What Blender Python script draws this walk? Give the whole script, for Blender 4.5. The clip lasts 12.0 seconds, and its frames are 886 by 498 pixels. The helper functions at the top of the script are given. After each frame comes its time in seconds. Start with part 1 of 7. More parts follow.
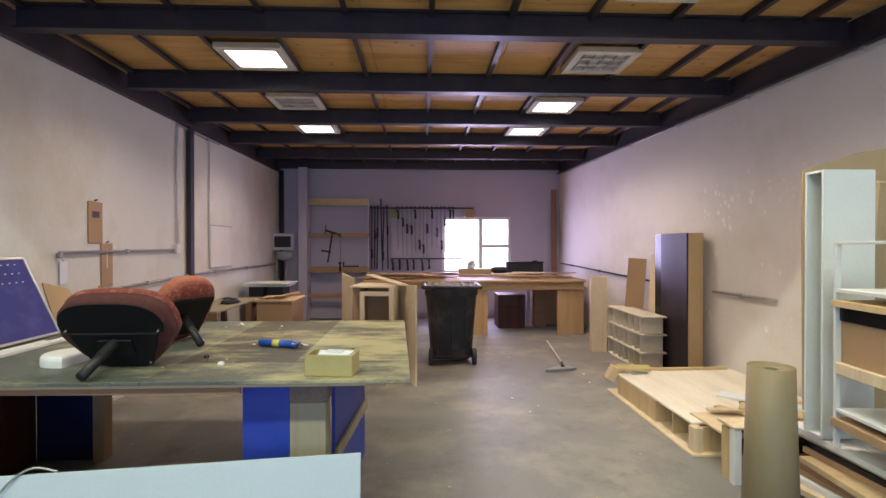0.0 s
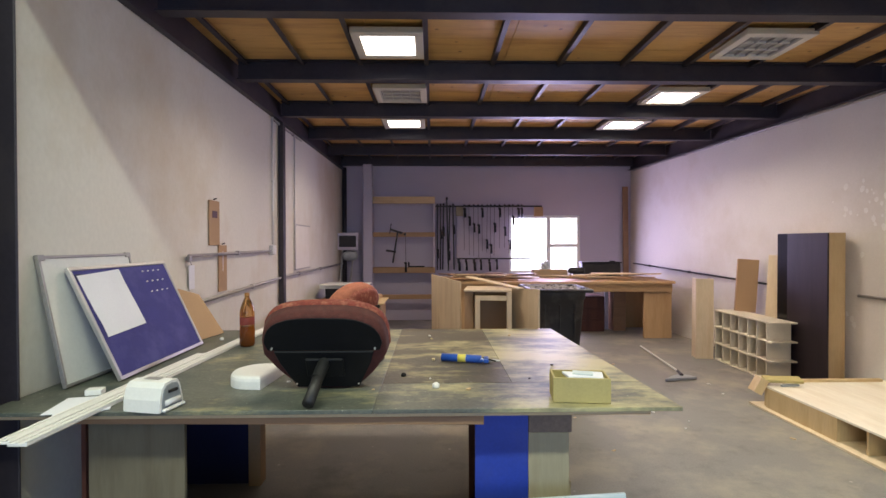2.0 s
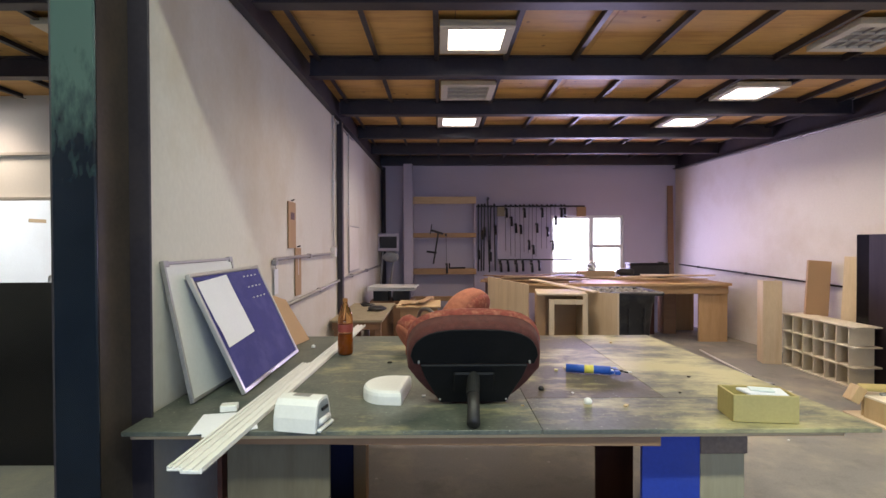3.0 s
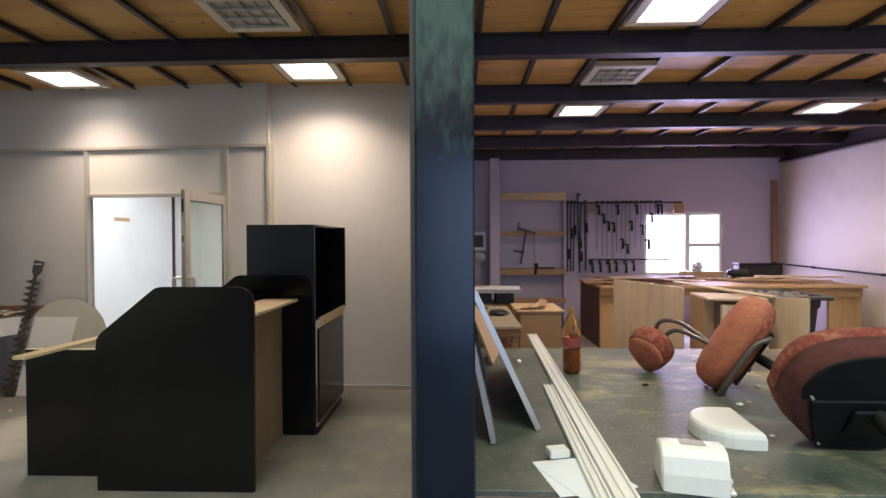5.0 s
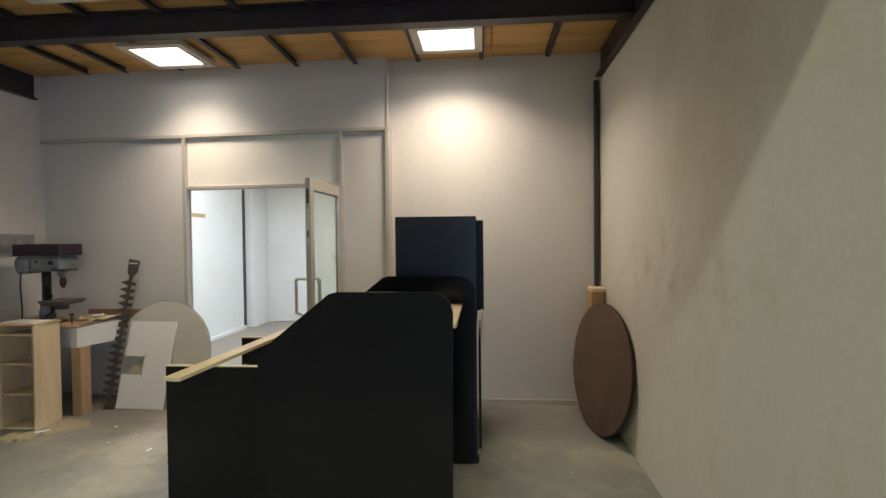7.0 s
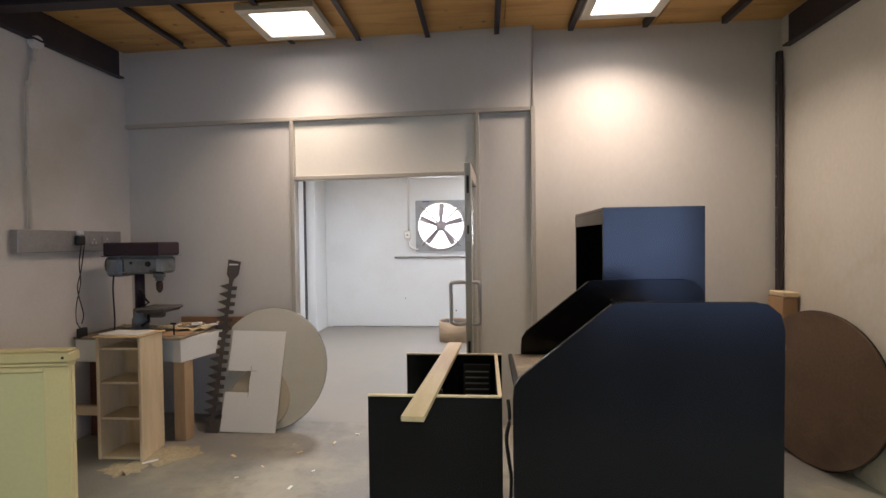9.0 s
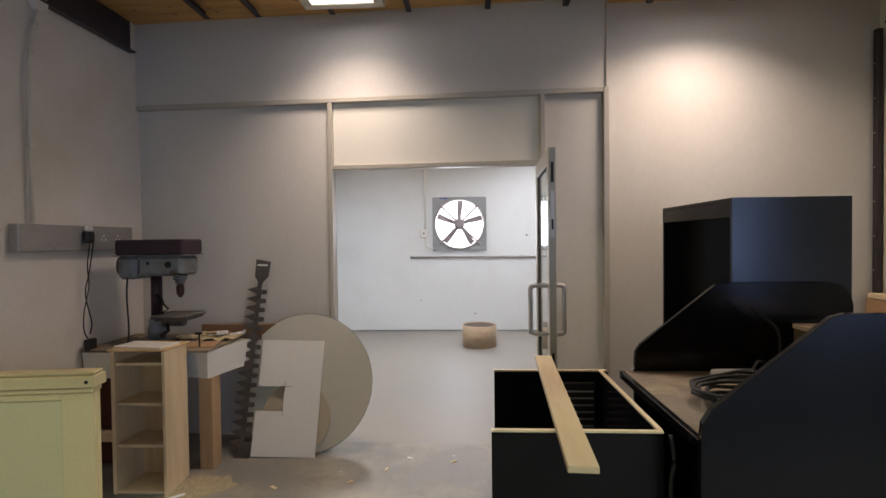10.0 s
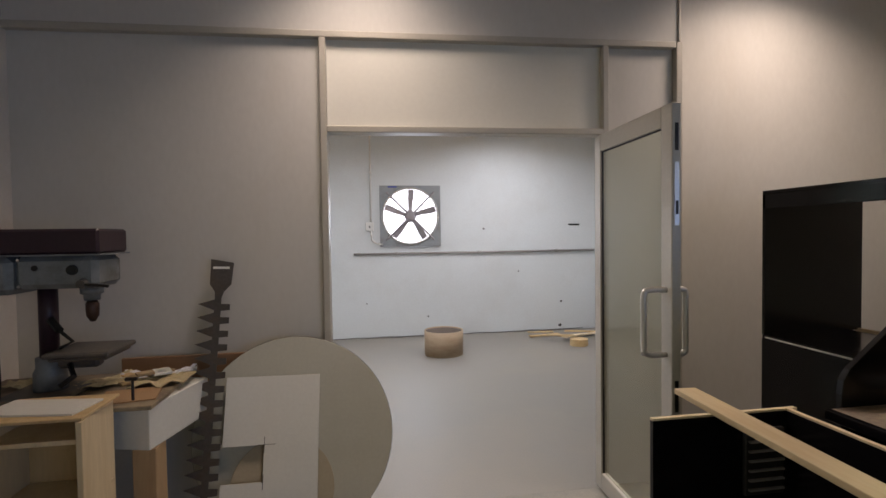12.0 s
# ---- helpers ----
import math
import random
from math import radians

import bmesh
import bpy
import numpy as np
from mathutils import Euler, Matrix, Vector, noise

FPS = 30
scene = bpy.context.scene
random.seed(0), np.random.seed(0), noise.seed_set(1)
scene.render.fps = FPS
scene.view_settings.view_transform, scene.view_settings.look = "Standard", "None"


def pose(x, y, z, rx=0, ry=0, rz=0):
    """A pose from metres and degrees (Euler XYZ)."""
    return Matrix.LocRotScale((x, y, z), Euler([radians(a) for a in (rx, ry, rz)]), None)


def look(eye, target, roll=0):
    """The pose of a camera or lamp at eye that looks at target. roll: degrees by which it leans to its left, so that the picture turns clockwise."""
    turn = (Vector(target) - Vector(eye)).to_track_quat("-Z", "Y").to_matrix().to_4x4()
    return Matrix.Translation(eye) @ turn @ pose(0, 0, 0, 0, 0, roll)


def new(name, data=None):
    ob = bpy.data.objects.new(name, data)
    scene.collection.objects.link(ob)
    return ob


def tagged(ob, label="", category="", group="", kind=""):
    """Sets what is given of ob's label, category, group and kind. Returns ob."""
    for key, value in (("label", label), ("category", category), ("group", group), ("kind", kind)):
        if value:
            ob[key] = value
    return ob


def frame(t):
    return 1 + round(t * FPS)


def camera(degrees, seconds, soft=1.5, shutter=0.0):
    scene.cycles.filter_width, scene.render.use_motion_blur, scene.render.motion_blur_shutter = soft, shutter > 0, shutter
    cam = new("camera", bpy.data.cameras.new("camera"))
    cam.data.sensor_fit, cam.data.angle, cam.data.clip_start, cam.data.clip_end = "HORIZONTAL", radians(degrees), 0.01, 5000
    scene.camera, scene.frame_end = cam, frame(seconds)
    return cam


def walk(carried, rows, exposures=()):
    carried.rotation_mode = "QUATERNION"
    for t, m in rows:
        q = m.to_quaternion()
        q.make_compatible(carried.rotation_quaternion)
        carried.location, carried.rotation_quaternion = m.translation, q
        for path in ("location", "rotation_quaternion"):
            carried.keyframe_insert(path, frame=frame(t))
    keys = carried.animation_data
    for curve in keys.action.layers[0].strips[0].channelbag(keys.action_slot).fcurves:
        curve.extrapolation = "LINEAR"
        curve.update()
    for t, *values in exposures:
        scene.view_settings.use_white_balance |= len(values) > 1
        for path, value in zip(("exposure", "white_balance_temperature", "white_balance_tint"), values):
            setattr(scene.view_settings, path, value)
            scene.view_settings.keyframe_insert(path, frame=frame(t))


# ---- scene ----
cam = camera(84.3, 12.0)
METRES, EYE, TILT, LEAN, TURN = 8.0, 1.535, 0.0, 0.0, -2.4
ROWS = [
    (0.0, 0.0, 0.0, 0.0, -0.0, -0.42, 0.04),
    (0.5, -0.0355, 0.0116, 0.0034, 0.29, -0.51, 0.04),
    (1.0, -0.0703, 0.0214, 0.0047, 0.69, -0.59, 0.09),
    (1.5, -0.1071, 0.0303, 0.0055, 0.96, -0.64, 0.08),
    (2.0, -0.1447, 0.0424, 0.0044, 1.22, -0.67, 0.1),
    (2.5, -0.1833, 0.0534, 0.0059, 1.66, -0.65, 0.16),
    (3.0, -0.2277, 0.0614, 0.0074, 2.1, -0.7, 0.2),
    (5.0, -0.3871, 0.1119, 0.0082, 4.39, -0.83, 0.27),
    (5.5, -0.422, 0.131, 0.0079, 5.19, -0.84, 0.36),
    (6.0, -0.4595, 0.1493, 0.009, 6.13, -1.03, 0.5),
    (6.5, -0.4985, 0.163, 0.0083, 6.64, -1.11, 0.52),
    (7.0, -0.5354, 0.1776, 0.0074, 6.91, -1.22, 0.6),
    (9.0, -0.7004, 0.2357, 0.0052, 7.19, -1.13, 0.7),
    (9.5, -0.7421, 0.2579, 0.004, 6.92, -1.06, 0.68),
    (10.0, -0.778, 0.2857, 0.003, 5.45, -1.1, 0.65),
    (10.5, -0.8144, 0.3114, 0.0031, 3.32, -1.17, 0.73),
    (11.0, -0.8457, 0.3366, 0.0029, 0.09, -1.24, 0.72),
    (11.5, -0.8707, 0.3686, 0.0028, -3.45, -1.39, 0.83),
    (12.0, -0.8915, 0.4034, 0.0001, -6.89, -1.68, 0.78),
]
EXPOSURES = [(0.0, 0.05, 6500, 17), (3.0, 0.12, 6500, 17), (5.0, 0.14, 6500, 19), (7.0, 0.20, 6500, 13), (9.0, 0.10, 6500, 21), (10.5, -0.20, 6500, 21), (12.0, -0.46, 6500, 21)]
walk(cam, [(t, pose(0, 0, EYE, TILT, LEAN, TURN) @ pose(METRES * x, METRES * y, METRES * z, 90 + pitch, roll, yaw)) for t, x, y, z, yaw, pitch, roll in ROWS], EXPOSURES)

# ---- world and daylight ----
world = bpy.data.worlds.new("sky")
scene.world = world
world.use_nodes = True
wn = world.node_tree
sky = wn.nodes.new("ShaderNodeTexSky")
sky.sky_type, sky.sun_disc, sky.sun_elevation, sky.sun_rotation = "NISHITA", False, radians(48), radians(20)
wn.links.new(sky.outputs[0], wn.nodes["Background"].inputs[0])
wn.nodes["Background"].inputs[1].default_value = 0.1
sun = new("sun", bpy.data.lights.new("sun", "SUN"))
sun.data.energy, sun.data.angle, sun.data.color = 3.0, radians(0.5), (1.0, 0.95, 0.87)
sun.matrix_world = look((0, 0, 0), (-0.23, -0.63, -0.74))


def area(name, eye, target, width, height, watts, colour):
    """Daylight that comes in through an opening."""
    lamp = new(name, bpy.data.lights.new(name, "AREA"))
    lamp.data.shape, lamp.data.size, lamp.data.size_y = "RECTANGLE", width, height
    lamp.data.energy, lamp.data.color = watts, colour
    lamp.matrix_world = look(eye, target)
    return lamp


area("daylight_rear_door", (-0.15, -3.85, 1.5), (-0.15, 0, 1.5), 6.7, 2.7, 132, (0.32, 0.53, 1.0))
area("daylight_skylight", (-2.3, -0.85, 6.38), (-2.3, -0.85, 0), 9.2, 0.3, 580, (0.87, 1.0, 0.80))
area("daylight_window", (1.14, 10.30, 1.55), (1.0, 6.0, 1.2), 1.35, 1.1, 95, (0.64, 0.58, 1.0))
area("daylight_fan", (-6.28, 10.70, 1.8), (-6.28, 8, 1.5), 0.7, 0.7, 22, (0.80, 0.92, 1.0))
LAMP_WATTS, LAMP_SPREAD, LAMP_COLOUR = 23, 140, (1.0, 0.88, 0.72)


# ---- materials ----
def shader(name, colour, rough=0.6, metal=0.0, vary=0.12, scale=6.0, fine=60.0, bump=0.15, dirt=None, dirt_amount=0.0, dirt_scale=1.2, rnd=0.0, spec=0.5, coords="Object", stretch=(1, 1, 1)):
    """A painted, wooden or metal surface with broad and fine variation, relief and stains."""
    m = bpy.data.materials.new(name)
    m.use_nodes = True
    nt = m.node_tree
    N, L = nt.nodes, nt.links
    b = N["Principled BSDF"]
    tc = N.new("ShaderNodeTexCoord")
    mp = N.new("ShaderNodeMapping")
    mp.inputs["Scale"].default_value = stretch
    L.new(tc.outputs[coords], mp.inputs[0])
    n1 = N.new("ShaderNodeTexNoise")
    n1.inputs["Scale"].default_value, n1.inputs["Detail"].default_value = scale, 4
    n2 = N.new("ShaderNodeTexNoise")
    n2.inputs["Scale"].default_value, n2.inputs["Detail"].default_value = fine, 3
    L.new(mp.outputs[0], n1.inputs[0])
    L.new(mp.outputs[0], n2.inputs[0])
    add = N.new("ShaderNodeMath")
    add.operation = "ADD"
    L.new(n1.outputs[0], add.inputs[0])
    L.new(n2.outputs[0], add.inputs[1])
    rng = N.new("ShaderNodeMapRange")
    rng.inputs["From Min"].default_value, rng.inputs["From Max"].default_value = 0.6, 1.4
    rng.inputs["To Min"].default_value, rng.inputs["To Max"].default_value = 1 - vary, 1 + vary
    L.new(add.outputs[0], rng.inputs[0])
    value = rng.outputs[0]
    if rnd:
        info = N.new("ShaderNodeObjectInfo")
        r2 = N.new("ShaderNodeMapRange")
        r2.inputs["To Min"].default_value, r2.inputs["To Max"].default_value = 1 - rnd, 1 + rnd
        L.new(info.outputs["Random"], r2.inputs[0])
        mu = N.new("ShaderNodeMath")
        mu.operation = "MULTIPLY"
        L.new(value, mu.inputs[0])
        L.new(r2.outputs[0], mu.inputs[1])
        value = mu.outputs[0]
    mix = N.new("ShaderNodeMix")
    mix.data_type, mix.blend_type = "RGBA", "MULTIPLY"
    mix.inputs[0].default_value = 1.0
    mix.inputs[6].default_value = (*colour, 1)
    L.new(value, mix.inputs[7])
    col = mix.outputs[2]
    if dirt:
        n3 = N.new("ShaderNodeTexNoise")
        n3.inputs["Scale"].default_value, n3.inputs["Detail"].default_value, n3.inputs["Roughness"].default_value = dirt_scale, 6, 0.65
        L.new(mp.outputs[0], n3.inputs[0])
        r3 = N.new("ShaderNodeMapRange")
        r3.inputs["From Min"].default_value, r3.inputs["From Max"].default_value = 0.48, 0.68
        r3.inputs["To Max"].default_value = dirt_amount
        L.new(n3.outputs[0], r3.inputs[0])
        mx = N.new("ShaderNodeMix")
        mx.data_type = "RGBA"
        L.new(r3.outputs[0], mx.inputs[0])
        L.new(col, mx.inputs[6])
        mx.inputs[7].default_value = (*dirt, 1)
        col = mx.outputs[2]
    L.new(col, b.inputs["Base Color"])
    rr = N.new("ShaderNodeMapRange")
    rr.inputs["To Min"].default_value, rr.inputs["To Max"].default_value = max(rough - 0.1, 0.02), min(rough + 0.1, 1)
    L.new(n1.outputs[0], rr.inputs[0])
    L.new(rr.outputs[0], b.inputs["Roughness"])
    b.inputs["Metallic"].default_value = metal
    b.inputs["Specular IOR Level"].default_value = spec
    if bump:
        bp = N.new("ShaderNodeBump")
        bp.inputs["Strength"].default_value, bp.inputs["Distance"].default_value = bump, 0.004
        L.new(add.outputs[0], bp.inputs["Height"])
        L.new(bp.outputs[0], b.inputs["Normal"])
    return m


def wood(name, colour, dark, rough=0.6, along="x", rings=9.0, rnd=0.06, knots=0.0):
    """Board with grain along one axis."""
    st = {"x": (0.12, 1, 1), "y": (1, 0.12, 1), "z": (1, 1, 0.12)}[along]
    m = shader(name, colour, rough, 0, 0.10, rings, 90, 0.08, dark, 0.75, rings * 1.6, rnd, 0.35, "Object", st)
    if knots:
        nt = m.node_tree
        b = nt.nodes["Principled BSDF"]
        tc = nt.nodes.new("ShaderNodeTexCoord")
        v = nt.nodes.new("ShaderNodeTexVoronoi")
        v.inputs["Scale"].default_value = 5.5
        nt.links.new(tc.outputs["Object"], v.inputs["Vector"])
        r = nt.nodes.new("ShaderNodeMapRange")
        r.inputs["From Min"].default_value, r.inputs["From Max"].default_value = 0.05, 0.13
        r.inputs["To Min"].default_value, r.inputs["To Max"].default_value = knots, 0
        nt.links.new(v.outputs["Distance"], r.inputs[0])
        mx = nt.nodes.new("ShaderNodeMix")
        mx.data_type = "RGBA"
        nt.links.new(r.outputs[0], mx.inputs[0])
        nt.links.new(b.inputs["Base Color"].links[0].from_socket, mx.inputs[6])
        mx.inputs[7].default_value = (0.16, 0.07, 0.03, 1)
        nt.links.new(mx.outputs[2], b.inputs["Base Color"])
    return m


def glowing(name, colour, strength):
    m = bpy.data.materials.new(name)
    m.use_nodes = True
    b = m.node_tree.nodes["Principled BSDF"]
    b.inputs["Base Color"].default_value = (0.8, 0.8, 0.8, 1)
    b.inputs["Emission Color"].default_value = (*colour, 1)
    b.inputs["Emission Strength"].default_value = strength
    return m


def glassy(name, colour, rough=0.0, alpha=0.0):
    m = bpy.data.materials.new(name)
    m.use_nodes = True
    b = m.node_tree.nodes["Principled BSDF"]
    b.inputs["Base Color"].default_value = (*colour, 1)
    b.inputs["Roughness"].default_value = rough
    b.inputs["Transmission Weight"].default_value = 1.0
    b.inputs["IOR"].default_value = 1.45
    return m


PLASTER = shader("plaster", (0.69, 0.645, 0.59), 0.75, 0, 0.05, 1.3, 45, 0.12, (0.55, 0.47, 0.36), 0.5, 0.8)
# weaker light and violet daylight of the far end are mixed into this colour
PLASTER_DIM = shader("plaster_dimmed_far_end", (0.48, 0.44, 0.53), 0.75, 0, 0.05, 1.3, 45, 0.12, (0.46, 0.40, 0.42), 0.3, 0.7)
PLASTER_STAINED = shader("stained_plaster", (0.675, 0.645, 0.575), 0.72, 0, 0.06, 1.1, 40, 0.14, (0.50, 0.395, 0.245), 0.55, 0.62, stretch=(1, 1, 0.7))


def stained_band(m, colour, low, high, near, far, west):
    """Old damp stains in a band at chest height on the west face of a wall."""
    N, L = m.node_tree.nodes, m.node_tree.links
    b = N["Principled BSDF"]
    tc = N.new("ShaderNodeTexCoord")
    sep = N.new("ShaderNodeSeparateXYZ")
    L.new(tc.outputs["Object"], sep.inputs[0])
    n = N.new("ShaderNodeTexNoise")
    n.inputs["Scale"].default_value, n.inputs["Detail"].default_value, n.inputs["Roughness"].default_value = 5.5, 5, 0.6
    L.new(tc.outputs["Object"], n.inputs[0])
    r = N.new("ShaderNodeMapRange")
    r.inputs["From Min"].default_value, r.inputs["From Max"].default_value, r.inputs["To Max"].default_value = 0.48, 0.70, 0.5
    L.new(n.outputs[0], r.inputs[0])
    value = r.outputs[0]
    for k, mid, half in ((2, (low + high) / 2, (high - low) / 2), (1, (near + far) / 2, (far - near) / 2)):
        off = N.new("ShaderNodeMath")
        off.operation = "SUBTRACT"
        off.inputs[1].default_value = mid
        L.new(sep.outputs[k], off.inputs[0])
        size = N.new("ShaderNodeMath")
        size.operation = "ABSOLUTE"
        L.new(off.outputs[0], size.inputs[0])
        fade = N.new("ShaderNodeMapRange")
        fade.inputs["From Min"].default_value, fade.inputs["From Max"].default_value = half * 0.3, half
        fade.inputs["To Min"].default_value, fade.inputs["To Max"].default_value = 1, 0
        L.new(size.outputs[0], fade.inputs[0])
        mu = N.new("ShaderNodeMath")
        mu.operation = "MULTIPLY"
        L.new(value, mu.inputs[0])
        L.new(fade.outputs[0], mu.inputs[1])
        value = mu.outputs[0]
    side = N.new("ShaderNodeMath")
    side.operation = "LESS_THAN"
    side.inputs[1].default_value = west
    L.new(sep.outputs[0], side.inputs[0])
    mu = N.new("ShaderNodeMath")
    mu.operation = "MULTIPLY"
    L.new(value, mu.inputs[0])
    L.new(side.outputs[0], mu.inputs[1])
    mx = N.new("ShaderNodeMix")
    mx.data_type = "RGBA"
    L.new(mu.outputs[0], mx.inputs[0])
    L.new(b.inputs["Base Color"].links[0].from_socket, mx.inputs[6])
    mx.inputs[7].default_value = (*colour, 1)
    L.new(mx.outputs[2], b.inputs["Base Color"])


stained_band(PLASTER_STAINED, (0.44, 0.35, 0.17), 1.10, 1.75, 3.0, 5.9, -3.1)
PANEL_WALL = shader("partition_board", (0.63, 0.61, 0.57), 0.65, 0, 0.04, 1.0, 40, 0.08, (0.52, 0.46, 0.36), 0.25, 0.9, stretch=(1, 1, 0.5))
WHITE_ROOM = shader("white_paint", (0.69, 0.72, 0.725), 0.65, 0, 0.04, 1.2, 40, 0.08, (0.52, 0.50, 0.46), 0.25, 0.8)
CONCRETE = shader("concrete_floor", (0.205, 0.196, 0.178), 0.56, 0, 0.2, 0.9, 85, 0.07, (0.37, 0.325, 0.24), 0.8, 1.25)
DECK = wood("plywood_deck", (0.60, 0.36, 0.13), (0.42, 0.21, 0.07), 0.55, "x", 5.0, 0.12, 0.8)
STEEL = shader("dark_painted_steel", (0.030, 0.024, 0.030), 0.5, 0.0, 0.25, 3, 40, 0.1, (0.07, 0.055, 0.05), 0.5, 2.0)
POST_PAINT = shader("teal_painted_steel", (0.004, 0.008, 0.016), 0.2, 0.0, 0.4, 4, 50, 0.06, (0.008, 0.014, 0.022), 0.5, 3.5, spec=0.45)
FRAME_BEIGE = shader("beige_aluminium", (0.50, 0.47, 0.41), 0.45, 0.2, 0.06, 3, 60, 0.05)
WHITE_PAINT = shader("white_enamel", (0.78, 0.78, 0.76), 0.4, 0, 0.04, 4, 60, 0.05)
LAMP_FRAME = shader("lamp_frame", (0.62, 0.58, 0.50), 0.5, 0, 0.06, 6, 60, 0.05)
LAMP_OFF = shader("lamp_louvre", (0.42, 0.40, 0.37), 0.35, 0.3, 0.1, 20, 60, 0.1)
LAMP_ON = glowing("lit_diffuser", (1.0, 0.95, 0.86), 5)
SKY_GLOW = glowing("bright_outdoors", (0.95, 0.96, 1.0), 3.0)
GLASS = glassy("window_glass", (1, 1, 1))
GALV = shader("galvanised_pipe", (0.38, 0.36, 0.34), 0.45, 0.5, 0.12, 8, 60, 0.08)
WHITE_PVC = shader("white_plastic", (0.74, 0.72, 0.68), 0.4, 0, 0.05, 8, 60, 0.03)


def speckled(m, colour, scale, size, amount, scuff):
    """Scatters paint drops and darker scuffs over a floor."""
    N, L = m.node_tree.nodes, m.node_tree.links
    b = N["Principled BSDF"]
    tc = N.new("ShaderNodeTexCoord")
    n = N.new("ShaderNodeTexNoise")
    n.inputs["Scale"].default_value, n.inputs["Detail"].default_value, n.inputs["Roughness"].default_value = 2.3, 8, 0.72
    L.new(tc.outputs["Object"], n.inputs[0])
    r = N.new("ShaderNodeMapRange")
    r.inputs["From Min"].default_value, r.inputs["From Max"].default_value, r.inputs["To Max"].default_value = 0.53, 0.66, 0.6
    L.new(n.outputs[0], r.inputs[0])
    mx = N.new("ShaderNodeMix")
    mx.data_type = "RGBA"
    L.new(r.outputs[0], mx.inputs[0])
    L.new(b.inputs["Base Color"].links[0].from_socket, mx.inputs[6])
    mx.inputs[7].default_value = (*scuff, 1)
    v = N.new("ShaderNodeTexVoronoi")
    v.inputs["Scale"].default_value = scale
    L.new(tc.outputs["Object"], v.inputs["Vector"])
    rs = N.new("ShaderNodeMapRange")
    rs.inputs["From Min"].default_value, rs.inputs["From Max"].default_value = size * 0.6, size
    rs.inputs["To Min"].default_value, rs.inputs["To Max"].default_value = amount, 0
    L.new(v.outputs["Distance"], rs.inputs[0])
    pick = N.new("ShaderNodeSeparateColor")
    L.new(v.outputs["Color"], pick.inputs[0])
    few = N.new("ShaderNodeMath")
    few.operation = "GREATER_THAN"
    few.inputs[1].default_value = 0.72
    L.new(pick.outputs[0], few.inputs[0])
    mu = N.new("ShaderNodeMath")
    mu.operation = "MULTIPLY"
    L.new(rs.outputs[0], mu.inputs[0])
    L.new(few.outputs[0], mu.inputs[1])
    m2 = N.new("ShaderNodeMix")
    m2.data_type = "RGBA"
    L.new(mu.outputs[0], m2.inputs[0])
    L.new(mx.outputs[2], m2.inputs[6])
    m2.inputs[7].default_value = (*colour, 1)
    L.new(m2.outputs[2], b.inputs["Base Color"])
    return m


speckled(CONCRETE, (0.48, 0.46, 0.40), 5.0, 0.07, 0.6, (0.135, 0.128, 0.115))


# ---- building helpers ----
def add_box(bm, a, b, m=None, bevel=0.0):
    """A box between two corners, with softened edges if asked."""
    c = [(a[k] + b[k]) / 2 for k in range(3)]
    s = [max(abs(b[k] - a[k]), 1e-4) for k in range(3)]
    mat = Matrix.Translation(c) @ Matrix.Diagonal((*s, 1))
    made = bmesh.ops.create_cube(bm, size=1, matrix=(m @ mat) if m else mat)
    if bevel:
        edges = list({e for v in made["verts"] for e in v.link_edges})
        bmesh.ops.bevel(bm, geom=edges, offset=bevel, segments=1, affect="EDGES", profile=0.5)
    return bm


def boxes(*pairs, bevel=0.0):
    bm = bmesh.new()
    for p in pairs:
        add_box(bm, p[0], p[1], p[2] if len(p) > 2 else None, bevel)
    return bm


def add_cyl(bm, p, q, r1, r2=None, seg=16):
    p, q = Vector(p), Vector(q)
    d = q - p
    m = Matrix.Translation((p + q) / 2) @ d.to_track_quat("Z", "Y").to_matrix().to_4x4()
    bmesh.ops.create_cone(bm, cap_ends=True, segments=seg, radius1=r1, radius2=r1 if r2 is None else r2, depth=d.length, matrix=m)
    return bm


def cyl(p, q, r1, r2=None, seg=16):
    return add_cyl(bmesh.new(), p, q, r1, r2, seg)


def tube(points, r, seg=8):
    """A round bar or cable along a line of points."""
    bm = bmesh.new()
    pts = [Vector(p) for p in points]
    rings = []
    for i, p in enumerate(pts):
        d = (pts[min(i + 1, len(pts) - 1)] - pts[max(i - 1, 0)]).normalized()
        side = d.cross(Vector((0.13, 0.21, 0.97))).normalized()
        up = d.cross(side)
        rings.append([bm.verts.new(p + (side * math.cos(2 * math.pi * k / seg) + up * math.sin(2 * math.pi * k / seg)) * r) for k in range(seg)])
    for a, b in zip(rings, rings[1:]):
        for k in range(seg):
            bm.faces.new((a[k], a[(k + 1) % seg], b[(k + 1) % seg], b[k]))
    bm.faces.new(rings[0][::-1])
    bm.faces.new(rings[-1])
    return bm


def smooth_line(points, steps=6):
    """Catmull-Rom through the points."""
    p = [Vector(q) for q in points]
    p = [p[0] * 2 - p[1]] + p + [p[-1] * 2 - p[-2]]
    out = []
    for i in range(1, len(p) - 2):
        for k in range(steps):
            t = k / steps
            out.append(0.5 * (2 * p[i] + (p[i + 1] - p[i - 1]) * t + (2 * p[i - 1] - 5 * p[i] + 4 * p[i + 1] - p[i + 2]) * t * t + (3 * p[i] - p[i - 1] - 3 * p[i + 1] + p[i + 2]) * t ** 3))
    return out + [p[-2]]


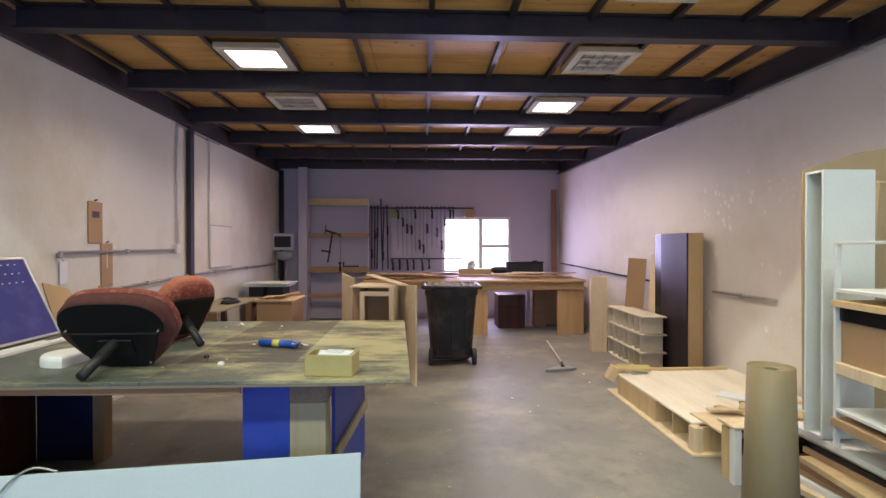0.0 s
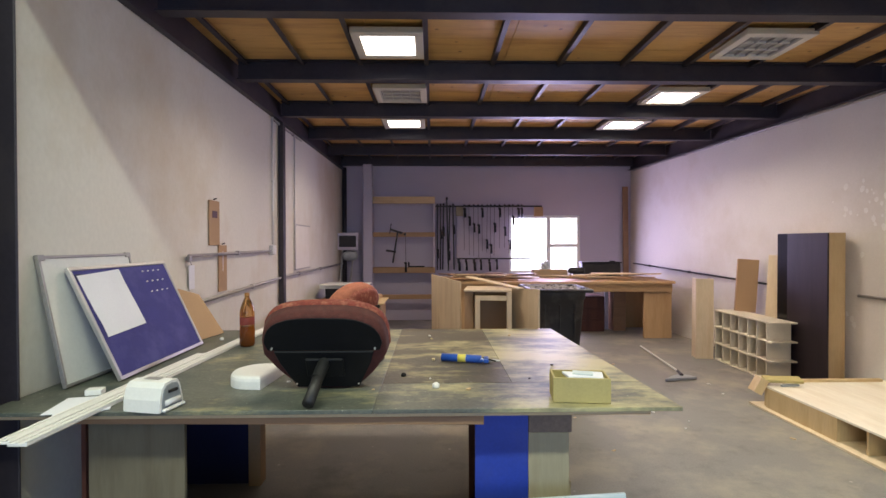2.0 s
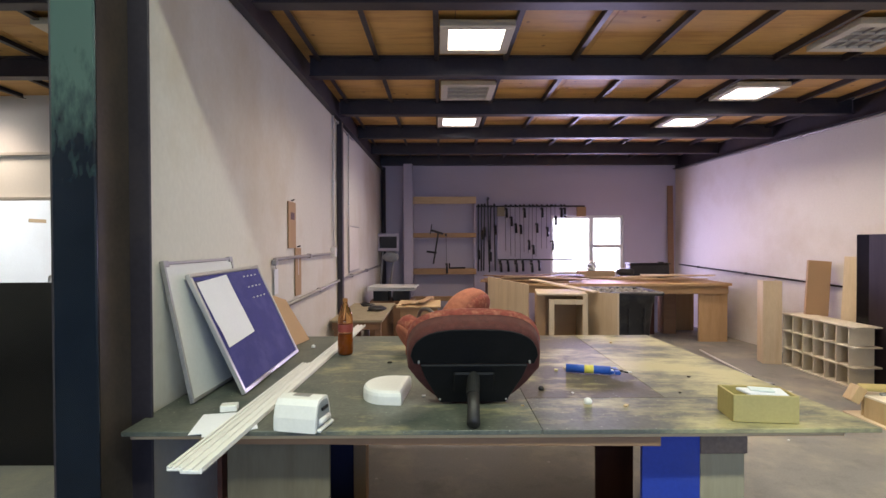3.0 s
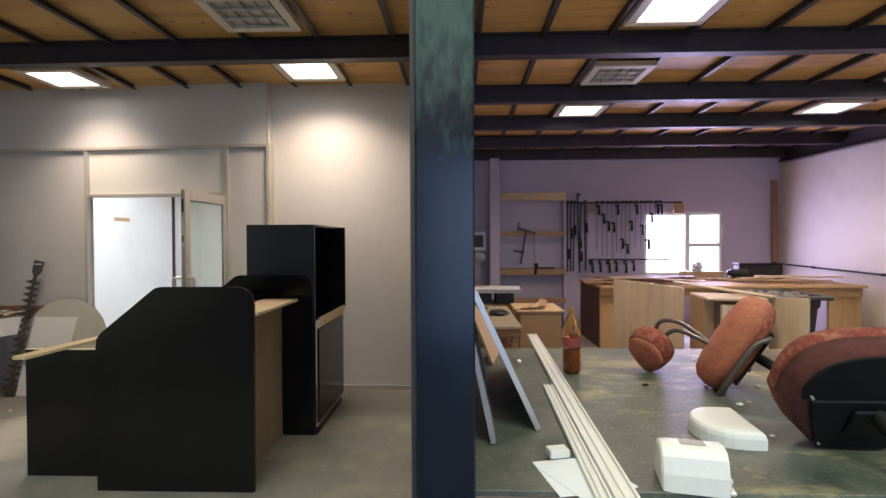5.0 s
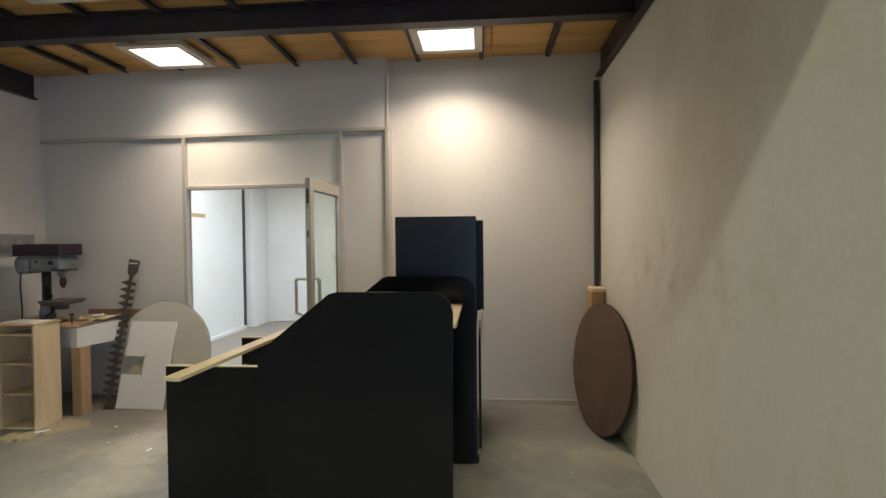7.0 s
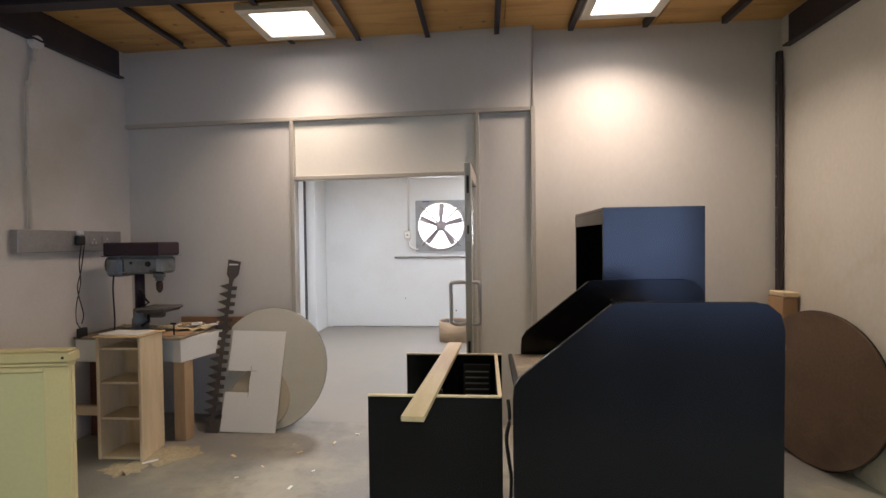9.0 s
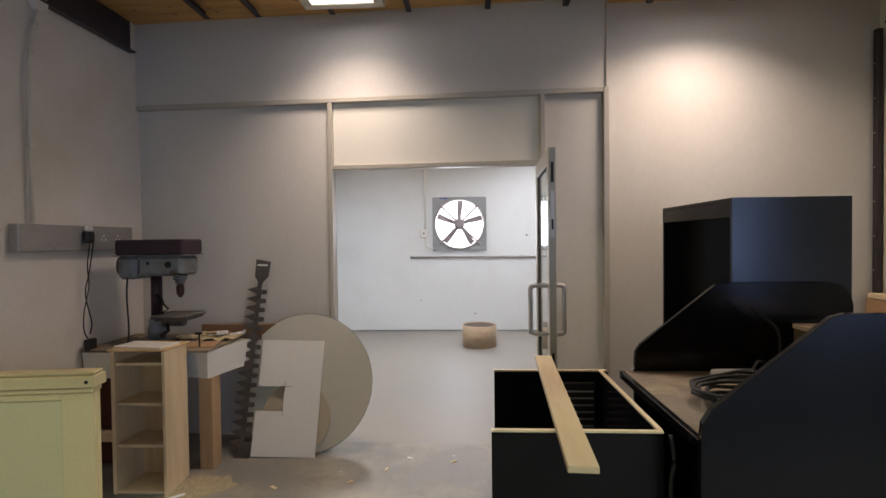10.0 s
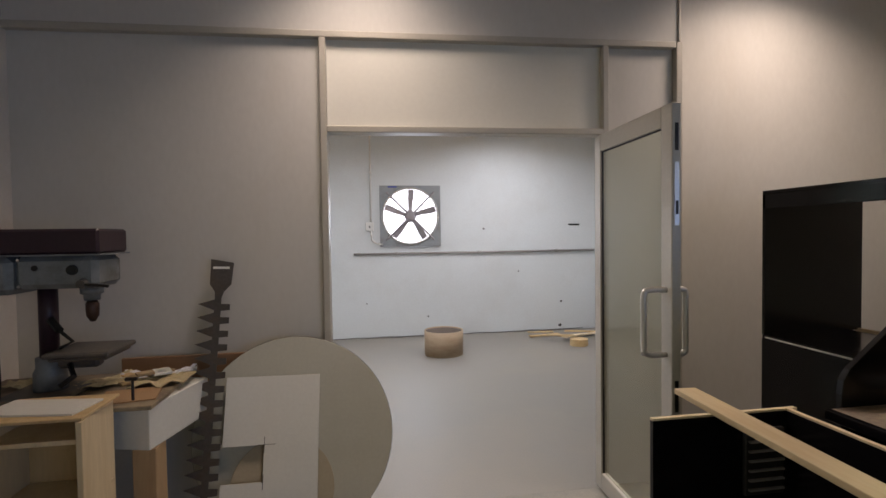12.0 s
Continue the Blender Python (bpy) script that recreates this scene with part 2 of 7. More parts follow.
def slab(outline, thick, m=None, bevel=0.0):
    """A flat board: outline in x and z, thickness along y."""
    bm = bmesh.new()
    front = [bm.verts.new((x, 0, z)) for x, z in outline]
    face = bm.faces.new(front)
    ext = bmesh.ops.extrude_face_region(bm, geom=[face])
    bmesh.ops.translate(bm, verts=[v for v in ext["geom"] if isinstance(v, bmesh.types.BMVert)], vec=(0, thick, 0))
    bmesh.ops.recalc_face_normals(bm, faces=bm.faces)
    if bevel:
        bmesh.ops.bevel(bm, geom=list(bm.edges), offset=bevel, segments=1, affect="EDGES", profile=0.5)
    if m:
        bmesh.ops.transform(bm, matrix=m, verts=bm.verts)
    return bm


def part(name, bm, material, parent=None, label="", smooth=False):
    me = bpy.data.meshes.new(name)
    bm.normal_update()
    bm.to_mesh(me)
    bm.free()
    me.materials.append(material)
    if smooth:
        for p in me.polygons:
            p.use_smooth = True
    ob = new(name, me)
    if parent:
        ob.parent = parent
    if label:
        ob["label"] = label
    return ob


def thing(name, m, label, category, group=""):
    ob = new(name)
    ob.empty_display_size = 0.1
    ob.matrix_world = m
    return tagged(ob, label, category, group)


def structure(name, bm, material, label="", category=""):
    return tagged(part(name, bm, material), label, category, "", "structure")


# ---- structure ----
DECK_Z = 3.32
structure("floor", boxes(((-3.12, 1.9, -0.2), (4.2, 11.2, 0.0)), ((-9.2, 1.9, -0.2), (-3.121, 6.25, 0.0))), CONCRETE, "grey worn concrete floor with dusty pale stains", "floor")
structure("floor_back_room", boxes(((-9.2, 6.251, -0.2), (-3.121, 11.2, 0.0))), shader("smooth_screed", (0.245, 0.226, 0.198), 0.5, 0, 0.08, 1.1, 85, 0.05, (0.285, 0.25, 0.20), 0.5, 0.9), "smooth pale screed floor of the back room", "floor")
# out of view; coloured dark so the black desk panels mirror less light
structure("floor_hall", boxes(((-9.2, -4.2, -0.2), (4.2, 1.899, -0.001))), shader("dark_unseen_concrete", (0.075, 0.072, 0.066), 0.6, 0, 0.2, 0.9, 24, 0.15, (0.12, 0.11, 0.09), 0.5, 0.8), "unseen concrete floor of the front hall, dark to dim reflections", "floor")
structure("ground", boxes(((-400, -400, -0.5), (400, 400, -0.25))), shader("yard_concrete", (0.35, 0.33, 0.3), 0.8), "plain paved yard outside the building", "ground")


def right_x(y):
    """Inner face of the wall that runs askew."""
    return 2.93 + 0.07 * (10.4 - y)


def wall_from(name, pts, z0, z1, material, label):
    """A wall of any plan outline."""
    bm = bmesh.new()
    lo = [bm.verts.new((x, y, z0)) for x, y in pts]
    hi = [bm.verts.new((x, y, z1)) for x, y in pts]
    n = len(pts)
    bm.faces.new(lo[::-1])
    bm.faces.new(hi)
    for k in range(n):
        bm.faces.new((lo[k], lo[(k + 1) % n], hi[(k + 1) % n], hi[k]))
    bmesh.ops.recalc_face_normals(bm, faces=bm.faces)
    return structure(name, bm, material, label, "wall")


TOP = 3.5
wall_from("wall_east", [(right_x(-4), -4), (right_x(10.4), 10.4), (right_x(10.4) + 0.2, 10.6), (right_x(-4) + 0.2, -4)], 0, TOP, PLASTER, "beige plastered wall with pale filler patches")
wall_from("wall_middle", [(-3.085, 2.66), (-2.985, 10.4), (-3.10, 10.4), (-3.11, 6.3), (-3.165, 2.53), (-3.126, 2.53), (-3.126, 2.66)], 0, TOP, PLASTER_STAINED, "thin plastered partition wall between two workshop bays")
wall_from("wall_west", [(-8.8, -4), (-8.8, 10.9), (-9.0, 10.9), (-9.0, -4)], 0, TOP, PLASTER, "beige plastered side wall")
# far wall with the window hole
WX0, WX1, WZ0, WZ1 = 0.42, 1.89, 0.95, 2.14
structure("wall_north", boxes(((-3.2, 10.40, 0), (WX0, 10.6, TOP)), ((WX1, 10.40, 0), (3.2, 10.6, TOP)), ((WX0, 10.40, 0), (WX1, 10.6, WZ0)), ((WX0, 10.40, WZ1), (WX1, 10.6, TOP))), PLASTER_DIM, "plastered end wall with a steel window", "wall")
# rear wall with two roller door openings
# wall is out of view; its dark colour keeps reflections in gloss fronts low
structure("wall_south", boxes(((-9, -4.2, 0), (-3.6, -4.0, TOP)), ((3.3, -4.2, 0), (4.2, -4.0, TOP)), ((-3.6, -4.2, 2.9), (3.3, -4.0, TOP))), shader("dark_unseen_wall", (0.16, 0.155, 0.15), 0.7, 0, 0.15, 2, 40, 0.1), "unseen rear wall with an open roller door, dark to dim reflections", "wall")
HALL = 6.4
structure("roof_slab", boxes(((-9.2, 2.30, TOP - 0.12), (4.2, 11.2, TOP + 0.05))), STEEL, "floor slab of the loft above the deck", "roof")
structure("wall_loft", boxes(((-9.2, 2.32, TOP + 0.06), (4.2, 2.45, HALL))), PLASTER, "plain upper wall over the loft edge", "wall")
structure("wall_hall_upper", boxes(((-9.0, -4.2, TOP + 0.001), (4.2, -4.0, HALL)), ((-9.2, -4.2, TOP + 0.001), (-9.001, 2.3, HALL)), ((4.0, -3.99, TOP + 0.001), (4.2, 2.3, HALL))), PLASTER, "plain upper walls of the tall front hall", "wall")
structure("roof_hall", boxes(((-9.2, -4.2, HALL), (4.2, -1.03, HALL + 0.1)), ((-9.2, -0.67, HALL), (4.2, 2.45, HALL + 0.1)), ((-9.2, -1.03, HALL), (-7.0, -0.67, HALL + 0.1)), ((2.4, -1.03, HALL), (4.2, -0.67, HALL + 0.1))), STEEL, "sheet roof with a long skylight opening", "roof")
structure("ceiling", boxes(*[((-9.0 + 1.22 * i + 0.003, 2.38 + 1.22 * j + 0.003, DECK_Z), (-9.0 + 1.22 * (i + 1) - 0.003, 2.38 + 1.22 * (j + 1) - 0.003, DECK_Z + 0.03)) for i in range(11) for j in range(7)]), DECK, "yellow-brown knotted plywood deck boards", "ceiling")

BEAMS = [2.38, 3.71, 5.08, 6.43, 7.73, 8.99, 10.2]


def i_beam(x0, x1, y, name="steel_beam"):
    t = thing(name, pose(0, y, 0), "dark brown painted steel beam under the plywood deck", "beam", "ceiling beams")
    part("flange", boxes(((x0, 0, 3.13), (x1, 0.11, 3.143)), bevel=0.002), STEEL, t)
    part("flange", boxes(((x0, 0, DECK_Z - 0.014), (x1, 0.11, DECK_Z - 0.001)), bevel=0.002), STEEL, t)
    part("web", boxes(((x0, 0.045, 3.143), (x1, 0.058, DECK_Z - 0.014))), STEEL, t)
    return t


for y in BEAMS:
    i_beam(-3.0 if y > 2.5 else -3.1, right_x(y) - 0.03, y)
    if y < 6:
        i_beam(-8.78, -3.14, y)
# edge channels along the walls
for name, x0, y0, x1, y1, w in (("edge_channel", -3.08, 2.7, -2.985, 10.38, 0.06), ("edge_channel", -3.17, 2.7, -3.11, 6.2, -0.06), ("edge_channel", -8.79, -3.9, -8.79, 6.3, 0.06), ("edge_channel", right_x(-3.9), -3.9, right_x(10.38), 10.38, -0.07)):
    t = thing(name, pose(x0, y0, 0, 0, 0, -math.degrees(math.atan2(x1 - x0, y1 - y0))), "dark steel channel fixed along the wall head", "beam")
    ln = math.hypot(x1 - x0, y1 - y0)
    part("web", boxes(((0.004 if w > 0 else -0.004, 0, 3.07), (w * 0.25, ln, DECK_Z - 0.016))), STEEL, t)
    part("flange", boxes(((0.004 if w > 0 else -0.004, 0, 3.057), (w, ln, 3.069))), STEEL, t)
# joists between the beams
JX = [-8.1, -7.7, -7.13, -6.555, -5.97, -5.4, -4.8, -4.21, -3.6, -2.9, -2.37, -1.83, -1.2, -0.57, 0.07, 0.68, 1.29, 1.93, 2.5, 2.98]
for a, b in zip(BEAMS, BEAMS[1:]):
    for x in JX:
        end = b
        if x < -3 and a > 5:
            if a > 6:
                continue
            end = 6.22
        if x > right_x(b) - 0.1:
            continue
        t = thing("joist", pose(x, 0, 0), "dark steel joist between ceiling beams", "joist", "ceiling joists")
        part("web", boxes(((-0.02, a + 0.115, 3.262), (-0.014, end - 0.003, DECK_Z - 0.002))), STEEL, t)
        part("flange", boxes(((-0.013, a + 0.115, 3.262), (0.022, end - 0.003, 3.267))), STEEL, t)

# square ceiling lamps
def ceiling_lamp(x, y, lit, watts=LAMP_WATTS, colour=LAMP_COLOUR, spread=LAMP_SPREAD):
    t = thing("ceiling_lamp", pose(x, y, 3.235), "square ceiling lamp, lit, in a pale frame" if lit else "square ceiling lamp, unlit, with a louvre grid", "lamp", "ceiling lamps")
    w, h, e = 0.29, 0.275, 0.07
    part("frame", boxes(((-w, -h, 0), (w, -h + e, 0.03)), ((-w, h - e, 0), (w, h, 0.03)), ((-w, -h + e, 0), (-w + e, h - e, 0.03)), ((w - e, -h + e, 0), (w, h - e, 0.03)), ((-w, -h, 0.03), (w, h, 0.05)), ((-0.02, -0.02, 0.05), (0.02, 0.02, 0.085)), bevel=0.003), LAMP_FRAME, t)
    if lit:
        part("diffuser", boxes(((-w + e + 0.003, -h + e + 0.003, 0.012), (w - e - 0.003, h - e - 0.003, 0.029))), LAMP_ON, t, "glowing white diffuser")
        beam = area("lamp_light", (x, y, 3.233), (x, y, 0), 2 * (w - e), 2 * (h - e), watts, colour)
        beam.data.spread = radians(spread)
    else:
        part("reflector", boxes(((-w + e + 0.003, -h + e + 0.003, 0.024), (w - e - 0.003, h - e - 0.003, 0.029))), LAMP_OFF, t)
        for k in range(5):
            u = -w + e + 0.02 + k * (2 * (w - e) - 0.04) / 4
            part("louvre", boxes(((u - 0.003, -h + e + 0.004, 0.004), (u + 0.003, h - e - 0.004, 0.022))), LAMP_OFF, t)
        for k in range(2):
            u = -0.07 + 0.14 * k
            part("louvre", boxes(((-w + e + 0.004, u - 0.003, 0.006), (w - e - 0.004, u + 0.003, 0.0225))), LAMP_FRAME, t)


for x, y, lit in ((-1.51, 4.56, True), (-1.50, 5.95, False), (-1.54, 7.26, True), (1.66, 4.53, False), (1.62, 6.0, True), (1.56, 7.3, True), (1.64, 3.1, True), (-7.0, 5.80, True), (-4.49, 5.69, True), (-4.56, 4.52, False), (-7.0, 4.5, False)):
    if x < -4:
        ceiling_lamp(x, y, lit, 22 if x > -5 else 13, (1.0, 0.84, 0.66), 136 if x > -5 else 116)
    else:
        ceiling_lamp(x, y, lit)

# post at the end of the partition
def two_tone():
    """Navy steel, overpainted in teal down to about head height with a ragged brushed edge."""
    m = POST_PAINT
    N, L = m.node_tree.nodes, m.node_tree.links
    b = N["Principled BSDF"]
    tc = N.new("ShaderNodeTexCoord")
    sep = N.new("ShaderNodeSeparateXYZ")
    L.new(tc.outputs["Object"], sep.inputs[0])
    mp = N.new("ShaderNodeMapping")
    mp.inputs["Scale"].default_value, mp.inputs["Rotation"].default_value = (3.0, 1.0, 1.0), (0, radians(35), 0)
    L.new(tc.outputs["Object"], mp.inputs[0])
    n = N.new("ShaderNodeTexNoise")
    n.inputs["Scale"].default_value, n.inputs["Detail"].default_value, n.inputs["Roughness"].default_value = 9, 5, 0.6
    L.new(mp.outputs[0], n.inputs[0])
    mu = N.new("ShaderNodeMath")
    mu.operation = "MULTIPLY_ADD"
    mu.inputs[1].default_value = 0.9
    L.new(n.outputs[0], mu.inputs[0])
    L.new(sep.outputs[2], mu.inputs[2])
    r = N.new("ShaderNodeMapRange")
    r.inputs["From Min"].default_value, r.inputs["From Max"].default_value = 2.34, 2.68
    L.new(mu.outputs[0], r.inputs[0])
    mx = N.new("ShaderNodeMix")
    mx.data_type = "RGBA"
    L.new(r.outputs[0], mx.inputs[0])
    L.new(b.inputs["Base Color"].links[0].from_socket, mx.inputs[6])
    mx.inputs[7].default_value = (0.045, 0.085, 0.075, 1)
    L.new(mx.outputs[2], b.inputs["Base Color"])
    return m


CHANNEL = shader("bare_brown_steel", (0.055, 0.043, 0.036), 0.6, 0.2, 0.25, 5, 50, 0.1, (0.09, 0.065, 0.045), 0.5, 4)
t = thing("steel_column", pose(-3.09, 2.305, 0), "navy steel channel column, overpainted teal at the top", "column")
part("flange", boxes(((-0.084, 0, 0), (0.072, 0.014, 3.12)), bevel=0.005), two_tone(), t, "navy face with ragged teal paint above")
part("flange", boxes(((-0.033, 0.328, 0), (0.07, 0.342, 3.12)), bevel=0.004), STEEL, t)
part("web", boxes(((-0.098, 0.0145, 0), (-0.066, 0.20, 3.12))), STEEL, t)
part("lining", boxes(((-0.0635, 0.14, 0), (-0.0345, 0.223, 3.12)), ((-0.034, 0.14, 0), (-0.016, 0.3275, 3.12))), CHANNEL, t, "bare brown steel inside the channel")
for z in (0.5, 1.0, 1.36, 1.56, 2.1, 2.6):
    part("bolt", cyl((-0.0635, 0.09, z), (-0.045, 0.09, z), 0.012, seg=6), STEEL, t)

# glazed partition at the end of the west bay, slightly askew
GA = 2.75
GM = pose(-5.11, 6.215, 0, 0, 0, 180 - GA)   # local x runs west along the wall, local y towards the camera
GW = 3.72
HEAD, DOORH = 2.64, 2.11
DX0, DX1 = 0.475, 2.068


def gstructure(name, bm, material, label, category):
    ob = structure(name, bm, material, label, category)
    ob.matrix_world = GM
    return ob


gstructure("wall_partition", boxes(((0, -0.1, HEAD), (GW, 0, TOP)), ((0.02, -0.06, 0), (DX0, -0.03, HEAD)), ((DX1, -0.06, 0), (GW, -0.03, HEAD))), PANEL_WALL, "white board partition with aluminium trims", "wall")
gstructure("wall_transom", boxes(((DX0, -0.06, DOORH + 0.03), (DX1, -0.03, HEAD))), shader("cream_white_board", (0.75, 0.735, 0.665), 0.5, 0, 0.03, 1.0, 40, 0.05, (0.70, 0.66, 0.54), 0.3, 0.9), "cream white board panel over the doorway", "wall")
wall_from("wall_partition_side", [(-5.115, 6.315), (-3.1, 6.315), (-3.1, 6.42), (-5.115, 6.42)], 0, TOP, PANEL_WALL, "white board wall lit by a ceiling lamp")
trims = [((-0.022, -0.105, 0), (0.018, 0.012, HEAD + 0.025)), ((0.018, -0.07, HEAD - 0.012), (GW, 0.012, HEAD + 0.025)), ((DX0 - 0.034, -0.08, 0), (DX0, 0.014, HEAD - 0.012)), ((DX1, -0.08, 0), (DX1 + 0.036, 0.014, HEAD - 0.012)), ((DX0, -0.08, DOORH), (DX1, 0.014, DOORH + 0.036)), ((-0.012, 0.001, HEAD + 0.025), (0.004, 0.012, TOP))]
for a, b in trims:
    gstructure("trim", boxes((a, b), bevel=0.004), FRAME_BEIGE, "beige aluminium trim", "trim")
structure("baseboard", boxes(((-5.0, 6.29, 0), (-3.12, 6.314, 0.045))), FRAME_BEIGE, "low beige skirting strip", "baseboard")

# room behind the doorway
structure("wall_back_room", boxes(((-9.0, 10.88, 0), (-6.72, 11.08, TOP)), ((-5.86, 10.88, 0), (-3.1, 11.08, TOP)), ((-6.72, 10.88, 0), (-5.86, 11.08, 1.38)), ((-6.72, 10.88, 2.24), (-5.86, 11.08, TOP))), WHITE_ROOM, "pale painted wall with an extractor fan", "wall")
structure("wall_back_room_side", boxes(((-3.3, 6.44, 0), (-3.13, 10.87, TOP))), WHITE_ROOM, "pale painted side wall", "wall")
structure("wall_back_room_left", boxes(((-8.7, 6.45, 0), (-8.56, 10.2, TOP)), ((-8.7, 10.29, 0), (-8.40, 10.87, TOP))), WHITE_ROOM, "pale painted side wall with a dark gap", "wall")
structure("trim_gap", boxes(((-8.7, 10.201, 0), (-8.552, 10.289, TOP))), STEEL, "dark vertical gap in the wall", "trim")
structure("baseboard_back_room", boxes(((-8.558, 8.4, 0), (-8.50, 10.2, 0.05))), WHITE_ROOM, "white strip along the wall's foot", "baseboard")
structure("backdrop", boxes(((-9, 12.5, -0.2), (4, 12.6, 4))), SKY_GLOW, "bright daylight outside", "backdrop")
ceiling_lamp(-4.9, 9.55, True, 44, (0.92, 0.98, 1.0), 155)
# unseen extra lamp, added only to brighten the back room
ceiling_lamp(-7.2, 8.2, True, 68, (0.92, 0.98, 1.0), 165)

# steel window
MX0, MX1, TZ0, TZ1, FR = 1.205, 1.285, 1.485, 1.555, 0.055
w1 = structure("window_1", boxes(((WX0, 10.43, WZ0), (WX0 + FR, 10.48, WZ1)), ((WX1 - FR, 10.43, WZ0), (WX1, 10.48, WZ1)), ((WX0 + FR, 10.43, WZ0), (WX1 - FR, 10.48, WZ0 + FR)), ((WX0 + FR, 10.43, WZ1 - FR), (WX1 - FR, 10.48, WZ1)), ((MX0, 10.43, WZ0 + FR), (MX1, 10.48, WZ1 - FR)), ((MX1, 10.425, TZ0), (WX1 - FR, 10.475, TZ1)), bevel=0.003), WHITE_PAINT, "white steel window with an overexposed view", "window")
for x0, x1, z0, z1 in ((WX0 + FR, MX0, WZ0 + FR, WZ1 - FR), (MX1, WX1 - FR, WZ0 + FR, TZ0), (MX1, WX1 - FR, TZ1, WZ1 - FR)):
    p = part("pane", boxes(((x0 + 0.001, 10.455, z0 + 0.001), (x1 - 0.001, 10.46, z1 - 0.001))), GLASS, w1)
    p.visible_shadow = False
part("window_sill", boxes(((WX0 - 0.03, 10.36, WZ0 - 0.03), (WX1 + 0.03, 10.399, WZ0 - 0.002))), WHITE_PAINT, w1)

# ---- materials of things ----
PLY = wood("plywood", (0.56, 0.41, 0.22), (0.46, 0.31, 0.15), 0.6, "z", 6)
PLY_PALE = wood("pale_plywood", (0.68, 0.55, 0.36), (0.58, 0.44, 0.26), 0.6, "z", 6)
PLY_X = wood("plywood_long", (0.58, 0.43, 0.25), (0.46, 0.31, 0.16), 0.6, "x", 6)
PINE = wood("pine_board", (0.62, 0.44, 0.22), (0.48, 0.30, 0.13), 0.55, "y", 8)
BROWN = wood("brown_board", (0.27, 0.155, 0.085), (0.20, 0.11, 0.06), 0.6, "x", 5)
MDF = shader("brown_fibreboard", (0.40, 0.25, 0.13), 0.75, 0, 0.08, 3, 80, 0.06)
RUST = wood("red_brown_veneer", (0.10, 0.035, 0.022), (0.06, 0.02, 0.015), 0.5, "z", 5)
BLACK = shader("black_laminate", (0.006, 0.0055, 0.0065), 0.2, 0, 0.25, 3, 60, 0.015, (0.009, 0.008, 0.008), 0.4, 1.6, spec=0.3)
DARKWOOD = wood("dark_stained_veneer", (0.028, 0.018, 0.022), (0.012, 0.008, 0.010), 0.45, "z", 5)
BLUE = shader("blue_board", (0.018, 0.045, 0.33), 0.5, 0, 0.15, 4, 60, 0.06, (0.05, 0.07, 0.3), 0.4, 3)
BLUEFELT = shader("blue_felt", (0.045, 0.042, 0.19), 0.9, 0, 0.15, 6, 200, 0.15, (0.085, 0.082, 0.25), 0.7, 4.5)
NAVY = shader("dark_navy_board", (0.012, 0.014, 0.06), 0.5, 0, 0.15, 4, 60, 0.05)
ALU = shader("aluminium", (0.62, 0.60, 0.57), 0.35, 0.7, 0.06, 10, 80, 0.04)
GREYMETAL = shader("grey_machine_paint", (0.30, 0.32, 0.33), 0.45, 0.1, 0.1, 6, 60, 0.08, (0.16, 0.14, 0.12), 0.5, 4)
DARKMETAL = shader("dark_metal", (0.035, 0.032, 0.03), 0.45, 0.6, 0.25, 10, 80, 0.1)
SAWSTEEL = shader("old_saw_steel", (0.10, 0.09, 0.085), 0.5, 0.6, 0.25, 6, 70, 0.12, (0.15, 0.09, 0.05), 0.5, 5)
RUBBER = shader("black_plastic", (0.007, 0.007, 0.007), 0.55, 0, 0.2, 6, 80, 0.08, (0.05, 0.045, 0.04), 0.35, 3)
FABRIC = shader("red_patterned_fabric", (0.20, 0.040, 0.026), 0.95, 0, 0.35, 45, 220, 0.35, (0.42, 0.17, 0.10), 0.75, 30)
FABRIC_FACE = shader("faded_red_fabric", (0.40, 0.13, 0.075), 0.95, 0, 0.25, 40, 220, 0.3, (0.26, 0.07, 0.045), 0.5, 25)
OFFWHITE = shader("white_board", (0.70, 0.70, 0.66), 0.45, 0, 0.05, 3, 60, 0.03, (0.55, 0.50, 0.42), 0.25, 1.5)
MELAMINE = shader("pale_melamine", (0.56, 0.63, 0.63), 0.4, 0, 0.04, 3, 60, 0.02)
PAPER = shader("paper", (0.74, 0.74, 0.78), 0.8, 0, 0.04, 6, 80, 0.03)
CARDBOARD = shader("cardboard", (0.36, 0.26, 0.145), 0.8, 0, 0.08, 5, 70, 0.06)
ROLL = shader("brown_paper_roll", (0.25, 0.19, 0.10), 0.6, 0, 0.06, 4, 50, 0.04, stretch=(1, 1, 0.2))
YELLOWBOX = shader("mustard_box", (0.42, 0.34, 0.13), 0.65, 0, 0.1, 8, 80, 0.05)
CREAM = shader("cream_painted_board", (0.58, 0.485, 0.25), 0.55, 0, 0.06, 4, 60, 0.04, (0.48, 0.36, 0.18), 0.3, 2)
GREENCREAM = shader("pale_green_panel", (0.52, 0.475, 0.265), 0.6, 0, 0.05, 2, 60, 0.04)
BLUEPLASTIC = shader("blue_plastic", (0.015, 0.075, 0.36), 0.35, 0, 0.15, 20, 90, 0.04)
LABELYELLOW = shader("yellow_label", (0.62, 0.52, 0.08), 0.5, 0, 0.1, 20, 90, 0.02)
AMBER = glassy("amber_plastic", (0.76, 0.43, 0.17), 0.05)
DUSTTOP = shader("dusty_worktop", (0.20, 0.155, 0.11), 0.7, 0, 0.3, 4, 60, 0.2, (0.46, 0.38, 0.24), 0.8, 3)
WINEMETAL = shader("maroon_machine_paint", (0.035, 0.016, 0.024), 0.4, 0.1, 0.15, 6, 70, 0.05)
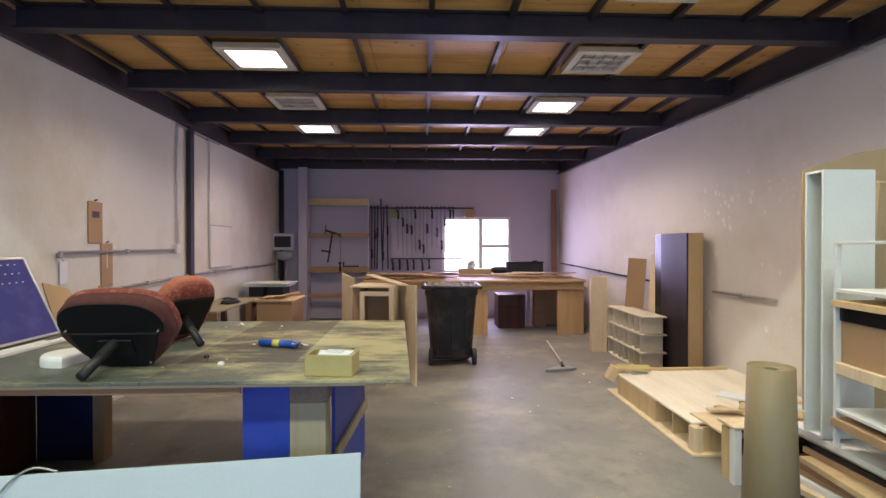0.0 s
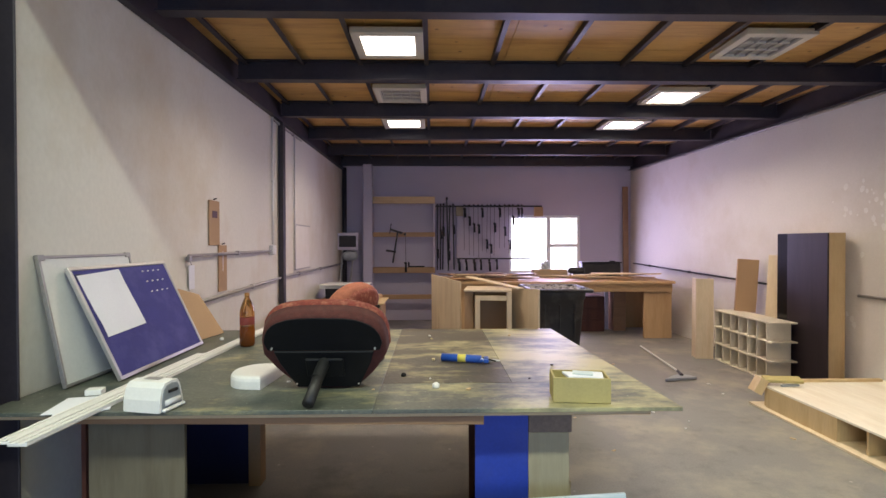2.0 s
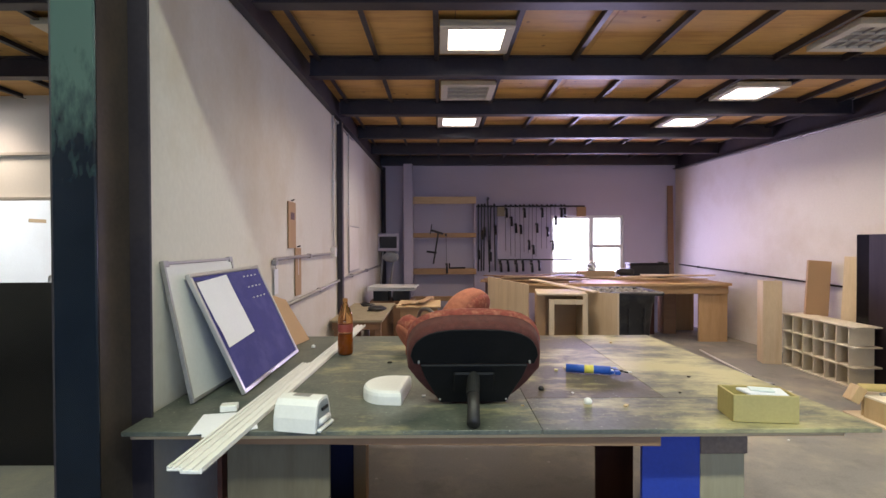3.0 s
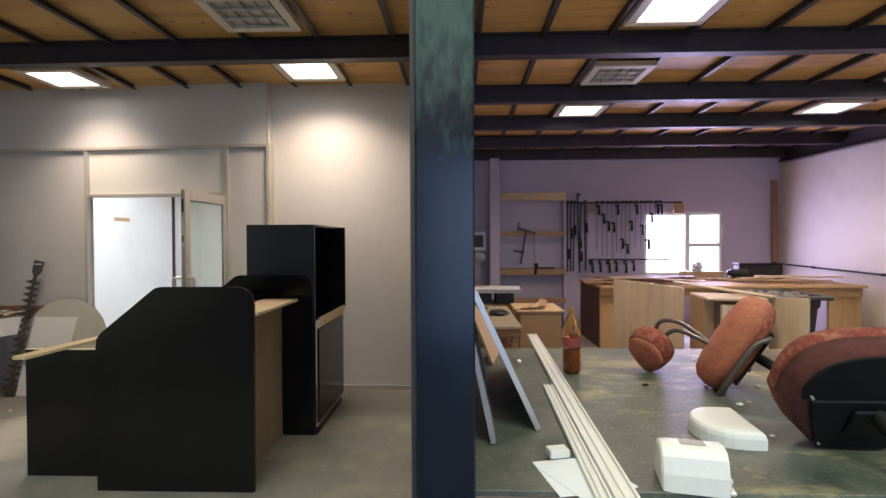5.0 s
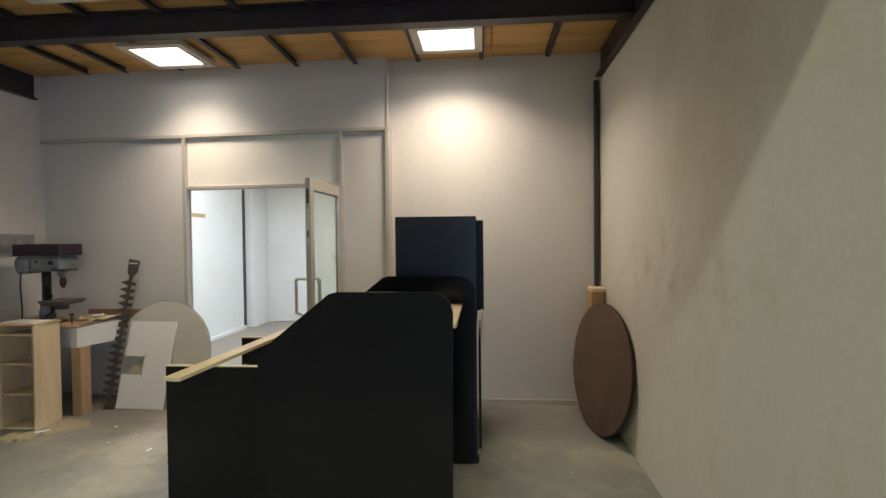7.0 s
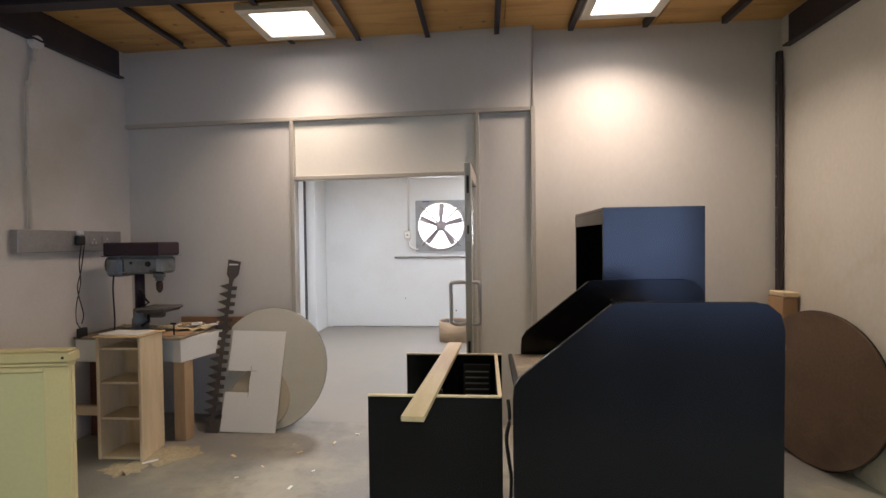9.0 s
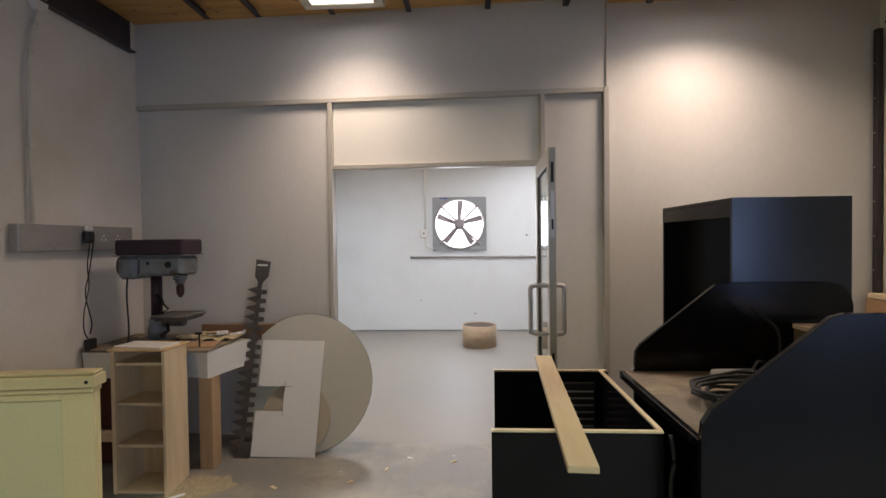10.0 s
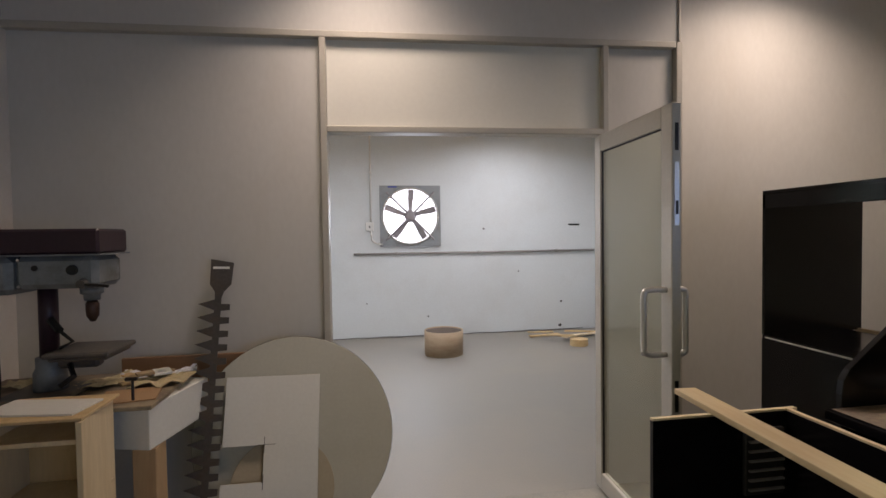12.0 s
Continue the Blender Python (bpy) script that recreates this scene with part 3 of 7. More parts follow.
LEAFGLASS = glassy("door_glass", (0.86, 0.91, 0.82), 0.06)


def table_board(name, base, soil, shift):
    """Stained board: green-grey wear, dark soil and pale glue dust drifting to one end."""
    m = shader(name, base, 0.45, 0, 0.4, 3.5, 55, 0.25, soil, 0.9, 1.7, 0.12)
    nt = m.node_tree
    N, L = nt.nodes, nt.links
    b = N["Principled BSDF"]
    tc = N.new("ShaderNodeTexCoord")
    sep = N.new("ShaderNodeSeparateXYZ")
    L.new(tc.outputs["Object"], sep.inputs[0])
    n = N.new("ShaderNodeTexNoise")
    n.inputs["Scale"].default_value, n.inputs["Detail"].default_value, n.inputs["Roughness"].default_value = 2.6, 7, 0.7
    mp = N.new("ShaderNodeMapping")
    mp.inputs["Scale"].default_value = (0.6, 1.3, 1)
    L.new(tc.outputs["Object"], mp.inputs[0])
    L.new(mp.outputs[0], n.inputs[0])
    drift = N.new("ShaderNodeMapRange")
    drift.inputs["From Min"].default_value, drift.inputs["From Max"].default_value = -2.4, -0.2
    drift.inputs["To Min"].default_value, drift.inputs["To Max"].default_value = shift - 0.10, shift + 0.12
    L.new(sep.outputs[0], drift.inputs[0])
    add = N.new("ShaderNodeMath")
    L.new(n.outputs[0], add.inputs[0])
    L.new(drift.outputs[0], add.inputs[1])
    r = N.new("ShaderNodeMapRange")
    r.inputs["From Min"].default_value, r.inputs["From Max"].default_value, r.inputs["To Max"].default_value = 0.51, 0.67, 0.84
    L.new(add.outputs[0], r.inputs[0])
    mx = N.new("ShaderNodeMix")
    mx.data_type = "RGBA"
    L.new(r.outputs[0], mx.inputs[0])
    L.new(b.inputs["Base Color"].links[0].from_socket, mx.inputs[6])
    mx.inputs[7].default_value = (0.48, 0.42, 0.21, 1)
    speck = N.new("ShaderNodeTexVoronoi")
    speck.inputs["Scale"].default_value = 26
    L.new(tc.outputs["Object"], speck.inputs["Vector"])
    rs = N.new("ShaderNodeMapRange")
    rs.inputs["From Min"].default_value, rs.inputs["From Max"].default_value, rs.inputs["To Min"].default_value, rs.inputs["To Max"].default_value = 0.05, 0.12, 0.55, 0
    L.new(speck.outputs["Distance"], rs.inputs[0])
    mx2 = N.new("ShaderNodeMix")
    mx2.data_type = "RGBA"
    L.new(rs.outputs[0], mx2.inputs[0])
    L.new(mx.outputs[2], mx2.inputs[6])
    mx2.inputs[7].default_value = (0.5, 0.48, 0.4, 1)
    L.new(mx2.outputs[2], b.inputs["Base Color"])
    return m


STAINED = table_board("stained_board", (0.100, 0.104, 0.082), (0.026, 0.044, 0.038), 0.03)
STAINED_GREY = table_board("stained_grey_board", (0.115, 0.115, 0.092), (0.055, 0.066, 0.06), 0.0)
STAINED_DARK = table_board("stained_brown_board", (0.080, 0.066, 0.043), (0.042, 0.040, 0.030), -0.03)
STAINED_PALE = table_board("glue_dusted_board", (0.125, 0.120, 0.085), (0.06, 0.068, 0.055), 0.02)


def loft(outline, profile, m=None):
    """Stack scaled copies of an outline (x, z) along y: profile rows of (y, scale); capped."""
    bm = bmesh.new()
    rings = [[bm.verts.new((x * s, y, z * s)) for x, z in outline] for y, s in profile]
    n = len(outline)
    for a, b in zip(rings, rings[1:]):
        for k in range(n):
            bm.faces.new((a[k], a[(k + 1) % n], b[(k + 1) % n], b[k]))
    bm.faces.new(rings[0])
    bm.faces.new(rings[-1][::-1])
    bmesh.ops.recalc_face_normals(bm, faces=bm.faces)
    if m:
        bmesh.ops.transform(bm, matrix=m, verts=bm.verts)
    return bm


def lathe(profile, seg=24, m=None):
    """Turn a profile of (radius, z) about the z axis."""
    bm = bmesh.new()
    rings = [[bm.verts.new((r * math.cos(2 * math.pi * k / seg), r * math.sin(2 * math.pi * k / seg), z)) for k in range(seg)] for r, z in profile]
    for a, b in zip(rings, rings[1:]):
        for k in range(seg):
            bm.faces.new((a[k], a[(k + 1) % seg], b[(k + 1) % seg], b[k]))
    if profile[0][0] > 1e-4:
        bm.faces.new(rings[0][::-1])
    if profile[-1][0] > 1e-4:
        bm.faces.new(rings[-1])
    bmesh.ops.recalc_face_normals(bm, faces=bm.faces)
    if m:
        bmesh.ops.transform(bm, matrix=m, verts=bm.verts)
    return bm


def oval(rx, rz, n=2.4, seg=28, taper=0.0):
    """Rounded outline; taper narrows it towards the bottom."""
    out = []
    for k in range(seg):
        a = 2 * math.pi * k / seg
        c, si = math.cos(a), math.sin(a)
        x = rx * math.copysign(abs(c) ** (2 / n), c)
        z = rz * math.copysign(abs(si) ** (2 / n), si)
        out.append((x * (1 - taper * max(0, -z / rz)), z))
    return out


def leaning(foot_a, foot_b, top, thick_dir=1):
    """Pose of a board whose lower edge runs from foot_a to foot_b and whose face leans back to pass through top: local x along the foot, z up the board."""
    a, b, c = Vector(foot_a), Vector(foot_b), Vector(top)
    x = (b - a).normalized()
    z = ((c - a) - x * (c - a).dot(x)).normalized()
    y = z.cross(x)
    return Matrix(((x.x, y.x, z.x, a.x), (x.y, y.y, z.y, a.y), (x.z, y.z, z.z, a.z), (0, 0, 0, 1)))


# ---- things of the east bay ----
# olive-brown plywood, darkened to carry the tabletop's shadow on the left leg
LEG_SHADE_PLY = wood("plywood_in_table_shade", (0.155, 0.13, 0.085), (0.115, 0.09, 0.055), 0.7, "z", 6)
OLD_PLY = wood("aged_plywood", (0.36, 0.31, 0.20), (0.28, 0.23, 0.14), 0.7, "z", 6)
t = thing("work_table", pose(0, 0, 0), "large work table with a stained green-grey board top on panel legs", "table")
for corners, m in (([(-3.05, 2.475), (-1.402, 2.475), (-1.402, 4.43), (-3.05, 4.43)], STAINED), ([(-1.40, 2.475), (-0.062, 2.475), (-0.083, 2.868), (-1.40, 2.868)], STAINED_GREY), ([(-1.40, 2.87), (-0.742, 2.87), (-0.742, 4.43), (-1.40, 4.43)], STAINED_DARK), ([(-0.74, 2.87), (-0.083, 2.87), (-0.165, 4.43), (-0.74, 4.43)], STAINED_PALE)):
    part("tabletop", slab(corners, 0.018, pose(0, 0, 0.860, -90, 0, 0), 0.0015), m, t)
part("underboard", boxes(((-3.03, 2.50, 0.820), (-0.19, 4.40, 0.8415)), bevel=0.002), PLY_X, t)
part("apron", boxes(((-2.74, 2.505, 0.752), (-0.93, 2.525, 0.797), pose(0, 0, 0.018, 0, 0.6, 0)), bevel=0.002), BROWN, t)
part("leg", boxes(((-2.70, 2.62, 0.0), (-2.27, 2.642, 0.819)), bevel=0.002), LEG_SHADE_PLY, t)
part("leg", boxes(((-2.76, 2.66, 0.0), (-2.74, 3.58, 0.819))), RUST, t)
part("leg", boxes(((-2.75, 3.60, 0.0), (-2.34, 3.62, 0.819))), NAVY, t)
part("leg", boxes(((-2.338, 3.56, 0.0), (-2.26, 3.66, 0.819)), bevel=0.003), MDF, t)
part("leg", boxes(((-0.95, 2.62, 0.0), (-0.706, 2.64, 0.819))), BLUE, t)
part("leg", boxes(((-0.705, 2.62, 0.0), (-0.515, 2.75, 0.70)), bevel=0.003), OLD_PLY, t)
# the leg's top band is a darker brown than the rest
part("leg", boxes(((-0.705, 2.615, 0.7005), (-0.505, 2.755, 0.819)), bevel=0.003), shader("darker_brown_wood", (0.17, 0.12, 0.09), 0.7, 0, 0.3, 5, 60, 0.1), t)
part("leg", boxes(((-0.93, 3.3, 0.0), (-0.72, 3.32, 0.819))), RUST, t)
part("side_panel", boxes(((0, 0, 0.0), (0.02, 0.88, 0.819), pose(-0.51, 2.757, 0, 0, 0, -4))), BLUE, t)
part("rail", boxes(((0.0205, 0, 0.335), (0.040, 0.90, 0.405), pose(-0.51, 2.757, 0, 0, 0, -4)), bevel=0.002), OLD_PLY, t)
part("leg", boxes(((-2.9, 4.2, 0.0), (-2.82, 4.28, 0.819))), PLY, t)

t = thing("panel_board", leaning((-2.3, 2.36, 0.0), (-0.305, 2.40, 0.0), (-0.305, 2.47, 0.497)), "pale blue-white melamine board standing against the table", "board")
part("board", slab([(0, 0), (1.99, 0), (1.99, 0.495), (0, 0.42)], 0.018, None, 0.002), MELAMINE, t)
part("cable", tube(smooth_line([(0.25, -0.02, 0.30), (0.33, -0.01, 0.41), (0.42, 0.005, 0.465), (0.52, 0.03, 0.44)]), 0.005), GALV, t, "thin grey cable over the edge")

# swivel chairs, taken apart and lying on the table
SHELL = shader("matt_black_shell", (0.006, 0.006, 0.007), 0.6, 0, 0.3, 8, 90, 0.1, (0.016, 0.014, 0.013), 0.5, 4, spec=0.22)
SEAT = oval(0.30, 0.235, 3.2, 32, 0.42)
UNDERCLOTH = shader("dark_red_cloth", (0.075, 0.018, 0.014), 0.95, 0, 0.3, 40, 200, 0.3, (0.12, 0.04, 0.03), 0.5, 28)


def chair_shell(parent, m, face_material):
    part("cushion", loft(SEAT, [(0.035, 0.99), (0.05, 1.015), (0.075, 1.01), (0.098, 0.95), (0.112, 0.80), (0.118, 0.45)], m), face_material, parent, "red patterned fabric cushion", True)
    part("shell", loft(SEAT, [(-0.045, 0.92), (-0.034, 0.965), (0.034, 1.0)], m), UNDERCLOTH, parent, "dark red cloth underside", True)
    upper = [(x * 0.93, z * 0.93) for x, z in SEAT if z > 0.05]
    part("dust_cover", slab([(0.262, 0.034)] + upper + [(-0.262, 0.034)], 0.008, m @ pose(0, -0.051, 0), 0.002), SHELL, parent, "black cloth dust cover")
    part("seat_pan", slab([(-0.235, 0.033), (0.235, 0.033), (0.215, -0.04), (0.15, -0.19), (-0.15, -0.19), (-0.215, -0.04)], 0.014, m @ pose(0, -0.059, 0), 0.005), SHELL, parent, "black pressed pan")


t = thing("office_chair", pose(-1.655, 2.80, 0.862), "overturned office chair with red patterned fabric and black shell", "chair", "chairs on the table")
CM = pose(0, -0.05, 0.20, 28, 0, 0)
chair_shell(t, CM, FABRIC)
part("plate", boxes(((-0.09, -0.075, -0.11), (0.09, -0.0595, 0.0), CM), bevel=0.006), SHELL, t)
part("column", cyl((0, -0.07, 0.16), (-0.018, -0.335, 0.028), 0.024, 0.026, 18), DARKMETAL, t, "black gas column", True)
part("sleeve", cyl((-0.002, -0.10, 0.145), (-0.012, -0.2, 0.095), 0.028, 0.028, 18), RUBBER, t)
for x, z in ((-0.24, 0.05), (0.24, 0.05), (-0.15, -0.165), (0.15, -0.165)):
    part("screw", cyl(CM @ Vector((x, -0.064, z)), CM @ Vector((x, -0.05, z)), 0.0045, seg=10), ALU, t)

t = thing("office_chair", pose(-1.775, 3.51, 0.8605), "overturned office chair with faded red seat and bent tube frame", "chair", "chairs on the table")
SM = pose(0.08, 0.0, 0.238, -30, 0, -118)
CHAIR_TUBE = shader("worn_steel_tube", (0.15, 0.13, 0.12), 0.35, 0.6, 0.2, 12, 80, 0.06)
REST = pose(-0.20, 0.31, 0.132, 30, 14, -50) @ Matrix.Diagonal((1.15, 1.1, 1.12, 1))
part("cushion", loft(oval(0.21, 0.25, 2.7), [(-0.085, 0.55), (-0.075, 0.80), (-0.05, 0.94), (0.0, 1.0), (0.04, 0.99)], SM), FABRIC_FACE, t, "faded red fabric seat", True)
part("shell", loft(oval(0.21, 0.25, 2.7), [(0.0405, 0.99), (0.065, 0.93), (0.09, 0.75)], SM), FABRIC, t, "dark red fabric underside", True)
part("seat_pan", slab([(-0.13, -0.16), (0.13, -0.16), (0.15, 0.14), (-0.15, 0.14)], 0.02, SM @ pose(0, 0.088, 0), 0.006), SHELL, t, "black pressed pan")
part("rim_tube", tube(smooth_line([SM @ Vector(q) for q in ((-0.10, 0.10, -0.215), (0.06, 0.085, -0.250), (0.17, 0.065, -0.215), (0.205, 0.055, -0.10), (0.20, 0.06, 0.06), (0.16, 0.10, 0.12))]), 0.014, 10), CHAIR_TUBE, t, "worn bent steel tube along the seat rim", True)
part("backrest", loft(oval(0.105, 0.12, 2.4, 28, 0.45), [(-0.06, 0.80), (-0.045, 0.95), (0.0, 1.0), (0.035, 0.92), (0.055, 0.65)], REST), FABRIC, t, "red fabric backrest", True)
part("backrest_face", loft(oval(0.09, 0.10, 2.4, 28, 0.45), [(-0.008, 0.72), (-0.003, 0.93), (0.006, 1.0), (0.012, 1.0)], REST @ pose(0, -0.066, 0)), FABRIC_FACE, t, "faded fabric face", True)
part("tube", tube(smooth_line([(-0.16, 0.27, 0.20), (-0.12, 0.20, 0.255), (-0.06, 0.10, 0.24), (0.03, -0.03, 0.18), (0.11, -0.10, 0.115)]), 0.012, 10), CHAIR_TUBE, t, "bent dark steel tube", True)
part("tube", tube(smooth_line([(-0.18, 0.34, 0.22), (-0.15, 0.30, 0.29), (-0.08, 0.20, 0.29), (0.0, 0.0, 0.20)]), 0.012, 10), CHAIR_TUBE, t, "bent dark steel tube", True)
part("gas_column", tube([(0.13, -0.06, 0.19), (0.22, -0.16, 0.125), (0.33, -0.26, 0.032)], 0.024, 14), DARKMETAL, t, "dark steel gas column", True)

# on the table
t = thing("bottle", pose(-2.43, 3.80, 0.862), "half-full amber plastic bottle standing on the table", "bottle")
part("body", lathe([(0.0, 0.0), (0.042, 0.0), (0.050, 0.014), (0.050, 0.10), (0.0485, 0.115), (0.0485, 0.20), (0.050, 0.215), (0.047, 0.255), (0.030, 0.305), (0.016, 0.335), (0.015, 0.350)], 24), AMBER, t, "", True)
part("drink", lathe([(0.0, 0.004), (0.040, 0.004), (0.046, 0.016), (0.046, 0.135), (0.0, 0.136)], 24), shader("amber_drink", (0.32, 0.12, 0.02), 0.1, 0, 0.1), t, "amber drink left in the bottle", True)
part("band", lathe([(0.0488, 0.150), (0.0495, 0.152), (0.0495, 0.198), (0.0488, 0.20)], 24), shader("torn_red_label", (0.26, 0.045, 0.03), 0.6), t, "torn red label band", True)
part("cap", cyl((0, 0, 0.346), (0, 0, 0.368), 0.017, 0.016), shader("orange_cap", (0.35, 0.16, 0.04), 0.5), t)
t = thing("caulking_gun", pose(-1.09, 3.33, 0.885, 0, 0, -16), "blue caulking gun with a yellow banded cartridge", "tool")
part("cartridge", cyl((0, 0, 0), (0.24, 0, 0), 0.023, 0.023, 20), BLUEPLASTIC, t, "", True)
part("band", cyl((0.10, 0, 0), (0.15, 0, 0), 0.0238, 0.0238, 20), LABELYELLOW, t, "yellow label band", True)
part("handle", boxes(((0.25, -0.09, -0.012), (0.28, 0.01, 0.008), pose(0, 0, 0, 0, 0, 10)), ((0.22, -0.10, -0.012), (0.24, 0.01, 0.004), pose(0, 0, 0, 0, 0, 16)), bevel=0.004), BLUEPLASTIC, t)
part("nozzle", cyl((0.24, 0, 0), (0.35, 0.01, -0.005), 0.010, 0.004, 10), WHITE_PVC, t)
part("rod", cyl((0.24, 0.005, 0.008), (0.33, -0.02, 0.0), 0.005, 0.005, 8), DARKMETAL, t)
t = thing("small_box", pose(-0.475, 2.605, 0.862, 0, 0, -7), "open mustard-yellow wooden box with packets inside", "box")
for a, b in (((-0.125, -0.075, 0.0), (0.125, -0.065, 0.11)), ((-0.125, 0.065, 0.0), (0.125, 0.075, 0.11)), ((-0.125, -0.0645, 0.0), (-0.115, 0.0645, 0.11)), ((0.115, -0.0645, 0.0), (0.125, 0.0645, 0.11)), ((-0.1145, -0.0645, 0.0), (0.1145, 0.0645, 0.01))):
    part("side", boxes((a, b), bevel=0.002), YELLOWBOX, t)
part("packet", boxes(((-0.09, -0.05, 0.0), (0.0, 0.04, 0.012), pose(0.02, 0, 0.098, 0, 4, 12)), ((0.0, -0.05, 0.0), (0.09, 0.04, 0.012), pose(0.015, 0.005, 0.10, 3, 0, -8)), bevel=0.003), PAPER, t, "white packets")
part("packet", boxes(((-0.06, -0.03, 0.0), (0.03, 0.02, 0.006), pose(0.03, 0.0, 0.113, 3, 0, -8)), bevel=0.002), MELAMINE, t, "pale blue packet")
t = thing("dispenser", pose(-2.35, 2.53, 0.8605, 0, 0, -12) @ Matrix.Diagonal((0.80, 0.85, 0.87, 1)), "white plastic wall dispenser lying with its open end showing", "dispenser")
HOOD = [(-0.085, 0.0), (0.085, 0.0), (0.082, 0.06), (0.066, 0.115), (0.045, 0.138), (0.0, 0.145), (-0.045, 0.138), (-0.060, 0.115), (-0.075, 0.06)]
part("housing", loft([(x, z - 0.06) for x, z in HOOD], [(-0.125, 0.86), (-0.118, 0.96), (-0.09, 1.0), (0.098, 1.0), (0.104, 0.97)], pose(0, 0, 0.06, 0, 0, -90)), WHITE_PVC, t)
part("mechanism", loft([(x, z - 0.06) for x, z in HOOD], [(0.1042, 0.80), (0.107, 0.78)], pose(0, 0, 0.062, 0, 0, -90)), GREYMETAL, t, "dark open end")
part("roller", cyl((0.108, -0.05, 0.04), (0.108, 0.05, 0.04), 0.014, 0.014, 12), WHITE_PVC, t, "", True)
part("latch", boxes(((0.1072, -0.03, 0.085), (0.118, 0.03, 0.10)), bevel=0.003), DARKMETAL, t)
part("spout", boxes(((0.105, -0.075, 0.002), (0.128, 0.075, 0.018)), bevel=0.006), WHITE_PVC, t)
part("slot", boxes(((-0.05, -0.02, 0.1445), (0.04, 0.02, 0.1465)), bevel=0.001), GALV, t)
t = thing("dispenser_cover", pose(-1.965, 2.915, 0.8605, 0, 0, -6) @ Matrix.Diagonal((0.88, 0.95, 0.95, 1)), "white D-shaped plastic dispenser cover lying on the table", "cover")
DEE = [(0.0, -0.155), (0.0, 0.155)] + [(-0.09 - 0.145 * math.sin(k * math.pi / 14), 0.155 * math.cos(k * math.pi / 14)) for k in range(15)]
part("cover", loft([(x + 0.11, y) for x, y in DEE], [(0, 1.0), (-0.040, 1.0), (-0.054, 0.97), (-0.063, 0.90), (-0.066, 0.75)], pose(-0.11, 0, 0, -90, 0, 0)), WHITE_PVC, t)
for x0, y0, x1, y1, w, h in ((-2.598, 2.12, -2.497, 4.88, 0.036, 0.020), (-2.662, 2.14, -2.614, 3.52, 0.024, 0.017)):
    ln = math.hypot(x1 - x0, y1 - y0)
    t = thing("trunking_strip", pose(x0, y0, 0.8605, 0, 0, -math.degrees(math.atan2(x1 - x0, y1 - y0))), "long white plastic trunking strip lying across the table", "trunking", "trunking strips")
    part("strip", boxes(((-w, 0, 0), (w, ln, h - 0.008)), ((-w, 0, h - 0.0079), (-w + 0.010, ln, h)), ((w - 0.010, 0, h - 0.0079), (w, ln, h)), ((-0.008, 0, h - 0.0079), (0.004, ln, h - 0.002)), bevel=0.002), WHITE_PVC, t)
BM = leaning((-2.755, 2.93, 0.864), (-2.765, 3.85, 0.864), (-3.03, 2.93, 1.455))
t = thing("pin_board", BM, "blue felt pin board with a paper sheet, leaning", "board")
part("felt", boxes(((0.02, -0.008, 0.02), (0.90, 0.004, 0.62))), BLUEFELT, t)
part("frame", boxes(((0, -0.014, 0), (0.92, 0.008, 0.0195)), ((0, -0.014, 0.6205), (0.92, 0.008, 0.64)), ((0, -0.014, 0.02), (0.0195, 0.008, 0.62)), ((0.9005, -0.014, 0.02), (0.92, 0.008, 0.62)), bevel=0.002), ALU, t)
g = bmesh.new()
bmesh.ops.create_grid(g, x_segments=14, y_segments=14, size=0.5)
for v in g.verts:
    u, w = v.co.x + 0.5, v.co.y + 0.5
    v.co = Vector((u * 0.36, -0.011 - 0.006 * abs(noise.noise(Vector((u * 3, w * 3, 1.7)))) - 0.01 * max(0, 0.12 - w), w * 0.355))
bmesh.ops.solidify(g, geom=g.faces[:], thickness=0.0008)
bmesh.ops.transform(g, matrix=pose(0.055, 0, 0.235, 0, -3, 0), verts=g.verts)
part("sheet", g, PAPER, t, "white crumpled sheet")
part("sheet_corner", boxes(((0.03, -0.0085, 0.56), (0.09, -0.0082, 0.60))), NAVY, t)
for k in range(12):
    u, v = 0.62 + 0.06 * (k % 4), 0.58 - 0.07 * (k // 4)
    part("pin", cyl((u, -0.016, v), (u, -0.008, v), 0.0042, 0.0042, 8), WHITE_PVC, t)
BM = leaning((-2.94, 2.80, 0.864), (-2.925, 3.50, 0.864), (-3.075, 2.80, 1.515))
t = thing("whiteboard", BM, "old whiteboard with a grey frame leaning on the wall", "board")
part("face", boxes(((0.015, -0.006, 0.015), (0.685, 0.004, 0.645))), OFFWHITE, t)
part("frame", boxes(((0, -0.012, 0), (0.70, 0.008, 0.0145)), ((0, -0.012, 0.6455), (0.70, 0.008, 0.66)), ((0, -0.012, 0.015), (0.0145, 0.008, 0.645)), ((0.6855, -0.012, 0.015), (0.70, 0.008, 0.645)), bevel=0.002), GALV, t)
for u in (0.02, 0.68):
    part("corner_cap", boxes(((u - 0.022, -0.014, 0.635), (u + 0.022, 0.010, 0.665)), bevel=0.003), GALV, t)
t = thing("paper_sheets", pose(-2.68, 2.59, 0.8605, 0, 0, 12), "loose white paper sheets on the table", "paper")
part("sheet", boxes(((-0.12, -0.13, 0), (0.11, 0.10, 0.002)), bevel=0), PAPER, t)
part("sheet", boxes(((-0.10, -0.15, 0.0022), (0.10, 0.08, 0.004), pose(0, 0, 0, 0, 0, 14))), PAPER, t)
t = thing("offcut", pose(-2.725, 2.705, 0.8655, 0, 0, 12), "small cream offcut on the papers", "offcut")
part("block", boxes(((-0.035, -0.025, 0), (0.035, 0.025, 0.028)), bevel=0.003), OFFWHITE, t)
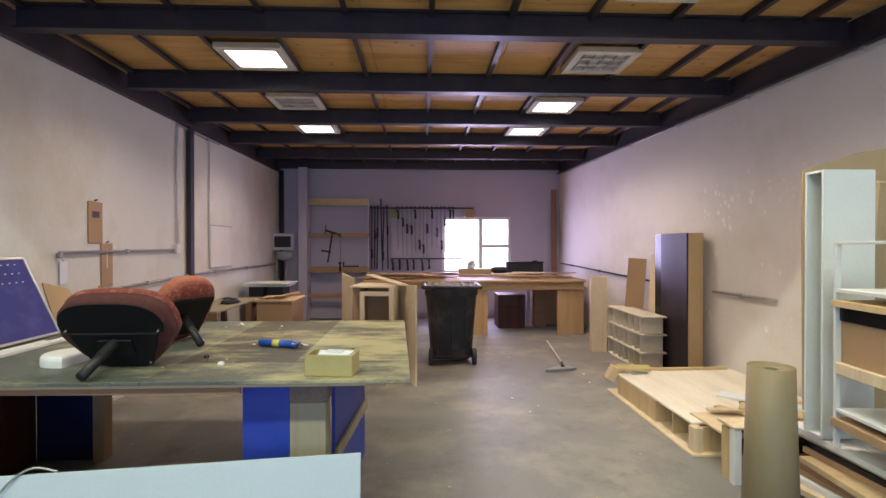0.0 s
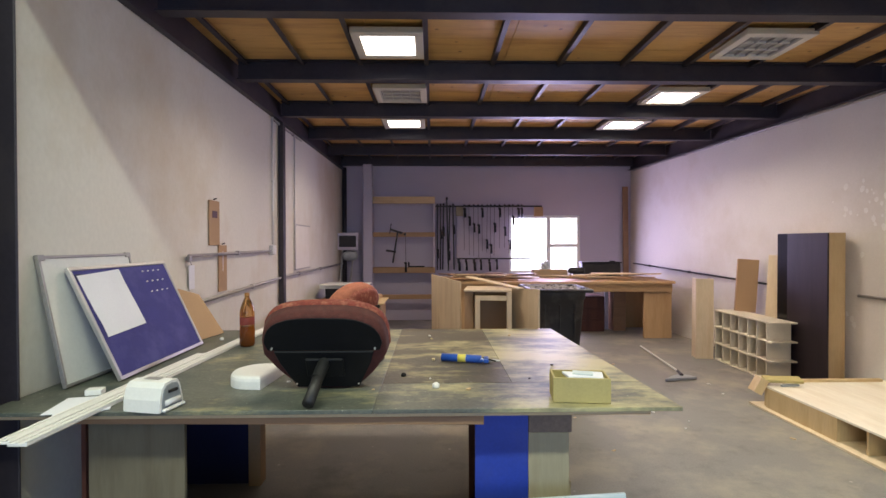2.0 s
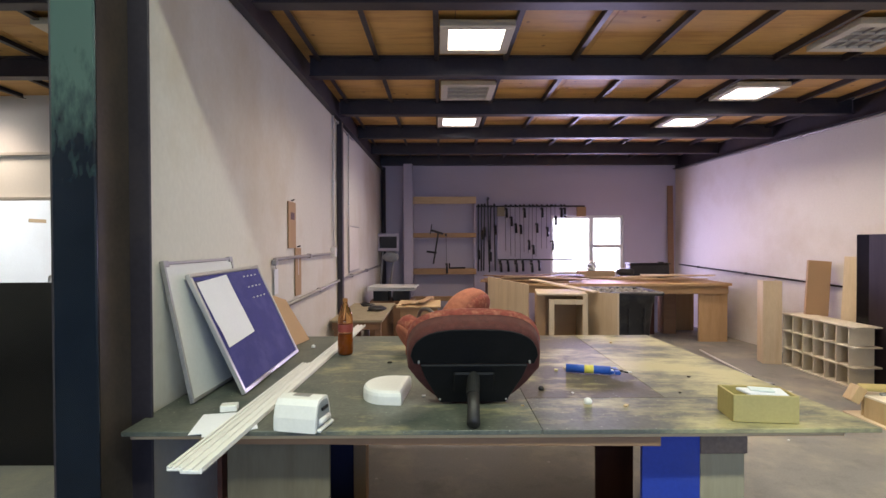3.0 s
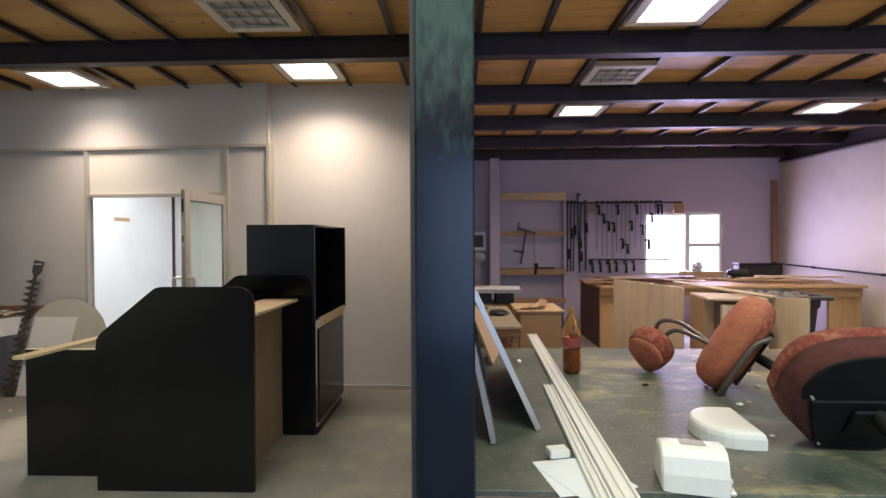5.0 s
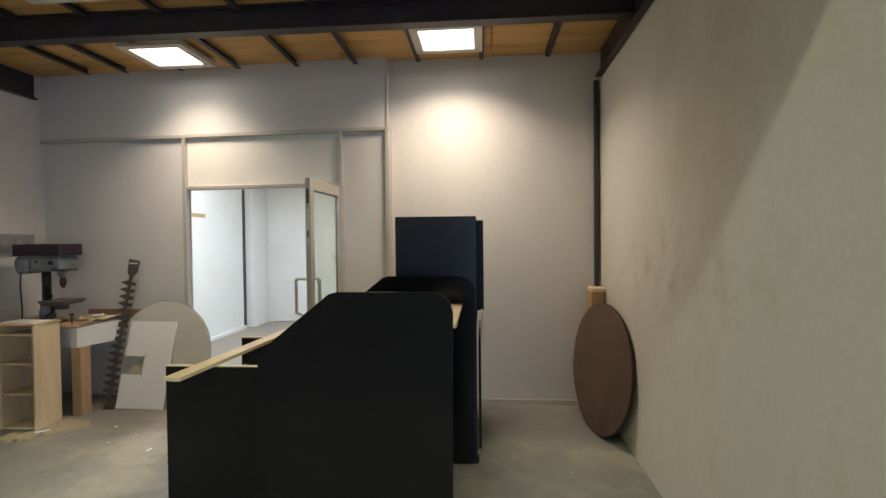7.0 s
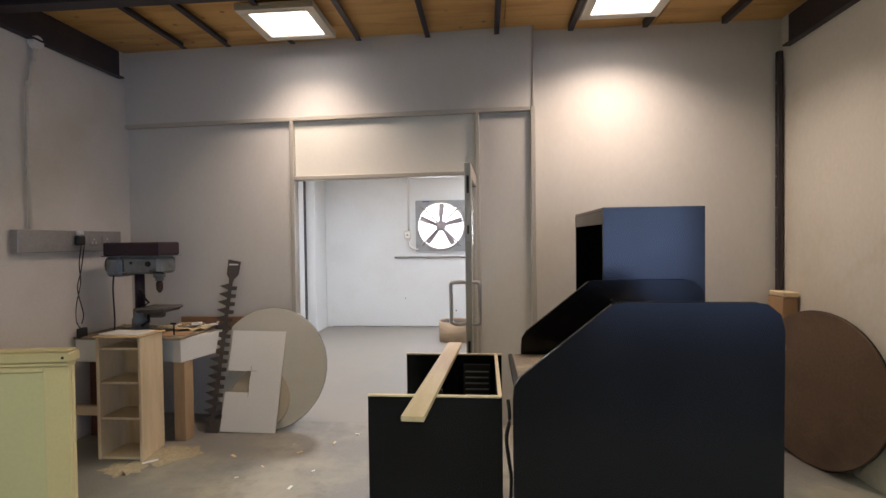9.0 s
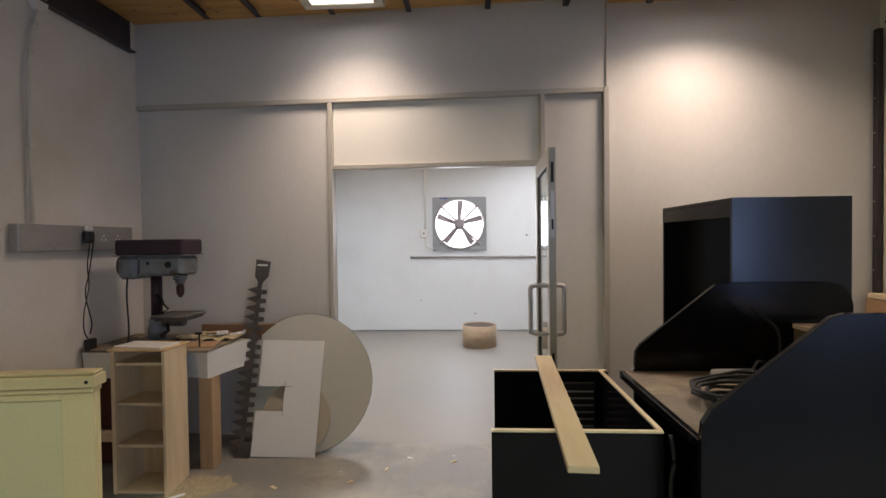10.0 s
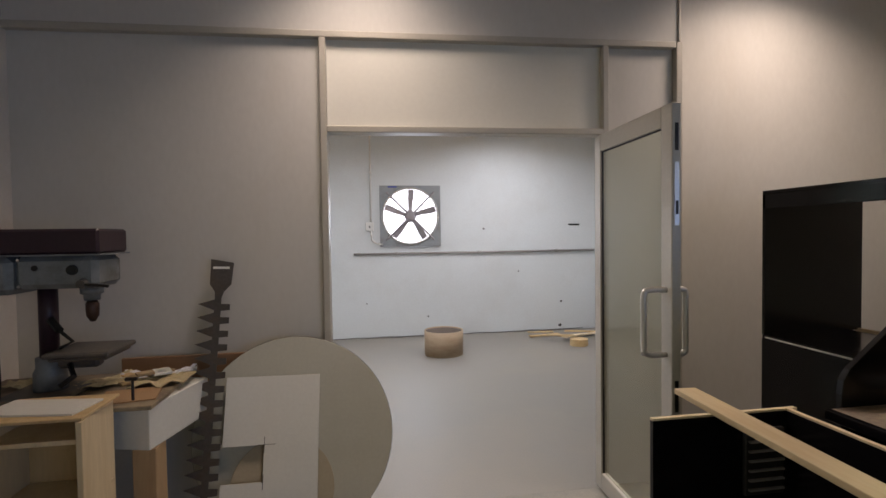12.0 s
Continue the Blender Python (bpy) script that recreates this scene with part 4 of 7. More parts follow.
t = thing("cardboard_sheet", leaning((-2.86, 3.96, 0.864), (-2.80, 4.28, 0.864), (-3.02, 3.96, 1.24)), "brown fibreboard offcut leaning behind the pin board", "board")
part("board", slab([(0, 0), (0.34, 0.0), (0.22, 0.34), (0.02, 0.41)], 0.012, None, 0.001), MDF, t)
random.seed(7)
for k in range(26):
    x, y = random.uniform(-2.3, -0.3), random.uniform(2.65, 4.2)
    s = random.uniform(0.006, 0.016)
    t = part("crumb", boxes(((-s, -s * 0.7, 0), (s, s * 0.7, s * 0.7)), bevel=s * 0.25), random.choice((WHITE_PVC, DARKMETAL, CREAM, PLY)))
    t.matrix_world = pose(x, y, 0.8605, 0, 0, random.uniform(0, 180))
    tagged(t, "small crumb of glue or wood on the table", "debris", "crumbs on the table")
for x, y, m, r in ((-1.30, 3.0, DARKMETAL, 0.014), (-1.13, 2.79, WHITE_PVC, 0.018), (-2.70, 4.02, WHITE_PVC, 0.014), (-1.52, 4.18, WHITE_PVC, 0.018)):
    t = part("plastic_stopper", lathe([(0.0, 0.0), (r, 0.0), (r, r * 0.9), (r * 0.6, r * 1.3), (0.0, r * 1.35)], 14), m, None, "", True)
    t.matrix_world = pose(x, y, 0.8605, 12, 0, 30)
    tagged(t, "small plastic cap lying on the table", "cap", "caps on the table")

# on the partition wall, east face
def wx(y):
    return -3.085 + 0.0129 * (y - 2.66)


for y0, y1, z0, z1 in ((4.60, 4.80, 1.555, 1.945), (4.775, 4.945, 1.14, 1.555)):
    t = thing("hanging_board", pose(wx(y0) + 0.003, y0, z0), "narrow brown hardboard template hanging on the wall", "template", "wall templates")
    part("board", boxes(((0, 0, 0), (0.012, y1 - y0, z1 - z0)), bevel=0.004), MDF, t)
    part("hook", cyl((0.002, (y1 - y0) / 2, z1 - z0 + 0.01), (0.03, (y1 - y0) / 2, z1 - z0 + 0.02), 0.006, 0.005, 8), DARKMETAL, t)
    if z0 > 1.5:
        part("slot", boxes(((0.0125, 0.05, 0.24), (0.014, 0.15, 0.30))), RUST, t)
    else:
        part("slot", boxes(((0.0125, 0.075, 0.18), (0.014, 0.085, 0.36))), WHITE_PVC, t)


def pipe(pts, r, material, label="grey conduit pipe clipped to the wall"):
    t = thing("conduit", pose(*pts[0]), label, "pipe", "wall conduits")
    o = Vector(pts[0])
    part("pipe", tube([Vector(p) - o for p in pts], r, 10), material, t, "", True)
    for a, b in zip(pts, pts[1:]):
        a, b = Vector(a), Vector(b)
        n = max(1, int((b - a).length / 1.2))
        for k in range(n):
            p = a.lerp(b, (k + 0.5) / n) - o
            part("clip", boxes(((p.x - r * 1.4, p.y - r * 1.4, p.z - r * 1.4), (p.x + r * 1.4, p.y + r * 1.4, p.z + r * 1.4)), bevel=r * 0.4), material, t)
    return t


pipe([(wx(4.2) + 0.025, 4.23, 1.43), (wx(4.2) + 0.025, 4.235, 1.475), (wx(6.1) + 0.025, 6.08, 1.485)], 0.014, GALV)
pipe([(wx(4.4) + 0.025, 4.44, 1.095), (wx(6.5) + 0.025, 6.6, 1.155), (wx(10) + 0.025, 10.3, 1.165)], 0.016, GALV)
pipe([(wx(6.2) + 0.02, 6.17, 1.56), (wx(6.2) + 0.02, 6.17, 3.05)], 0.012, WHITE_PVC)
pipe([(wx(7) + 0.02, 7.06, 1.22), (wx(7) + 0.02, 7.06, 3.02)], 0.010, WHITE_PVC)
pipe([(wx(6.2) + 0.02, 6.17, 3.03), (wx(6.6) + 0.02, 6.60, 3.02), (wx(7) + 0.02, 7.4, 3.03)], 0.012, GALV)
t = thing("socket_box", pose(wx(6.1) + 0.003, 6.09, 1.44), "white electrical box on the wall", "socket")
part("box", boxes(((0, 0, 0), (0.05, 0.11, 0.11)), bevel=0.006), WHITE_PVC, t)
t = thing("drain_pipe", pose(wx(6.46) + 0.045, 6.47, 0), "black steel stanchion strip standing against the wall", "post")
part("strip", boxes(((-0.04, -0.05, 0), (0.02, 0.05, 3.05)), bevel=0.004), STEEL, t)
t = thing("wall_hatch", pose(wx(7.1) + 0.003, 7.10, 1.22), "pale flush hatch outlined on the wall", "hatch")
part("door", boxes(((0, 0, 0), (0.012, 0.74, 0.60)), bevel=0.003), PLASTER, t)
for a, b in (((0, -0.02, -0.015), (0.018, 0.76, -0.001)), ((0, -0.02, 0.601), (0.018, 0.76, 0.615)), ((0, -0.02, 0), (0.018, -0.001, 0.60))):
    part("trim", boxes((a, b)), GALV, t)
t = thing("paper_tag", pose(wx(4.28) + 0.012, 4.25, 1.21), "white paper tag hanging from the conduit", "tag")
part("tag", boxes(((0, 0, 0), (0.004, 0.09, 0.19)), bevel=0.001), PAPER, t)
part("string", cyl((0.002, 0.045, 0.19), (0.014, 0.0, 0.22), 0.003, 0.003, 6), GALV, t)

# far end: post, shelf frame, clamps
t = thing("square_post", pose(-2.42, 10.05, 0), "pale painted square post before the end wall", "post")
part("post", boxes(((-0.09, -0.06, 0), (0.09, 0.06, 3.12)), bevel=0.01), PLASTER_DIM, t)
t = thing("corner_pipe", pose(-2.93, 10.34, 0), "dark downpipe in the far corner", "pipe")
part("pipe", cyl((0, 0, 0), (0, 0, 3.1), 0.045, 0.045, 14), STEEL, t, "", True)
# shaded copy of the plywood for the dimmer lower rails and shelf
SHADED_PLY = wood("shaded_board", (0.40, 0.25, 0.13), (0.30, 0.18, 0.09), 0.65, "x", 5)
t = thing("shelf_frame", pose(0, 10.2, 0), "open wooden shelf frame against the end wall", "shelf")
for x in (-2.35, -1.12):
    part("upright", boxes(((x - 0.018, -0.05, 0), (x + 0.018, 0.15, 2.36)), bevel=0.003), PLASTER_DIM, t)
for z0, z1, d in ((2.361, 2.50, -0.06), (1.70, 1.79, -0.07), (0.98, 1.09, -0.08), (0.46, 0.55, -0.07)):
    part("rail", boxes(((-2.37, d, z0), (-1.10, d + 0.045, z1)), bevel=0.003), PLY_X if z0 > 2 else SHADED_PLY, t)
part("shelf", boxes(((-2.33, -0.03, 1.07), (-1.14, 0.18, 1.09))), SHADED_PLY, t)
BARSTEEL = shader("dull_bar_steel", (0.16, 0.15, 0.16), 0.5, 0.4, 0.2, 10, 80, 0.08)
random.seed(11)


def bar_clamp(x, y, top, length, tilt=0.0, big=False, grip=0.5):
    t = thing("bar_clamp", pose(x, y, top, 0, tilt, random.uniform(-6, 6)), "long steel bar clamp hanging from a rail", "clamp", "bar clamps")
    w = 0.014 if big else 0.0055
    steel = DARKMETAL if big else BARSTEEL
    part("bar", boxes(((-w, -0.005, -length), (w, 0.005, 0.03)), bevel=0.001), steel, t)
    part("fixed_jaw", boxes(((-0.018, -0.10, -0.03), (0.018, 0.01, 0.012)), bevel=0.004), DARKMETAL, t)
    zz = -length * grip
    part("sliding_jaw", boxes(((-0.02, -0.10, zz - 0.035), (0.02, 0.012, zz)), bevel=0.004), DARKMETAL, t)
    part("handle", cyl((0.012, -0.095, zz - 0.19), (0.012, -0.095, zz - 0.01), 0.024, 0.018, 10), RUBBER, t, "black turned grip", True)


for k in range(6):
    bar_clamp(-1.05 + 0.062 * k, 10.234, 2.33 + (0.14 if k == 3 else random.uniform(-0.02, 0.03)), 1.30, random.uniform(-1.5, 1.5), True, random.uniform(0.3, 0.7))
for k in range(14):
    bar_clamp(-0.50 + 0.088 * k + random.uniform(-0.02, 0.02), 10.234, 2.33, random.uniform(0.85, 1.10) if k < 12 else random.uniform(0.5, 0.9), random.uniform(-1, 1), False, random.choice((0.06, 0.22, 0.35, 0.5, 0.62, 0.72)))
for k in range(6):
    bar_clamp(-0.62 + 0.15 * k + random.uniform(-0.02, 0.02), 10.222, 1.24, random.uniform(0.14, 0.28), random.uniform(-2, 2), False, random.uniform(0.0, 0.25))
t = thing("clamp_rack", pose(0, 10.24, 0), "steel and timber rail for hanging clamps", "rack")
part("rail", boxes(((-1.09, 0, 2.30), (1.06, 0.03, 2.33))), DARKMETAL, t)
part("rail", boxes(((-0.66, 0.0, 1.245), (0.85, 0.03, 1.272))), DARKMETAL, t)
part("backboard", boxes(((-0.66, 0.1, 1.05), (0.40, 0.14, 2.29))), PLASTER_DIM, t)
part("end_block", boxes(((0.90, -0.02, 2.11), (1.08, 0.03, 2.299)), bevel=0.004), MDF, t)
part("end_block", boxes(((-0.68, -0.02, 2.12), (-0.53, 0.03, 2.299)), bevel=0.004), OLD_PLY, t)
t = thing("screw_clamp", pose(-1.84, 10.10, 1.80, 0, 9, 0), "heavy dark screw clamp hanging on the shelf frame", "clamp")
part("bar", boxes(((-0.016, -0.008, -0.62), (0.016, 0.008, 0.0)), bevel=0.002), DARKMETAL, t)
part("fixed_arm", boxes(((-0.16, -0.012, -0.02), (0.10, 0.012, 0.022), pose(0, 0, 0, 0, 8, 0)), bevel=0.004), DARKMETAL, t)
part("sliding_arm", boxes(((-0.17, -0.012, -0.42), (0.03, 0.012, -0.38)), bevel=0.004), DARKMETAL, t)
part("screw", cyl((-0.15, 0, -0.06), (-0.15, 0, 0.14), 0.010, 0.010, 8), DARKMETAL, t)
bar_clamp(-1.69, 10.119, 1.76, 0.66, -1, False, 0.85)
t = thing("hand_tool", pose(-1.55, 10.16, 1.0905, 0, 0, 6), "dark hand tool lying on the shelf", "tool")
part("body", boxes(((-0.06, -0.02, 0), (0.24, 0.02, 0.03)), bevel=0.008), RUBBER, t)
part("grip", boxes(((-0.09, -0.02, 0.0), (-0.061, 0.02, 0.11)), bevel=0.008), RUBBER, t)
t = thing("corner_plank", leaning((2.74, 10.25, 0), (2.86, 10.24, 0), (2.80, 10.36, 2.73)), "tall brown plank standing in the corner", "plank")
part("plank", boxes(((0, 0, 0), (0.11, 0.03, 2.73)), bevel=0.003), BROWN, t)
t = thing("folding_stand", pose(-2.80, 9.92, 0), "pale frame with a dark screen on splayed legs", "stand")
for z0, z1 in ((1.44, 1.50), (1.72, 1.78)):
    part("rail", boxes(((-0.21, 0, z0), (0.21, 0.03, z1)), bevel=0.004), PLASTER_DIM, t)
for x in (-0.21, 0.165):
    part("side", boxes(((x, 0, 1.5005), (x + 0.045, 0.03, 1.7195)), bevel=0.004), PLASTER_DIM, t)
part("screen", boxes(((-0.164, 0.012, 1.5005), (0.164, 0.028, 1.7195))), DARKMETAL, t)
for x0, x1 in ((-0.20, -0.10), (-0.06, 0.12)):
    part("leg", tube([(x0, 0.06, 0.0), (x1, 0.03, 1.46)], 0.018, 8), GALV, t)
t = thing("cloth_bundle", pose(-2.74, 9.84, 1.33), "dark grey bundle hanging on the stand", "bundle")
part("bundle", loft(oval(0.15, 0.10, 2.2, 18), [(-0.04, 0.7), (0, 1.0), (0.05, 1.0), (0.09, 0.7)]), GREYMETAL, t, "", True)

# benches, carcasses and bin
BENCH_X = wood("orange_timber_long", (0.47, 0.30, 0.145), (0.36, 0.21, 0.09), 0.6, "x", 6)
BENCH_Z = wood("orange_timber", (0.47, 0.30, 0.145), (0.36, 0.21, 0.09), 0.6, "z", 6)
t = thing("workbench", pose(0, 0, 0), "long timber workbench with boxed legs", "workbench")
part("benchtop", boxes(((-1.0, 8.25, 0.905), (2.80, 9.60, 0.945)), bevel=0.004), BENCH_X, t)
part("apron", boxes(((0.55, 8.32, 0.77), (2.78, 8.35, 0.904)), bevel=0.003), BENCH_X, t)
part("leg", boxes(((2.33, 8.36, 0), (2.79, 8.40, 0.904)), bevel=0.003), BENCH_Z, t)
part("leg", boxes(((2.75, 8.401, 0), (2.79, 8.9, 0.904)), bevel=0.003), BENCH_Z, t)
part("leg", boxes(((0.80, 8.36, 0), (1.12, 8.40, 0.904)), bevel=0.003), BENCH_Z, t)
part("leg", boxes(((-0.98, 8.36, 0), (-0.56, 8.40, 0.904)), bevel=0.003), BENCH_Z, t)
part("end_panel", boxes(((-0.98, 8.401, 0), (-0.95, 9.55, 0.904)), bevel=0.003), RUST, t, "dark red-brown end panel")
part("apron", boxes(((-0.99, 8.30, 0.80), (0.549, 8.33, 0.904)), bevel=0.003), BENCH_X, t)
part("leg", boxes(((2.33, 9.4, 0), (2.79, 9.44, 0.904)), bevel=0.003), BENCH_Z, t)
part("leg", boxes(((1.98, 9.2, 0), (2.04, 9.26, 0.904))), PLASTER_DIM, t)
t = thing("drawer_pedestal", pose(1.40, 9.0, 0), "dark red-brown pedestal stored under the workbench", "pedestal")
part("body", boxes(((0, 0, 0), (0.50, 0.5, 0.62)), bevel=0.004), RUST, t)
for k in range(3):
    part("drawer", boxes(((0.02, -0.018, 0.03 + 0.2 * k), (0.48, -0.001, 0.20 + 0.2 * k)), bevel=0.004), RUST, t)
t = thing("drawer_pedestal", pose(2.08, 9.05, 0), "dark brown pedestal stored under the workbench", "pedestal")
part("body", boxes(((0, 0, 0), (0.22, 0.5, 0.7)), bevel=0.004), BROWN, t)
random.seed(5)
for k in range(34):
    ln, w = random.uniform(0.5, 1.4), random.uniform(0.05, 0.16)
    x, y = (random.uniform(0.9, 2.3), random.uniform(8.45, 9.2)) if k % 3 == 0 else (random.uniform(-0.6, 0.3), random.uniform(8.5, 9.1))
    lay = k // 6 + 0.17 * (k % 6)
    t = part("loose_board", boxes(((-ln / 2, -w / 2, 0), (ln / 2, w / 2, 0.016)), bevel=0.002), random.choice((PLY_X, PLY_PALE, MDF, PLY_X)) if k % 3 == 0 else random.choice((BROWN, MDF, BROWN, PLY_X, RUST)))
    t.matrix_world = pose(min(x, 2.75 - ln / 2), y, 0.9455 + 0.0165 * lay, 0, 0, random.uniform(-28, 28))
    tagged(t, "loose timber offcut board on the workbench", "board", "boards on the bench")
t = thing("tool_case", pose(1.62, 9.38, 0.9455), "dark plastic crate on the workbench", "crate")
part("body", boxes(((0, 0, 0), (0.72, 0.20, 0.25)), bevel=0.015), RUBBER, t)
part("rim", boxes(((-0.015, -0.015, 0.251), (0.735, 0.215, 0.275)), bevel=0.006), RUBBER, t)
part("handle", boxes(((0.5, -0.03, 0.276), (0.6, 0.0, 0.30)), bevel=0.006), RUBBER, t)
t = thing("carton", pose(0.70, 9.30, 0.9455), "low brown carton before the window", "carton")
part("box", boxes(((0, 0, 0), (0.62, 0.25, 0.14)), bevel=0.006), CARDBOARD, t)
t = thing("plastic_bag", pose(0.95, 9.42, 1.0865), "crumpled pale plastic bag on the carton", "bag")
bg = bmesh.new()
bmesh.ops.create_icosphere(bg, subdivisions=3, radius=0.10)
for v in bg.verts:
    n = noise.noise(v.co * 18)
    v.co *= 0.8 + 0.45 * n
    v.co.z = max(v.co.z * 1.1, -0.07) + 0.07
part("bag", bg, MELAMINE, t)
t = thing("router", pose(1.42, 9.1, 1.08), "dark power tool lying on the bench", "tool")
part("body", loft(oval(0.07, 0.06, 2.4, 16), [(-0.15, 0.6), (-0.12, 1.0), (0.08, 1.0), (0.14, 0.6)], pose(0, 0, 0, 0, 0, 80)), RUBBER, t, "", True)
part("base", boxes(((-0.10, -0.07, -0.13), (0.10, 0.07, -0.06)), bevel=0.008), DARKMETAL, t)

P1 = leaning((-1.16, 7.13, 0), (-0.83, 5.98, 0), (-1.165, 7.13, 1.14))
t = thing("plywood_sheet_stood", P1, "tall pale plywood side panel standing on edge", "panel")
part("board", slab([(0, 0), (1.19, 0), (1.19, 1.13), (0, 1.14)], 0.02, None, 0.001), PLY_PALE, t)
t = thing("cabinet_carcass", pose(-0.82, 5.52, 0, 0, 0, -8), "open plywood cabinet carcass with a brown back", "carcass", "cabinet carcasses")
for a, b, m in (((0, 0.12, 0), (0.09, 0.5, 1.06), MDF), ((0.45, 0.0, 0), (0.50, 0.5, 1.06), PLY_PALE), ((0.12, 0, 0), (0.17, 0.05, 1.02), PLY_PALE), ((0.0901, 0.46, 0.0), (0.449, 0.48, 1.05), MDF), ((0, 0.0, 1.061), (0.50, 0.5, 1.08), PLY_PALE), ((0.171, 0, 0.97), (0.449, 0.05, 1.02), PLY_PALE), ((0.0901, 0.03, 0.02), (0.449, 0.455, 0.04), PLY_PALE)):
    part("panel", boxes((a, b), bevel=0.002), m, t)
t = thing("plywood_sheet_stood", leaning((-0.28, 5.87, 0), (-0.08, 5.31, 0), (-0.28, 5.87, 1.05)), "pale plywood side panel standing on edge", "panel")
part("board", slab([(0, 0), (0.595, 0), (0.595, 1.10), (0, 1.06)], 0.022, None, 0.001), PLY_PALE, t)
t = thing("loose_plank", leaning((-0.74, 6.44, 1.147), (-0.26, 5.55, 1.082), (-0.66, 6.47, 1.147)), "loose plank resting across the carcasses", "plank")
part("plank", boxes(((0, -0.012, 0), (1.02, 0.003, 0.10)), bevel=0.002), PLY_PALE, t)
t = thing("wheelie_bin", pose(0.375, 6.52, 0), "black plastic wheelie bin with an open dusty top", "bin")
bn = bmesh.new()
BINPLASTIC = shader("dusty_black_plastic", (0.010, 0.010, 0.011), 0.5, 0, 0.3, 6, 80, 0.08, (0.085, 0.075, 0.065), 0.6, 3.2)
rows = [(0.055, 0.235, 0.20), (0.075, 0.262, 0.235), (0.12, 0.272, 0.25), (0.50, 0.30, 0.285), (0.88, 0.33, 0.32), (0.90, 0.345, 0.335), (0.98, 0.35, 0.34)]
rings = []
for z, hx, hy in rows:
    rings.append([bn.verts.new((hx * cx, hy * cy, z)) for cx, cy in oval(1, 1, 5.0, 28)])
for a, b in zip(rings, rings[1:]):
    for k in range(28):
        bn.faces.new((a[k], a[(k + 1) % 28], b[(k + 1) % 28], b[k]))
bn.faces.new(rings[0][::-1])
part("body", bn, BINPLASTIC, t, "", True)
part("rim", boxes(((-0.39, -0.38, 0.981), (0.39, -0.32, 1.025)), ((-0.39, 0.32, 0.981), (0.39, 0.38, 1.025)), ((-0.39, -0.319, 0.981), (-0.33, 0.319, 1.025)), ((0.33, -0.319, 0.981), (0.39, 0.319, 1.025)), bevel=0.014), BINPLASTIC, t)
part("handle", tube([(-0.25, -0.35, 1.0), (-0.25, -0.42, 1.01), (0.25, -0.42, 1.01), (0.25, -0.35, 1.0)], 0.014, 8), BINPLASTIC, t)
g = bmesh.new()
bmesh.ops.create_grid(g, x_segments=22, y_segments=22, size=0.5)
for v in g.verts:
    f = noise.noise(Vector((v.co.x * 7, v.co.y * 7, 4.2)))
    v.co = Vector((v.co.x * 0.655, v.co.y * 0.63, 1.0 + 0.07 * f + 0.03 * noise.noise(Vector((v.co.x * 19, v.co.y * 19, 1.0)))))
bmesh.ops.solidify(g, geom=g.faces[:], thickness=0.02)
part("refuse", g, shader("dusty_refuse", (0.24, 0.22, 0.19), 0.8, 0, 0.5, 15, 60, 0.5, (0.08, 0.075, 0.07), 0.7, 9), t, "grey crumpled refuse at the top")
part("axle", cyl((-0.30, -0.24, 0.105), (0.30, -0.24, 0.105), 0.012, 0.012, 10), DARKMETAL, t)
for x in (-0.27, 0.29):
    wl = part("wheel", cyl((x - 0.025, -0.24, 0.105), (x + 0.025, -0.24, 0.105), 0.105, 0.105, 24), RUBBER, t)
    part("rim", cyl((x - 0.03, -0.24, 0.105), (x + 0.03, -0.24, 0.105), 0.055, 0.055, 18), DARKMETAL, wl)
for k in (-0.18, 0.0, 0.18):
    part("rib", boxes(((k - 0.010, -0.262, 0.16), (k + 0.010, -0.250, 0.86), pose(0, 0, 0, 5, 0, 0)), bevel=0.004), BINPLASTIC, t)

t = thing("side_table", pose(0, 0, 0), "low table with a tan board top by the partition", "table")
part("tabletop", boxes(((-3.02, 5.93, 0.725), (-2.44, 7.5, 0.75)), bevel=0.003), OLD_PLY, t)
for x, y in ((-2.95, 6.02), (-2.50, 6.02), (-2.95, 7.4), (-2.50, 7.4)):
    part("leg", boxes(((x - 0.035, y - 0.035, 0), (x + 0.035, y + 0.035, 0.724)), bevel=0.003), BROWN, t)
part("apron", boxes(((-3.0, 5.96, 0.64), (-2.46, 5.98, 0.724))), BROWN, t)
part("shelf", boxes(((-3.0, 6.06, 0.25), (-2.46, 7.4, 0.27))), BROWN, t)
t = thing("board_chest", pose(0, 0, 0), "brown fibreboard chest with planks on its lid", "chest")
part("body", boxes(((-2.33, 6.98, 0), (-1.84, 7.62, 0.745)), bevel=0.004), MDF, t)
part("lid", boxes(((-2.38, 6.93, 0.746), (-1.80, 7.66, 0.768)), bevel=0.003), PLY, t)
for k in range(4):
    t = part("plank_offcut", boxes(((-0.36, -0.04, 0), (0.36, 0.04, 0.012)), bevel=0.002), (PLY_X, MDF)[k % 2])
    t.matrix_world = pose(-2.15 + 0.05 * k, 7.28 + 0.03 * k, 0.7685 + 0.0125 * k, 0, 0, 48 + 11 * k)
    tagged(t, "loose plank on the brown chest", "plank", "planks on the chest")
t = thing("box_stack", pose(-2.90, 8.10, 0), "dark boxes under a stack of pale boards", "box")
part("stand", boxes(((0, 0.03, 0), (0.68, 0.6, 0.70)), bevel=0.006), BROWN, t)
part("box", boxes(((0.06, 0.02, 0.701), (0.30, 0.40, 0.86)), bevel=0.008), RUBBER, t)
part("box", boxes(((0.36, 0.02, 0.701), (0.62, 0.40, 0.86)), bevel=0.008), RUBBER, t)
